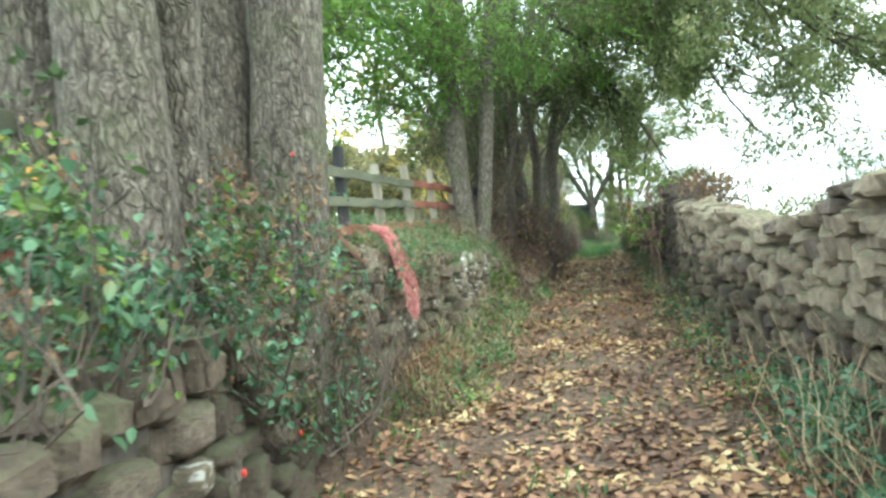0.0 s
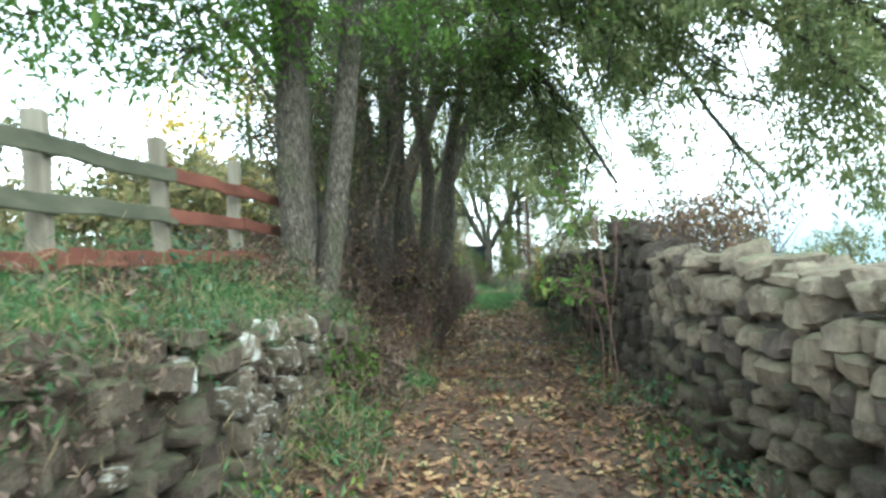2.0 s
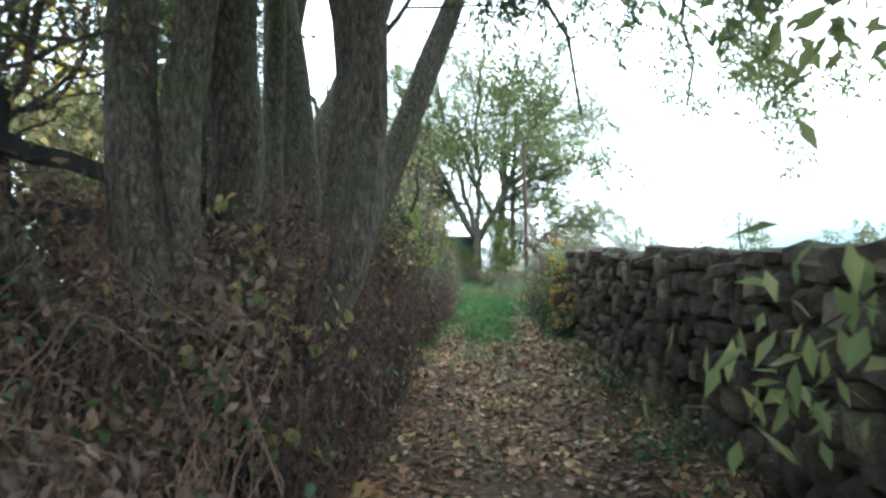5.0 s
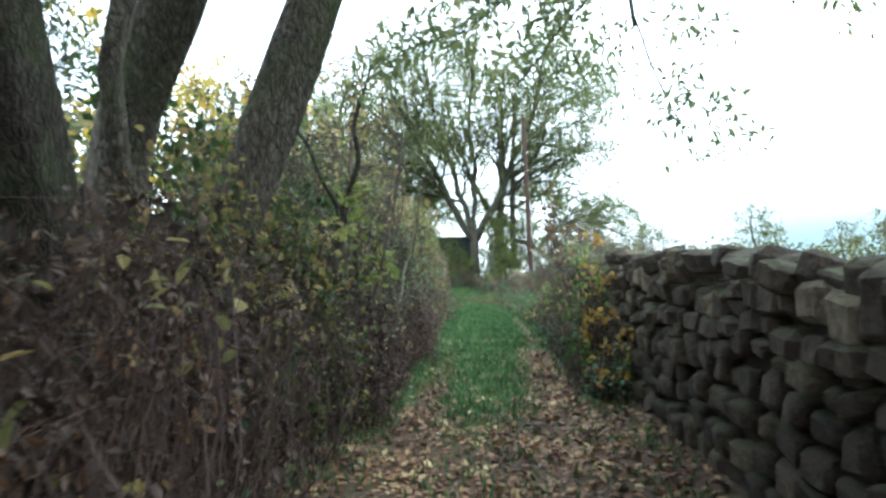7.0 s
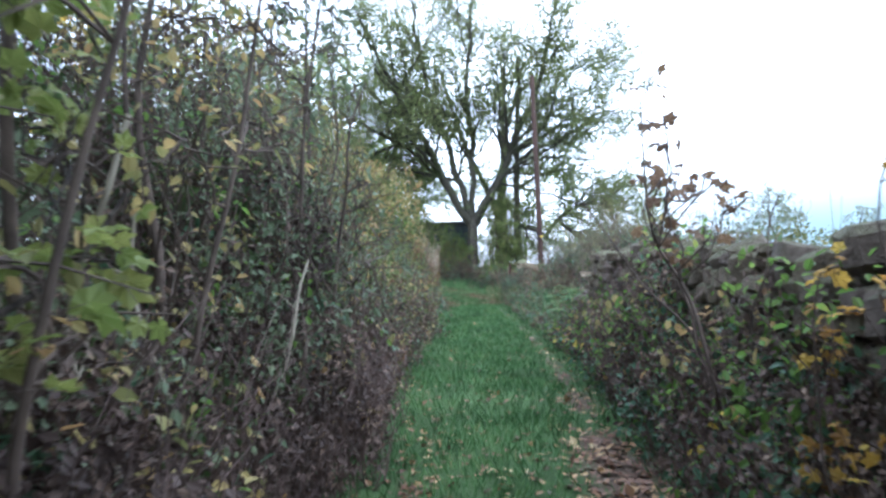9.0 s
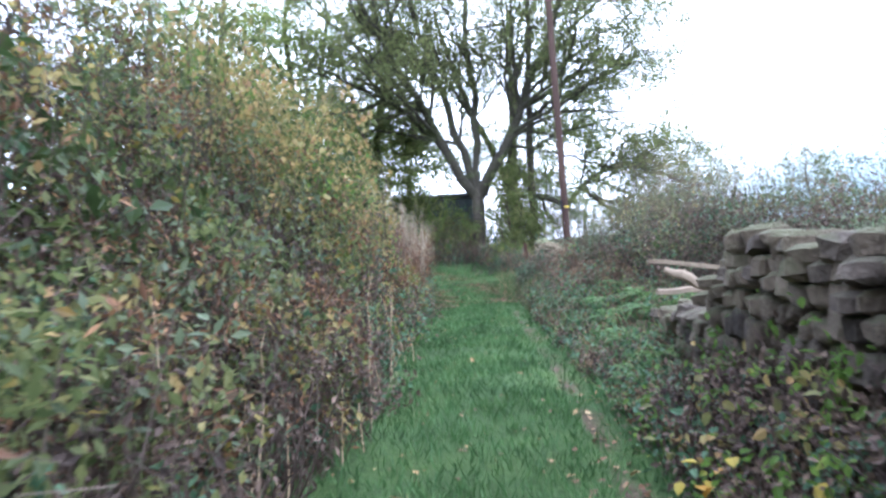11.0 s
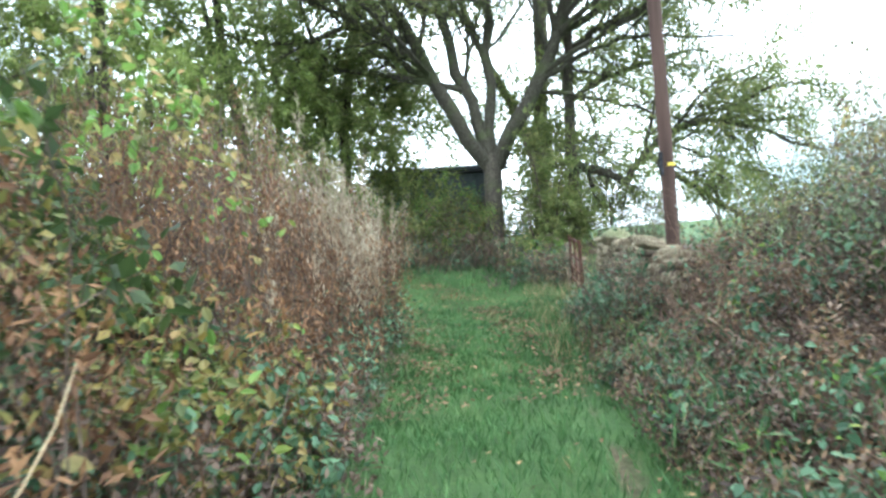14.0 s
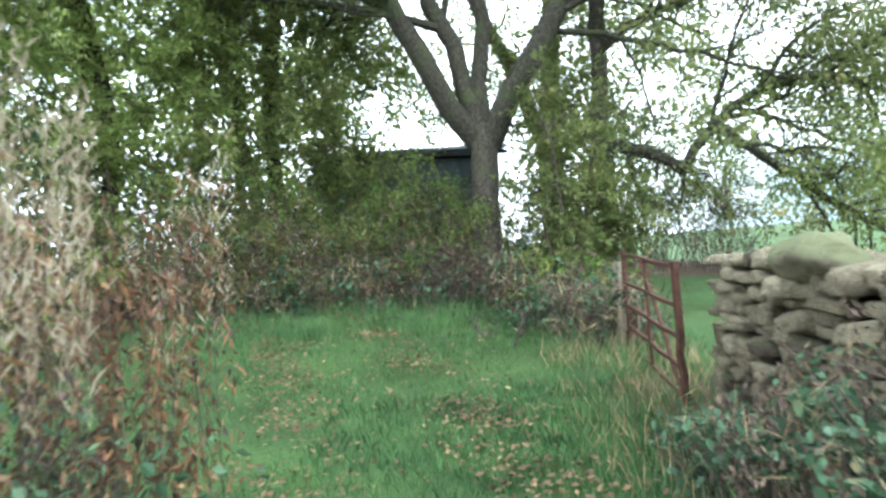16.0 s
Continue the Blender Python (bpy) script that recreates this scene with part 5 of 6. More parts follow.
def briar(rng, n):
    y = 1.7 + 3.1 * rng.uniform(0, 1, n) ** 0.9
    k = rng.uniform(0, 1, n)
    u = -1.95 + 0.62 * k + 0.1 * ripple(y, k, 0.4, 3)
    low = np.interp(y, [1.8, 3.0, 3.8, 5, 6.6], [1.05, 0.95, 0.3, 0.15, 0.1])
    top = np.interp(y, [1.8, 3, 4.5, 6.6], [1.55, 1.5, 1.4, 1.05]) * (1 + 0.22 * ripple(y, u, 0.45, 2))
    z0 = lane_z(y) + low - height(u, y)
    return y, u, np.maximum(top - low, 0.1), z0
thicket("briar_bush", "briar and ivy tumbling over the stone wall with red hips", "bush", 71, briar, 0, 0.9, 0.005, 240, M_TWIG,
        [(M_BRAMBLE, 3400, 0.05, 0.6, True, 0.0, 1.0), (M_LEAF_DARK, 1800, 0.045, 0.6, True, 0.0, 1.25), (M_LEAF, 500, 0.045, 0.6, True, 0.1, 1.1), (M_LEAF_YELLOW, 14, 0.05, 0.7, True, 0.0, 1.1), (M_LEAF_BROWN, 2200, 0.045, 0.5, False, 0.0, 1.2)], 0.6)
thicket("ivy_patch", "ivy trailing over the wall stones", "ivy", 171, strip(4.2, 6.4, -1.75, -1.42, (1.25, 1.0), ragged=0.3), 0, 0.8, 0.004, 90, M_TWIG,
        [(M_BRAMBLE, 200, 0.05, 0.65, True, 0.5, 1.0), (M_LEAF_BROWN, 500, 0.05, 0.5, False, 0.2, 1.0)], 0.4)
thicket("dead_bracken", "collapsed red-brown bracken at the wall foot", "bracken", 172, strip(5.9, 7.2, -1.55, -1.05, (0.7, 0.2), [(5.9, 0.7), (6.5, 1.0), (7.2, 0.6)], ragged=0.35), 0, 1.0, 0.0028, 170, M_TWIG_RED,
        [(M_LEAF_RUST, 1800, 0.045, 0.3, False, 0.0, 0.9), (M_LEAF_BROWN, 1000, 0.05, 0.3, False, 0.0, 0.9)], 0.7, "stuff")
hips = thing("rose_hips", spot(3, -1.4, 1.2), "scattered bright red rose hips among briar", "berries", kind="stuff")
rh = np.random.default_rng(72)
hp = np.stack([lane_x(np.linspace(2, 4.6, 14)) + rh.uniform(-1.9, -1.25, 14), rh.uniform(2, 4.6, 14), rh.uniform(0.7, 2.1, 14)], 1)
part("hips", tubes(np.stack([hp + np.array([0, 0, d]) for d in (0.012, 0.004, -0.006, -0.013)], 1), np.tile([0.002, 0.008, 0.008, 0.002], (14, 1)), 7), M_BERRY, hips)
thicket("bank_grass", "long tufted grass and weeds on the bank", "grass", 73, strip(6.0, 14.0, -4.0, -1.7, (0.3, 0.35)), 0, 0.5, 0.002, 200, M_TWIG_PALE,
        [(M_GRASS, 26000, 0.085, 0.1, False, 0.0, 0.18), (M_LEAF_DEAD, 7000, 0.07, 0.4, False, 0.0, 0.25), (M_STRAW, 4000, 0.12, 0.04, False, 0.0, 0.25), (M_BRAMBLE, 1500, 0.06, 0.6, True, 0.0, 0.6), (M_LEAF_BROWN, 2500, 0.06, 0.6, False, 0.0, 0.2)], 0.3, "stuff")
thicket("dead_grass", "dead grass and reddish stems hanging at the wall foot", "grass", 74, strip(5.5, 14.5, -1.55, -0.85, (0.36, 0.1), [(5.5, 0.8), (7.4, 0.7), (8.4, 1.1), (10.2, 1.1), (11.5, 0.7), (14.5, 0.8)], power=1.2), 0, 0.9, 0.0025, 450, M_TWIG_RED,
        [(M_STRAW, 3600, 0.17, 0.035, False, 0.0, 0.8), (M_LEAF_DEAD, 2500, 0.06, 0.4, False, 0.0, 0.7), (M_GRASS, 4500, 0.1, 0.15, False, 0.0, 0.5), (M_LEAF_FRESH, 900, 0.05, 0.6, True, 0.0, 0.6), (M_BRAMBLE, 1000, 0.05, 0.6, True, 0.0, 0.7)], 0.8, "stuff")
# past y 19 the canopy's shade is put into darker stems and leaves
for k, (ya, yb, share) in enumerate(((11.4, 15.6, 0.26), (15.6, 19.0, 0.28), (19.0, 22.5, 0.28), (22.5, 26.0, 0.24))):
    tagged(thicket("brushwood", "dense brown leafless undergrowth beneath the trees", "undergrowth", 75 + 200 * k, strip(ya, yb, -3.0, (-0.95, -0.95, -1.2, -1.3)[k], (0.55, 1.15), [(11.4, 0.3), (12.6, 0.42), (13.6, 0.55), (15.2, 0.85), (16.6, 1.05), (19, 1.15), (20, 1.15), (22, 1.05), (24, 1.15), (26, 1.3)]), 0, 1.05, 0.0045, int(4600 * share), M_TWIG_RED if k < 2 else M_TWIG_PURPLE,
        [(M_LEAF_DEAD, int((26000, 24000, 9000, 6000)[k] * share), 0.06, 0.5, False, 0.0, 1.1), (M_LEAF_BROWN, int((7000, 6000, 1500, 1500)[k] * share), 0.055, 0.5, False, 0.0, 1.1), (M_LEAF_SHADED, int((10000, 12000, 16000, 16000)[k] * share), 0.06, 0.5, False, 0.0, 0.9), (M_LEAF_OCHRE, int((700, 900, 2600, 5000)[k] * share), 0.065, 0.6, True, 0.1, 1.0), (M_LEAF_DARK, int(3500 * share), 0.06, 0.55, False, 0.0, 1.0), (M_BRAMBLE, int(3000 * share), 0.06, 0.6, True, 0.0, 0.6)], 0.55), group="brushwood under the hedgerow trees")
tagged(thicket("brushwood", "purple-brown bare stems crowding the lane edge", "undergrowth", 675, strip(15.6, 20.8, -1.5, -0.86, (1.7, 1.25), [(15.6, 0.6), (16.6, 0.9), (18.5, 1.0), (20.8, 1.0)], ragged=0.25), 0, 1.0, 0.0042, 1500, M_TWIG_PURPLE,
       [(M_LEAF_DEAD, 6500, 0.055, 0.5, False, 0.0, 1.0), (M_LEAF_SHADED, 9000, 0.06, 0.5, False, 0.0, 0.95), (M_LEAF_RUST, 2500, 0.05, 0.35, False, 0.0, 0.9), (M_LEAF_OCHRE, 800, 0.07, 0.65, True, 0.1, 1.0), (M_BRAMBLE, 500, 0.06, 0.65, True, 0.0, 0.6)], 0.3), group="brushwood under the hedgerow trees")
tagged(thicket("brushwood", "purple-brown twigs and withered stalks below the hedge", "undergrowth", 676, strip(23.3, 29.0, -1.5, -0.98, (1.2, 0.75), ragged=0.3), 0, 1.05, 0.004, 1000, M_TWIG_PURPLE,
       [(M_LEAF_SHADED, 9000, 0.055, 0.5, False, 0.0, 1.0), (M_LEAF_DEAD, 5000, 0.05, 0.45, False, 0.0, 1.0), (M_LEAF_OCHRE, 120, 0.065, 0.65, True, 0.2, 1.0)], 0.4), group="brushwood under the hedgerow trees")
# added leaf mass that blocks light from the field and darkens the hedge
thicket("hedge_light_block", "added dark leaf mass blocking light inside the old hedge", "hedge", 275, strip(23.0, 43.0, -3.5, -1.75, (2.7, 1.5), ragged=0.2), 0, 1.0, 0.008, 300, M_TWIG,
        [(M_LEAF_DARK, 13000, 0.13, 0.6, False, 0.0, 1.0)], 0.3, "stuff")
thicket("fern_clump", "green ferns and ivy at the tree's foot", "plant", 76, strip(11.2, 12.6, -1.75, -1.3, (0.9, 0.35)), 0, 0.6, 0.003, 40, M_TWIG,
        [(M_LEAF, 600, 0.09, 0.45, True, 0.0, 1.0)], 0.5)
for k, (hy, hu, hh) in enumerate(((24.6, -1.5, 3.6), (26.2, -1.7, 4.4), (27.6, -1.5, 3.4), (29.2, -2.0, 4.2))):
    hb = spot(hy, hu, -0.05)
    tree("hazel_sapling", "thin hazel sapling with sparse yellowing leaves", [
        (hb, hb + Vector((0.35, 0.2, hh)), 0.028, 0.008, 0.02), (hb + Vector((-0.1, 0.1, 0)), hb + Vector((-0.3, 0.5, hh * 0.9)), 0.022, 0.007, 0.025), (hb + Vector((0.1, -0.1, 0)), hb + Vector((0.6, -0.3, hh * 0.75)), 0.02, 0.006, 0.03)],
        [((hb.x + 0.2, hb.y, hb.z + hh * 0.78), (0.6, 0.7, hh * 0.22), 16), ((hb.x + 0.35, hb.y, hb.z + hh * 0.45), (0.4, 0.6, hh * 0.2), 10)],
        M_TWIG, M_LEAF_OCHRE if k < 2 else M_LEAF_GREY, 150 + k, category="sapling", sides=6, flare=1.0, size=0.07, aspect=0.55, leaves=14 if k else 4, fan=7 if k else 4, spread=0.35, oval=True, group="hazel saplings")
hb = spot(24.1, -1.4, -0.05)
tree("maple_sapling", "young maple with crooked stem and large lime-green leaves", [
    (hb, (3.74, 24.0, 2.55), 0.05, 0.04, 0.02), ((3.74, 24.0, 2.5), (4.15, 23.8, 4.4), 0.036, 0.012, 0.03), ((3.76, 24.0, 2.55), (3.3, 24.2, 4.2), 0.03, 0.012, 0.04),
    ((3.78, 24.0, 2.0), (4.3, 24.6, 2.75), 0.014, 0.006, 0.03), ((3.76, 24.0, 1.8), (4.2, 24.1, 2.3), 0.012, 0.005, 0.03)],
    [((4.26, 24.6, 2.6), (0.1, 0.2, 0.1), 3), ((4.12, 24.3, 2.35), (0.1, 0.2, 0.1), 2), ((4.05, 24.9, 3.0), (0.2, 0.3, 0.2), 3), ((3.85, 23.5, 2.95), (0.2, 0.2, 0.15), 3), ((4.1, 24.5, 3.3), (0.2, 0.3, 0.15), 3)],
    M_BARK_DARK, M_LEAF_LIME, 160, category="sapling", sides=8, flare=1.1, size=0.1, aspect=0.9, leaves=5, spread=0.17, fan=5, oval="palmate", twig_r=0.0025, sag=-0.02)
rng_e = np.random.default_rng(281)
elder = thing("dead_elder", spot(25.0, -1.3), "crooked pale dead elder stems in front of the hedge", "shrub")
for (x0, y0), (x1, y1, z1), r in (((3.9, 25.1), (4.22, 25.0, 3.05), 0.02), ((3.75, 24.7), (3.98, 24.75, 3.2), 0.022), ((4.2, 25.6), (4.0, 26.0, 2.9), 0.015), ((4.45, 26.4), (4.75, 26.6, 2.6), 0.013), ((3.9, 25.1), (3.6, 25.5, 3.4), 0.014)):
    zf = float(height(x0 - lane_x(y0), y0)) - 0.05
    sp = np.array(bent(rng_e, np.array((x0, y0, zf)), np.array((x1, y1, z1)), 11, 0.045, 0.0)).reshape(-1, 3)
    part("stem", tubes(sp[None], np.linspace(r, r * 0.5, 11)[None], 7), M_POST, elder)
    for k in (4, 6, 8):
        tip = sp[k] + rng_e.normal(size=3) * np.array([0.16, 0.1, 0.12]) + np.array([0, 0, 0.22])
        part("twig", tubes(np.array(bent(rng_e, sp[k], tip, 5, 0.06, 0.0)).reshape(1, -1, 3), np.linspace(r * 0.4, r * 0.16, 5)[None], 5), M_POST, elder)
thicket("holly_bush", "dark evergreen bush between the hedgerow trees", "bush", 173, strip(18.4, 20.6, -3.2, -2.3, (2.2, 1.8), ragged=0.35), 0, 1.0, 0.008, 120, M_TWIG,
        [(M_LEAF_DARK, 4500, 0.075, 0.55, False, 0.1, 1.05), (M_LEAF_DEAD, 5000, 0.06, 0.5, False, 0.0, 1.0)], 0.25)
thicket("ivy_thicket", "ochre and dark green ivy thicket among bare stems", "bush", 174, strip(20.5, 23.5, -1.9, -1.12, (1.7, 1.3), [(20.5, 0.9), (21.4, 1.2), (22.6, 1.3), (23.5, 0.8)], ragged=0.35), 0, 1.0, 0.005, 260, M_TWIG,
        [(M_LEAF_OCHRE, 1900, 0.065, 0.7, True, 0.15, 1.0), (M_LEAF_MIX, 2600, 0.06, 0.6, True, 0.1, 1.0), (M_LEAF_DARK, 2600, 0.07, 0.7, True, 0.0, 1.0), (M_LEAF_SHADED, 4500, 0.06, 0.5, False, 0.0, 0.85)], 0.3)
# the lowest leaf sets carry the hedge's inner shade in their colour
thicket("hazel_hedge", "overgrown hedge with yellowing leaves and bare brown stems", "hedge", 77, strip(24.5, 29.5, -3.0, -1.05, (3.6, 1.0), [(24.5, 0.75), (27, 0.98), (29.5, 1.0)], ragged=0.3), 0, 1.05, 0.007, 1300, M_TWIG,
        [(M_LEAF_SHADED, 26000, 0.06, 0.5, False, 0.0, 0.85), (M_LEAF_OCHRE, 900, 0.07, 0.65, True, 0.3, 0.95), (M_LEAF, 700, 0.065, 0.55, True, 0.6, 1.08), (M_LEAF_GREY, 7000, 0.055, 0.5, False, 0.5, 1.1), (M_LEAF_DEAD, 9000, 0.055, 0.45, False, 0.0, 0.8), (M_LEAF_DARK, 4500, 0.06, 0.5, False, 0.2, 0.95), (M_BRAMBLE, 900, 0.07, 0.62, True, 0.2, 0.8)], 0.35)
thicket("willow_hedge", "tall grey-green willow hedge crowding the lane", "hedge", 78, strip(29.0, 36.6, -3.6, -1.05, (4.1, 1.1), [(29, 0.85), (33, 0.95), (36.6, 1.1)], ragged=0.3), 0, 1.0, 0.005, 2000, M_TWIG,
        [(M_LEAF_GREY, 6500, 0.062, 0.45, False, 0.45, 1.08), (M_LEAF_OAK, 7500, 0.06, 0.5, False, 0.35, 1.08), (M_LEAF_OCHRE, 2600, 0.062, 0.55, False, 0.35, 1.08), (M_LEAF_HAW, 7000, 0.06, 0.5, False, 0.3, 1.08), (M_BRAMBLE, 3500, 0.062, 0.55, False, 0.1, 0.9), (M_LEAF_RUST, 13000, 0.07, 0.3, False, 0.15, 1.05), (M_LEAF_DEAD, 16000, 0.06, 0.45, False, 0.0, 0.75), (M_LEAF_MIX, 7000, 0.065, 0.5, False, 0.1, 1.0), (M_LEAF_SHADED, 13000, 0.062, 0.5, False, 0.0, 0.8)], 0.3)
thicket("ochre_hedge", "tall hazel hedge in ochre and green autumn leaf", "hedge", 179, strip(35.4, 40.4, -3.4, -1.35, (3.7, 2.6), [(35.4, 0.8), (36.4, 1.0), (39.0, 1.0), (40.4, 0.72)], ragged=0.2), 0, 1.0, 0.006, 420, M_TWIG,
        [(M_LEAF_OCHRE, 7500, 0.075, 0.66, True, 0.25, 1.05), (M_LEAF_HAW, 3500, 0.07, 0.6, True, 0.3, 1.05), (M_LEAF_OCHRE, 8000, 0.06, 0.6, False, 0.2, 1.05), (M_LEAF_SHADED, 12000, 0.06, 0.5, False, 0.0, 0.7), (M_LEAF_DARK, 5000, 0.07, 0.55, False, 0.0, 0.9), (M_LEAF, 2600, 0.075, 0.6, True, 0.1, 0.95), (M_BRAMBLE, 4200, 0.07, 0.7, True, 0.0, 0.55), (M_LEAF_DEAD, 9000, 0.06, 0.5, False, 0.0, 0.5), (M_LEAF_OCHRE, 2500, 0.06, 0.6, False, 0.0, 0.4)], 0.3)
thicket("autumn_hedge", "hedge of brambles and dry stalks turning yellow", "hedge", 79, strip(37.5, 43.4, -3.4, -1.1, (3.4, 0.9), [(37.5, 0.9), (40, 0.98), (41, 0.9), (43.4, 0.62)], ragged=0.35), 0, 1.0, 0.005, 800, M_TWIG,
        [(M_LEAF_MIX, 9000, 0.06, 0.6, False, 0.2, 1.05), (M_LEAF_OCHRE, 1500, 0.09, 0.6, True, 0.2, 1.0), (M_LEAF_FRESH, 1500, 0.085, 0.5, True, 0.3, 0.95), (M_BRAMBLE, 4200, 0.066, 0.68, True, 0.0, 0.8), (M_LEAF_RUST, 9000, 0.075, 0.3, False, 0.2, 1.05), (M_LEAF_DEAD, 14000, 0.055, 0.5, False, 0.0, 0.7), (M_STRAW, 1200, 0.15, 0.03, False, 0.0, 0.8)], 0.35)
rng_c = np.random.default_rng(280)
canes = thing("bramble_canes", spot(36.5, -1.3), "long pale dead bramble canes arching out of the hedge", "canes")
for k in range(26):
    y = rng_c.uniform(31.0, 39.2)
    foot_at = np.array(spot(y, rng_c.uniform(-1.25, -0.95), 0.0))
    tip_at = foot_at + np.array([rng_c.uniform(-0.2, 0.15), rng_c.uniform(0.6, 1.5), rng_c.uniform(0.6, 1.3)])
    part("cane", tubes(bent(rng_c, foot_at, tip_at, 8, 0.012, -0.08), np.linspace(0.0048, 0.0022, 8)[None], 5), M_TWIG_PALE, canes)


def willowherb(seed, n):
    rng = np.random.default_rng(seed)
    y, u, h, z0 = strip(42.4, 48.7, -3.8, -1.3, (2.4, 1.6), [(42.4, 0.8), (45.0, 1.1), (47.5, 1.25), (48.7, 1.0)], ragged=0.14)(rng, n)
    a = np.stack([lane_x(y) + u, y, height(u, y) - 0.03], 1)
    tip = a + np.stack([rng.normal(size=n) * 0.07, rng.normal(size=n) * 0.07, np.ones(n)], 1) * (h * rng.uniform(0.75, 1.15, n))[:, None]
    ob = thing("willowherb_stand", Vector(a.mean(0)), "rust-brown dock and willowherb with pale fluffy tops", "plants", kind="stuff")
    w = bent(rng, a, tip, 5, 0.025, 0)
    part("stem_mass", tubes(w, np.linspace(1, 0.4, 5)[None] * np.full((n, 1), 0.0032), 3), M_TWIG, ob, kind="stuff")
    drift = ripple(y, u, 0.5, 4)
    for mat, per, lo, hi, size, wide, aspect, share in (
            (M_FLUFF, 80, 0.6, 1.08, 0.075, 0.02, 0.1, np.interp(y, [44.4, 46.0], [0.02, 1.0]) * np.interp(u, [-2.9, -2.3], [0.1, 1.0]) * np.interp(drift, [-0.1, 0.25], [0.03, 0.9])),
            (M_LEAF_RUST, 78, 0.15, 0.97, 0.065, 0.04, 0.26, np.interp(drift, [-0.2, 0.3], [0.66, 0.3])),
            (M_LEAF_SHADED, 16, 0.05, 0.8, 0.06, 0.03, 0.3, np.full(n, 0.8)),
            (M_LEAF_BROWN, 10, 0.0, 0.7, 0.065, 0.03, 0.3, np.full(n, 0.5)),
            (M_BRAMBLE, 22, 0.0, 0.42, 0.075, 0.13, 0.6, np.interp(ripple(y, u, 0.8, 9), [0.0, 0.4], [0.06, 0.75]))):
        pick = np.where(rng.uniform(0, 1, n) < share)[0]
        q = rng.uniform(lo, hi, (len(pick), per, 1))
        pos = (a[pick][:, None] * (1 - q) + tip[pick][:, None] * q + rng.normal(size=(len(pick), per, 3)) * wide).reshape(-1, 3)
        up = None if mat == M_BRAMBLE else np.repeat(unit(tip[pick] - a[pick])[:, None], per, 1).reshape(-1, 3) * (1.3 if mat == M_FLUFF else -0.7)
        part("foliage", leaf_cards(rng, pos, size, aspect, up, 0.9), mat, ob, kind="stuff")


willowherb(80, 1000)
thicket("hazel_shoots", "yellow-green hazel shoots at the end of the hedge", "bush", 181, strip(42.8, 44.6, -3.2, -1.9, (2.8, 2.3), ragged=0.2), 0, 1.0, 0.005, 40, M_TWIG,
        [(M_LEAF_FRESH, 260, 0.09, 0.62, True, 0.62, 1.05), (M_LEAF_OCHRE, 200, 0.09, 0.62, True, 0.5, 1.0)], 0.35)
thicket("bramble_patch", "low bramble leaves edging the grass", "bush", 81, strip(33, 44.6, -1.9, -1.05, (1.1, 0.3), ragged=0.45), 0, 0.9, 0.004, 450, M_TWIG,
        [(M_BRAMBLE, 4200, 0.07, 0.7, True, 0.0, 1.0), (M_LEAF_DEAD, 7000, 0.06, 0.5, False, 0.0, 0.9)], 0.6)

# ---- undergrowth, right ----
thicket("wall_foot_weeds", "nettles and low weeds along the wall foot", "weeds", 82, strip(2.5, 20.0, 1.0, 1.5, (0.08, 0.4), [(2.5, 1.2), (8, 0.8), (20, 0.5)], ragged=0.5), 0, 0.9, 0.0025, 260, M_TWIG,
        [(M_BRAMBLE, 1300, 0.055, 0.62, True, 0.0, 1.0), (M_LEAF, 350, 0.05, 0.62, True, 0.0, 1.0), (M_LEAF_DEAD, 2600, 0.055, 0.5, False, 0.0, 0.7), (M_GRASS, 1200, 0.1, 0.1, False, 0.0, 0.6), (M_STRAW, 600, 0.14, 0.03, False, 0.0, 0.8)], 0.5, "stuff")
thicket("dry_stems", "thin grey dead stems leaning against the wall", "stems", 83, strip(2.6, 3.9, 1.05, 1.45, (0.95, 1.05)), 0, 1.0, 0.0028, 44, M_TWIG_PALE, [(M_BRAMBLE, 500, 0.06, 0.6, True, 0.0, 0.6)], 0.4)
sb = spot(11.75, 1.2, -0.05)
tree("elder_sapling", "sapling with pinkish stems and fresh green leaves before the wall", [
    (sb, (3.75, 12.1, 3.3), 0.010, 0.006, 0.02), (sb + Vector((0.06, 0.1, 0)), (4.0, 12.5, 3.0), 0.008, 0.006, 0.02),
    ((3.86, 12.2, 1.5), (3.2, 12.2, 1.74), 0.007, 0.004, 0.02), (sb + Vector((0, 0.2, 0)), (3.6, 12.8, 2.2), 0.008, 0.005, 0.03)],
    [((3.26, 12.2, 1.64), (0.13, 0.16, 0.12), 4), ((3.55, 11.9, 2.4), (0.35, 0.3, 0.15), 4), ((3.55, 12.3, 2.75), (0.45, 0.6, 0.3), 4), ((3.06, 12.3, 1.7), (0.1, 0.14, 0.16), 3)],
    M_TWIG_RED, M_LEAF_FRESH, 84, category="sapling", sides=6, flare=1.0, size=0.105, aspect=0.46, leaves=13, spread=0.13, fan=6, oval=True, twig_r=0.003, sag=-0.02)
sb = spot(13.2, 1.15, -0.05)
tree("elder_sapling", "slender leafy sapling leaning from the wall foot", [
    (sb, (3.8, 13.0, 2.2), 0.012, 0.005, 0.02), (sb + Vector((0.05, 0.1, 0)), (3.95, 13.4, 2.0), 0.01, 0.005, 0.02)],
    [((3.72, 13.0, 1.75), (0.22, 0.25, 0.16), 4), ((3.9, 13.2, 1.5), (0.18, 0.2, 0.12), 2)],
    M_TWIG_RED, M_LEAF_FRESH, 85, category="sapling", sides=6, flare=1.0, size=0.1, aspect=0.4, leaves=30, spread=0.22, fan=6, oval=True, twig_r=0.003, sag=-0.02)
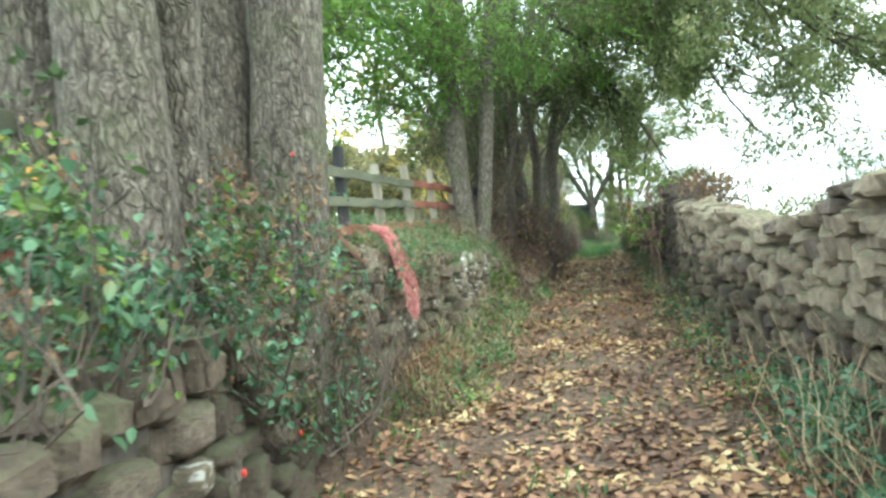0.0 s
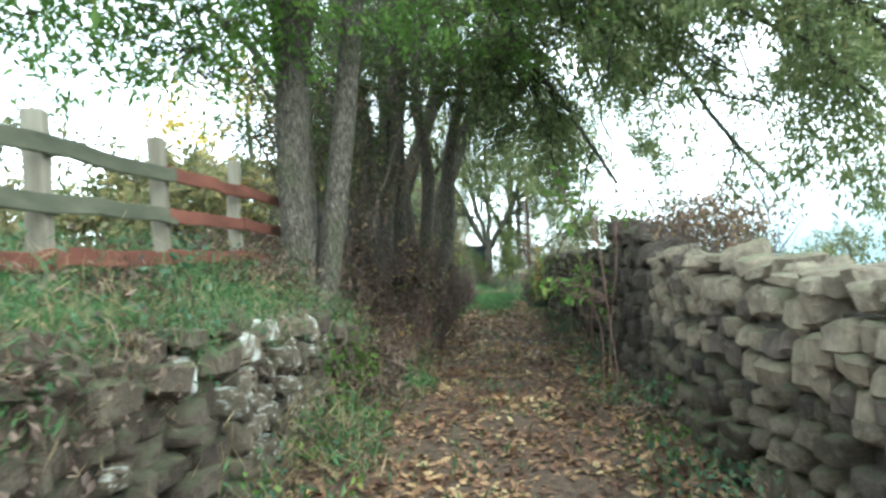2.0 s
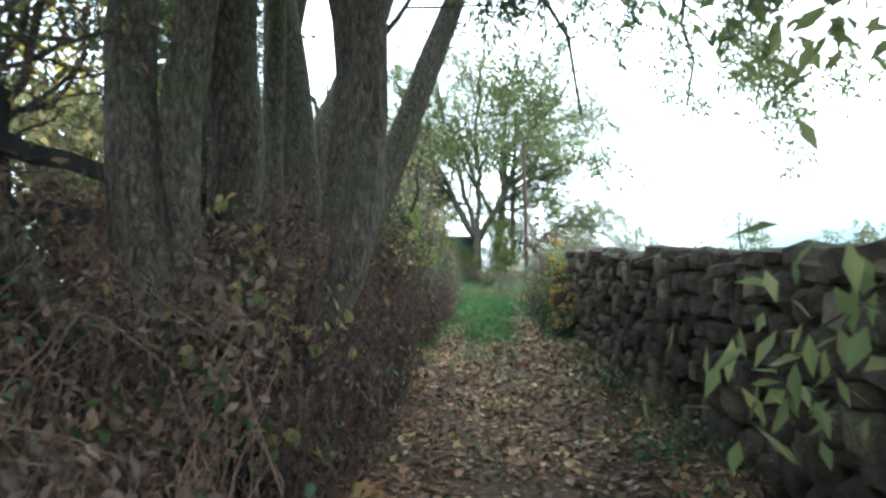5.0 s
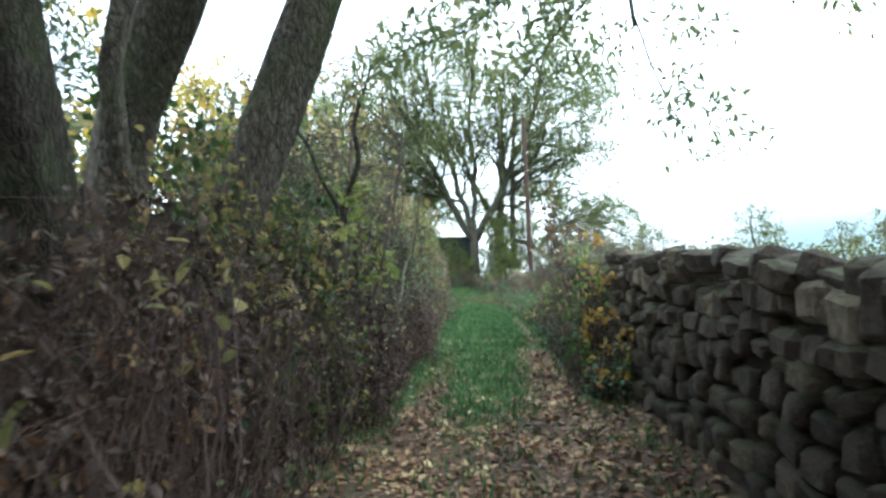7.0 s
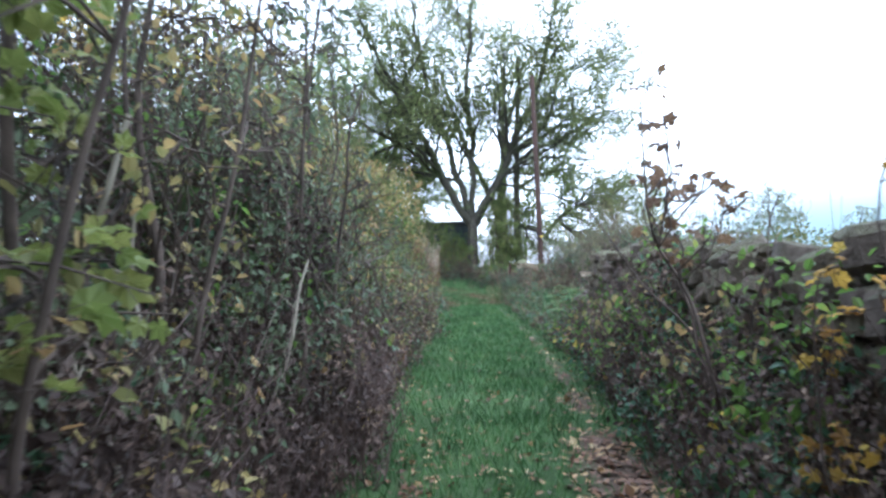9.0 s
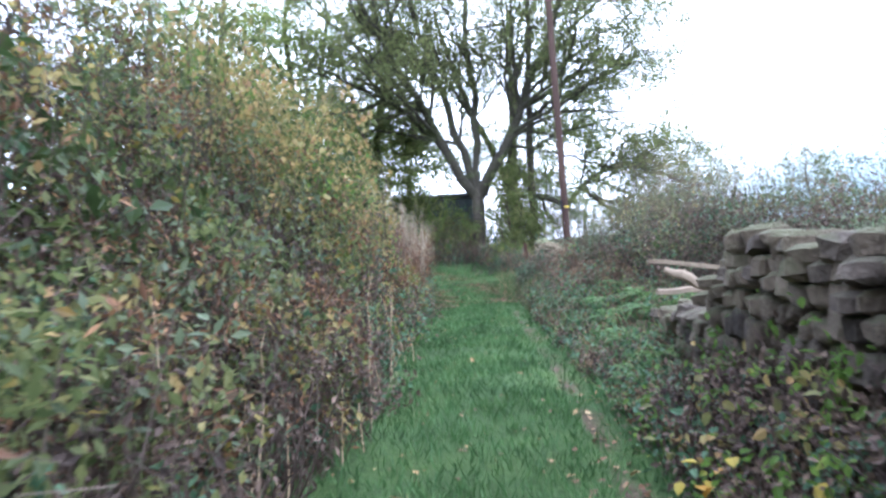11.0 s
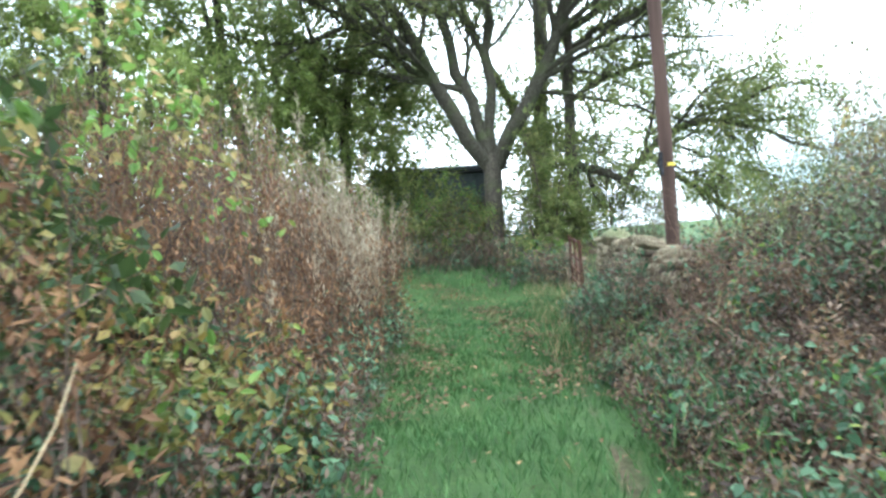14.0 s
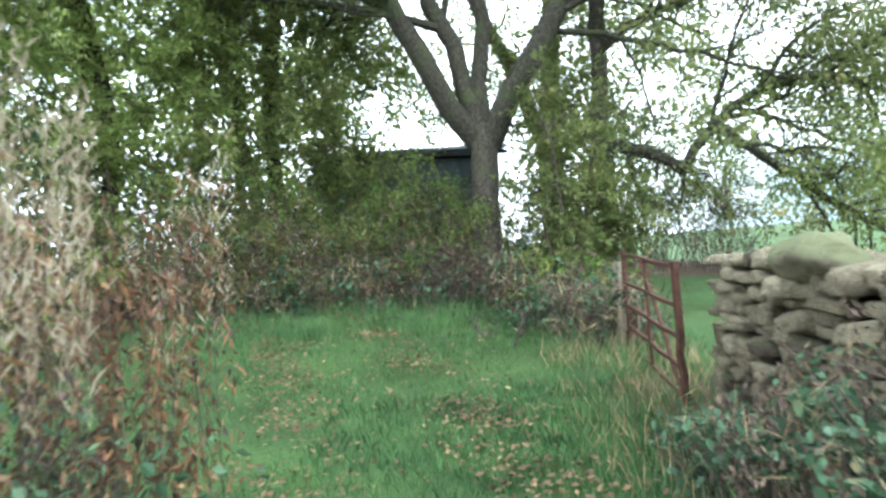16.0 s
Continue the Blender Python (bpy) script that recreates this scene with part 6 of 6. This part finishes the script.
thicket("wall_top_growth", "dead brown growth matted over the wall top", "undergrowth", 87, strip(9.6, 14.2, 1.65, 2.3, (0.4, 0.55), z0=1.36), 0, 1.0, 0.004, 420, M_TWIG, [(M_LEAF_BROWN, 2600, 0.06, 0.5, False, 0.0, 0.9)], 0.6)
thicket("hedge_bush", "low green and brown bush before the wall", "bush", 88, strip(23.6, 33.4, 0.98, 1.62, (0.4, 1.2), [(23.6, 0.65), (25.0, 0.9), (26.2, 1.22), (29, 1.2), (31.4, 0.8), (33.4, 0.5)], ragged=0.4), 0, 1.15, 0.0045, 1100, M_TWIG_PURPLE,
        [(M_LEAF, 2600, 0.06, 0.55, True, 0.2, 1.1), (M_LEAF_OCHRE, 500, 0.07, 0.65, True, 0.3, 1.15), (M_LEAF_YELLOW, 70, 0.075, 0.7, True, 0.4, 1.1), (M_BRAMBLE, 3800, 0.06, 0.6, True, 0.0, 0.85), (M_LEAF_SHADED, 7000, 0.055, 0.5, False, 0.0, 0.85), (M_LEAF_DEAD, 12000, 0.05, 0.5, False, 0.0, 1.0)], 0.4)
hb = spot(26.2, 1.2, -0.05)
tree("bare_sapling", "bare dark sapling with a few large brown leaves", [(hb, hb + Vector((-0.3, 0.1, 2.3)), 0.015, 0.004, 0.03), (hb + Vector((-0.04, 0, 0.7)), hb + Vector((-0.6, 0.3, 1.75)), 0.009, 0.0035, 0.04), (hb + Vector((-0.05, 0, 0.5)), hb + Vector((0.25, -0.3, 1.7)), 0.009, 0.0035, 0.04), (hb + Vector((-0.1, 0, 0.9)), hb + Vector((0.05, 0.3, 1.95)), 0.009, 0.0035, 0.04)],
     [((hb.x - 0.1, hb.y, hb.z + 1.7), (0.4, 0.4, 0.35), 12), ((hb.x - 0.3, hb.y, hb.z + 2.25), (0.12, 0.15, 0.15), 2)], M_TWIG, M_LEAF_BROWN, 99, category="sapling", sides=6, flare=1.0, size=0.085, aspect=0.9, leaves=3, spread=0.14, oval="palmate", fan=3, twig_r=0.004)
for k, (my, mu, mh) in enumerate(((24.3, 1.28, 1.75), (24.7, 1.2, 1.35), (23.9, 1.3, 1.2), (25.2, 1.3, 1.1), (23.5, 1.32, 0.8))):
    mb = spot(my, mu, -0.03)
    tree("maple_seedling", "thin maple seedling with amber and yellow leaves before the wall", [(mb, mb + Vector((-0.05 + 0.03 * k, 0.1, mh)), 0.008, 0.003, 0.02), (mb + Vector((0, 0, mh * 0.3)), mb + Vector((0.12, -0.15, mh * 0.8)), 0.006, 0.003, 0.02)],
         [((mb.x + 0.02, mb.y, mb.z + mh * 0.95), (0.16, 0.2, 0.1), 3), ((mb.x - 0.05, mb.y, mb.z + mh * 0.5), (0.15, 0.2, 0.2), 3)],
         M_TWIG, M_LEAF_AMBER, 230 + k, category="sapling", sides=5, flare=1.0, size=0.068, aspect=0.9, leaves=3, fan=3, spread=0.12, oval="palmate", twig_r=0.002, sag=-0.02, group="maple seedlings")
for k, (ya, yb) in enumerate(((33.0, 38.0), (38.0, 43.0), (43.0, 47.5))):
    tagged(thicket("bramble_bank", "bramble bank with dead stalks sloping to the lane", "bush", 89 + 300 * k, strip(ya, yb, 1.0, 2.6, (0.15, 0.75), [(33, 0.9), (34.6, 0.4), (36.4, 0.35), (39.4, 0.4), (40.4, 1.0)], ragged=0.5), 0, 1.25, 0.0035, 1100, M_TWIG_RED,
        [(M_BRAMBLE, 4000, 0.06, 0.68, True, 0.0, 1.05), (M_LEAF_SHADED, 8000, 0.055, 0.45, False, 0.0, 0.8), (M_LEAF_DEAD, 12000, 0.05, 0.45, False, 0.0, 0.95), (M_LEAF_BROWN, 6000, 0.05, 0.4, False, 0.2, 1.05), (M_STRAW, 1400, 0.14, 0.025, False, 0.0, 1.0), (M_LEAF_FRESH, 350, 0.06, 0.5, True, 0.2, 1.0), (M_GRASS, 3500, 0.16, 0.07, False, 0.0, 0.3)], 0.5), group="bramble banks")
thicket("blackthorn_hedge", "grey-brown blackthorn hedge with leafy top shoots", "hedge", 90, strip(37.9, 46.4, 2.4, 4.8, (1.0, 1.45), [(37.9, 0.95), (39.2, 1.12), (43.6, 1.14), (45, 1.0), (46.4, 0.55)], ragged=0.3), 0, 1.25, 0.004, 2000, M_TWIG,
        [(M_LEAF_GREY, 3000, 0.055, 0.5, False, 0.75, 1.3), (M_LEAF_FIELD, 4500, 0.055, 0.5, False, 0.5, 1.25), (M_LEAF_DARK, 6000, 0.055, 0.5, False, 0.3, 1.1), (M_LEAF_DEAD, 14000, 0.055, 0.5, False, 0.0, 0.95), (M_LEAF_SHADED, 9000, 0.06, 0.5, False, 0.0, 0.85), (M_BRAMBLE, 4000, 0.065, 0.6, False, 0.0, 0.9)], 0.25)
thicket("blackthorn_hedge", "tall thin blackthorn shoots with small olive leaves", "hedge", 191, strip(40.6, 46.4, 3.5, 5.2, (1.9, 2.5), [(40.6, 0.8), (42.5, 1.0), (46.4, 0.9)], ragged=0.4), 0, 1.25, 0.0045, 620, M_TWIG,
        [(M_LEAF_GREY, 1000, 0.055, 0.5, False, 0.5, 1.15), (M_LEAF_FIELD, 6000, 0.055, 0.5, False, 0.3, 1.1), (M_LEAF_DEAD, 6000, 0.055, 0.5, False, 0.0, 0.9), (M_BRAMBLE, 1500, 0.06, 0.6, False, 0.0, 0.6)], 0.2)
thicket("blackthorn_hedge", "blackthorn hedge with bare shoots behind the broken wall", "hedge", 190, strip(33.5, 38.4, 3.8, 5.4, (0.9, 1.6), ragged=0.3), 0, 1.3, 0.004, 700, M_TWIG,
        [(M_LEAF_GREY, 3000, 0.055, 0.5, False, 0.8, 1.3), (M_LEAF_DEAD, 11000, 0.055, 0.5, False, 0.0, 1.0), (M_LEAF_SHADED, 5000, 0.06, 0.5, False, 0.0, 0.8), (M_BRAMBLE, 2000, 0.06, 0.6, False, 0.0, 0.9)], 0.25)
for k, (fy_, fu_, n, reach) in enumerate(((36.4, 1.6, 12, 0.51), (36.9, 2.1, 14, 0.59), (37.4, 1.7, 13, 0.54), (37.8, 2.3, 14, 0.64), (38.3, 1.9, 13, 0.57), (38.7, 2.5, 14, 0.64), (39.1, 2.0, 12, 0.54), (39.5, 2.4, 12, 0.57), (33.7, 1.3, 11, 0.4), (34.2, 1.55, 12, 0.46), (34.7, 1.3, 11, 0.42), (35.3, 1.6, 12, 0.46), (37.2, 2.6, 12, 0.57))):
    fern("fern", "bright green fern beside the broken wall", 91 + k, spot(fy_, fu_, 0.02), n, reach, M_FERN)
thicket("wall_bramble", "brambles climbing the end of the field wall", "bush", 92, strip(45.4, 49.6, 1.1, 1.8, (0.5, 0.95), [(45.4, 1.2), (47.4, 1.1), (49.6, 0.45)]), 0, 1.1, 0.005, 380, M_TWIG,
        [(M_BRAMBLE, 2600, 0.062, 0.65, True, 0.0, 1.0), (M_LEAF_DEAD, 3500, 0.05, 0.4, False, 0.0, 1.1), (M_STRAW, 500, 0.16, 0.03, False, 0.0, 1.0)], 0.5)

# ---- undergrowth at the end ----
def bank_growth(rng, n):
    u = rng.uniform(-17.0, 2.2, n)
    k = rng.uniform(0, 1, n)
    y = 57.3 + 3.4 * k + 0.4 * ripple(u, k, 1.2, 2)
    h = (0.5 + 1.6 * k + 2.1 * smooth(-3, -7, u)) * (1 + 0.3 * ripple(u, y, 0.7, 2) + 0.25 * ripple(u, y, 2.1, 5))
    return y, u, np.maximum(h, 0.1), np.zeros(n)
thicket("ivy_bank", "ivy and bramble bank below the shed", "undergrowth", 93, bank_growth, 0, 1.0, 0.006, 1600, M_TWIG,
        [(M_BRAMBLE, 15000, 0.11, 0.6, False, 0.0, 1.0), (M_LEAF_MIX, 7000, 0.1, 0.55, False, 0.2, 1.05), (M_LEAF_BROWN, 12000, 0.08, 0.5, False, 0.0, 0.95), (M_LEAF_PALE, 12000, 0.12, 0.5, False, 0.3, 1.1)], 0.4, "stuff")
eb = Vector((13.45, 56.3, float(height(1.4, 56.3)) - 0.1))
tree("elder_bush", "bright green bush beside the forked tree", [
    (eb, (13.3, 56.3, 4.6), 0.035, 0.012, 0.02), (eb + Vector((0.2, 0.1, 0)), (14.0, 56.2, 4.2), 0.03, 0.012, 0.03), (eb + Vector((-0.2, -0.2, 0)), (12.9, 55.9, 3.4), 0.025, 0.01, 0.03)],
    [((13.6, 56.4, 3.8), (0.9, 0.7, 1.2), 36), ((14.1, 56.5, 2.9), (1.2, 0.6, 0.9), 30), ((13.3, 56.0, 2.5), (0.8, 0.5, 0.7), 18), ((13.9, 57.2, 5.2), (0.8, 0.5, 0.9), 20)],
    M_TWIG, M_LEAF_SYC, 94, category="bush", sides=7, flare=1.0, size=0.1, aspect=0.45, leaves=119, spread=0.42)
tree("spindle_bush", "small yellowing bush in front of the bank", [
    (eb + Vector((-0.5, -0.6, 0)), (12.9, 55.4, 2.6), 0.02, 0.008, 0.02), (eb + Vector((-0.4, -0.5, 0)), (13.4, 55.5, 2.4), 0.02, 0.008, 0.02)],
    [((13.0, 55.5, 2.2), (0.7, 0.4, 0.35), 14)], M_TWIG, M_LEAF_FRESH, 98, category="bush", sides=6, flare=1.0, size=0.09, aspect=0.45, leaves=84, spread=0.35)
def foot(rng, n):
    k = rng.uniform(0, 1, n)
    y = np.interp(k, [0, 0.6, 1], [58.0, 56.8, 53.2]) + rng.normal(size=n) * 0.35
    u = np.interp(k, [0, 0.6, 1], [-6, 0.2, 1.9]) + rng.normal(size=n) * 0.25
    return y, u, np.full(n, 0.62) * (1 + 0.5 * ripple(y, u, 0.5, 1)), np.zeros(n)
thicket("brush_edge", "dead stalks and brown brambles edging the turf", "undergrowth", 96, foot, 0, 1.2, 0.006, 1000, M_TWIG,
        [(M_STRAW, 2500, 0.22, 0.05, False, 0.0, 0.8), (M_LEAF_DEAD, 9000, 0.06, 0.5, False, 0.0, 1.2), (M_BRAMBLE, 5500, 0.08, 0.6, True, 0.0, 1.0)], 0.6, "stuff")
thicket("front_bushes", "olive and brown bushes at the foot of the bank", "bush", 193, strip(56.8, 59.6, -7.5, 0.2, (2.1, 1.15), ragged=0.55), 0, 1.1, 0.005, 520, M_TWIG,
        [(M_LEAF_PALE, 7000, 0.075, 0.5, False, 0.15, 1.08), (M_LEAF_DEAD, 6000, 0.07, 0.5, False, 0.0, 0.9), (M_LEAF_MIX, 7000, 0.075, 0.5, False, 0.1, 1.0), (M_LEAF_DARK, 5000, 0.07, 0.5, False, 0.0, 0.9), (M_LEAF, 3500, 0.075, 0.5, False, 0.3, 1.1), (M_LEAF_BROWN, 3000, 0.06, 0.45, False, 0.0, 0.6)], 0.35)
thicket("thorn_bush", "grey-green thorn bush beyond the gate", "bush", 195, strip(57.6, 60.5, 1.6, 5.8, (2.9, 2.2), ragged=0.35), 0, 1.1, 0.006, 300, M_TWIG,
        [(M_LEAF_GREY, 6000, 0.09, 0.5, False, 0.1, 1.05), (M_LEAF_LIGHT, 3500, 0.09, 0.5, False, 0.3, 1.1), (M_LEAF_BROWN, 3000, 0.07, 0.5, False, 0.0, 0.9)], 0.3)
def backing(rng, n):
    y = rng.uniform(69, 74, n)
    u = rng.uniform(-36, -2.8, n)
    return y, u, 9.5 * (1 + 0.25 * ripple(y, u, 3, 2)), np.zeros(n)
thicket("boundary_hedge", "tall overgrown boundary hedge behind the trees", "hedge", 194, backing, 0, 0.9, 0.02, 200, M_TWIG, [(M_LEAF_LIGHT, 11000, 0.36, 0.6, False, 0.0, 1.0), (M_FAR, 6000, 0.36, 0.6, False, 0.0, 1.0)], 0.25, "stuff")
thicket("screen_bushes", "bushes and saplings beyond the left turn", "bush", 97, strip(49.5, 58.5, -13.0, -5.4, (3.0, 1.5), ragged=0.3), 0, 1.1, 0.006, 900, M_TWIG,
        [(M_LEAF_LIGHT, 14000, 0.13, 0.5, False, 0.1, 1.05), (M_LEAF_RUST, 6000, 0.08, 0.4, False, 0.1, 0.9), (M_FLUFF, 3000, 0.07, 0.25, False, 0.6, 1.1)], 0.3, "stuff")

# ---- turf and fallen leaves ----
def scatter(name, label, category, seed, n, y0, y1, u0, u1, mat, size, aspect, keep, flat=False, lift=0.012):
    rng = np.random.default_rng(seed)
    y, u = rng.uniform(y0, y1, n), rng.uniform(u0, u1, n)
    k = rng.uniform(0, 1, n) < keep(y, u)
    y, u = y[k], u[k]
    at = np.stack([lane_x(y) + u, y, height(u, y) + (lift if flat else -0.01)], 1)
    al = None if flat else np.tile(np.array([0, 0, 1.6]), (len(y), 1))
    v, f = leaf_cards(rng, at, size, aspect, al, 0.9, 0.25, flat)
    ob = new(name, fast_mesh(name, v, f, mat))
    return tagged(ob, label, category, kind="stuff")


def green(y, u):
    mid = np.interp(y, [20, 22.5, 24.5, 31], [0, 0.35, 0.95, 1.0])
    patch = 0.7 + 0.45 * ripple(u, y, 0.6, 1)
    return np.clip(mid * (1 - ruts_at(y, u)) * patch, 0, 1)


scatter("turf", "short green grass of the lane", "grass", 101, 95000, 16, 52, -1.5, 1.4, M_GRASS, 0.105, 0.1, green)
scatter("turf", "rough green grass at the lane's end", "grass", 102, 85000, 45, 58, -9, 2.6, M_GRASS, 0.1, 0.08, lambda y, u: np.clip(0.6 + 0.5 * ripple(u, y, 0.7, 2), 0.1, 1) * np.where((u > -1.6) | (y > 48.5), 1, 0.0))
scatter("verge_grass", "weedy grass at the edges of the lane", "grass", 103, 26000, 0, 26, -1.5, 1.3, M_GRASS, 0.09, 0.14, lambda y, u: np.clip(np.interp(abs(u + 0.05), [0.2, 0.55, 0.8, 1.2], [0.22, 0.05, 0.25, 0.7]) * (0.5 + 0.9 * ripple(u, y, 0.4, 1)), 0, 1))
scatter("leaf_litter", "carpet of brown and yellow fallen leaves", "leaves", 104, 95000, -1, 36, -1.5, 1.45, M_LITTER, 0.07, 0.66, lambda y, u: np.clip(np.interp(y, [0, 3, 6, 16, 19, 23, 26, 29], [1, 1, 0.75, 0.8, 1, 1, 0.9, 0.3]) * np.interp(y, [22, 24.5], [1, 0]) * (0.62 + 0.5 * ripple(u, y, 0.5, 4)) + np.interp(y, [22, 24.5, 27, 30, 36], [0, 0.75, 0.7, 0.25, 0.0]) * np.maximum(ruts_at(y, u), 0.12), 0, 1), True)
scatter("leaf_litter", "drifts of brown leaves on the turf", "leaves", 106, 30000, 44, 57, -5, 1.2, M_LEAF_BROWN, 0.055, 0.6, lambda y, u: np.clip(np.exp(-((u + 0.9 + 0.06 * (y - 45) ** 2 * 0.35) / 0.35) ** 2) + np.exp(-((u - 0.6 + 0.06 * (y - 45) ** 2 * 0.35) / 0.35) ** 2) + 0.08, 0, 1) * (0.6 + 0.6 * ripple(u, y, 0.5, 1)), True, 0.095)
scatter("leaf_litter", "a few pale fallen leaves lying on the turf", "leaves", 105, 1500, 26, 57, -3, 1.6, M_LITTER, 0.055, 0.62, lambda y, u: 0.5 + 0.5 * ripple(u, y, 0.8, 4), True, 0.05)

scatter("bank_turf", "tufted grass covering the bank behind the wall", "grass", 111, 24000, 5.5, 15, -4.2, -1.72, M_GRASS, 0.07, 0.1, lambda y, u: np.clip(0.75 + 0.4 * ripple(u, y, 0.5, 2), 0, 1))
scatter("leaf_litter", "fallen leaves caught in the bank grass", "leaves", 112, 2500, 5.5, 15, -4.0, -1.7, M_LITTER, 0.06, 0.62, lambda y, u: 0.5 + 0.5 * ripple(u, y, 0.7, 4), True, 0.05)


def rough(y, u):
    return np.clip(np.interp(u, [0.5, 1.1, 2.0], [0.1, 0.7, 1.0]) * (0.6 + 0.7 * ripple(u, y, 0.45, 3)), 0, 1)


scatter("rough_grass", "long bent grass before the gate and field wall", "grass", 107, 9000, 46, 55.5, 0.5, 2.3, M_GRASS, 0.26, 0.035, rough)
scatter("rough_grass", "bleached long grass before the gate and field wall", "grass", 108, 5000, 46, 55.5, 0.5, 2.3, M_STRAW, 0.26, 0.03, rough)
scatter("rough_grass", "long grass and stalks below the bank", "grass", 109, 9000, 55.2, 57.6, -7.0, 1.2, M_GRASS, 0.24, 0.04, lambda y, u: np.clip(0.5 + 0.7 * ripple(u, y, 0.5, 6), 0, 1))

rng_b = np.random.default_rng(110)
peb = []
for k in range(420):
    y = rng_b.uniform(14, 27)
    u = rng_b.normal() * 0.22 + (0.65 if rng_b.uniform() < 0.75 else -0.65)
    r = rng_b.uniform(0.012, 0.035)
    c = np.array(spot(y, u, r * 0.3))
    d = unit(rng_b.normal(size=(6, 3)) * 0.25 + np.array([[1, 0, 0], [-1, 0, 0], [0, 1, 0], [0, -1, 0], [0, 0, 0.7], [0, 0, -0.7]]))
    peb.append((c + d * r * np.array([1.3, 1, 0.7]), np.array([[0, 2, 4], [2, 1, 4], [1, 3, 4], [3, 0, 4], [2, 0, 5], [1, 2, 5], [3, 1, 5], [0, 3, 5]])))
pv, pf = joined(peb)
tagged(new("pebbles", fast_mesh("pebbles", pv, pf, M_STONE_PALE)), "grey pebbles showing through leaves in the wheel rut", "pebbles", kind="stuff")

# ---- dry-stone walls ----
drystone("wall_right_near", "dry-stone field wall of mossy brown gritstone", 201, -3.0, 11.0, lambda y: 1.5, lambda y: float(np.interp(y, [-3, 3.8, 4.8, 6, 7.2, 8.7, 11], [1.34, 1.34, 1.15, 1.06, 1.2, 1.26, 1.28])), 1, [(M_STONE, 5), (M_STONE_DARK, 1)], wide=(0.12, 0.3), low=0.1, high=0.23, jut=0.008, cope_size=0.64)
drystone("wall_right_middle", "dark dry-stone wall with humped coping", 202, 11.0, 24.9, lambda y: 1.5, lambda y: float(np.interp(y, [11, 11.8, 13.0, 13.8, 20, 24.9], [1.28, 1.55, 1.55, 1.24, 1.24, 1.24])), 1, [(M_STONE_DARK, 6), (M_STONE, 1)], cope_size=0.85, wide=(0.15, 0.34), high=0.25, jut=0.01)
drystone("wall_right_far", "tumbling dry-stone wall hidden by bushes", 203, 24.9, 36.0, lambda y: 1.56 + 0.06 * max(0, y - 31), lambda y: float(np.interp(y, [24.9, 33, 33.7, 34.3, 36.0], [1.3, 1.2, 1.0, 0.6, 0.35])), 1, [(M_STONE_DARK, 1), (M_STONE_RED, 3)], jut=0.03, wide=(0.12, 0.3), high=0.2, cope_size=0.8)
drystone("wall_left", "low broken retaining wall of brown and lichen-white stones", 204, 0.6, 13.6, lambda y: float(np.interp(y, [3, 4.8, 7.4, 9], [-1.4, -1.63, -1.63, -1.5])), left_top, -1, [(M_STONE_RED, 3), (M_STONE_PALE, 1.3)], thick=0.3, cope=False, jut=0.04, wide=(0.1, 0.32), low=0.09, high=0.22, pale_of=lambda y: float(np.interp(y, [1, 5, 9.3, 9.9, 10.9, 11.4], [0.06, 0.08, 0.08, 0.8, 0.8, 0.08])))
drystone("wall_field", "buff sandstone field wall beside the gate", 205, 45.5, 50.5, lambda y: 1.85 + 0.0 * y, lambda y: float(np.interp(y, [45.5, 47, 50.5], [0.9, 1.12, 1.16])), 1, [(M_STONE_BUFF, 5), (M_STONE_RED, 1)], cope_size=0.7, low=0.07, high=0.17, wide=(0.16, 0.46), jut=0.015)
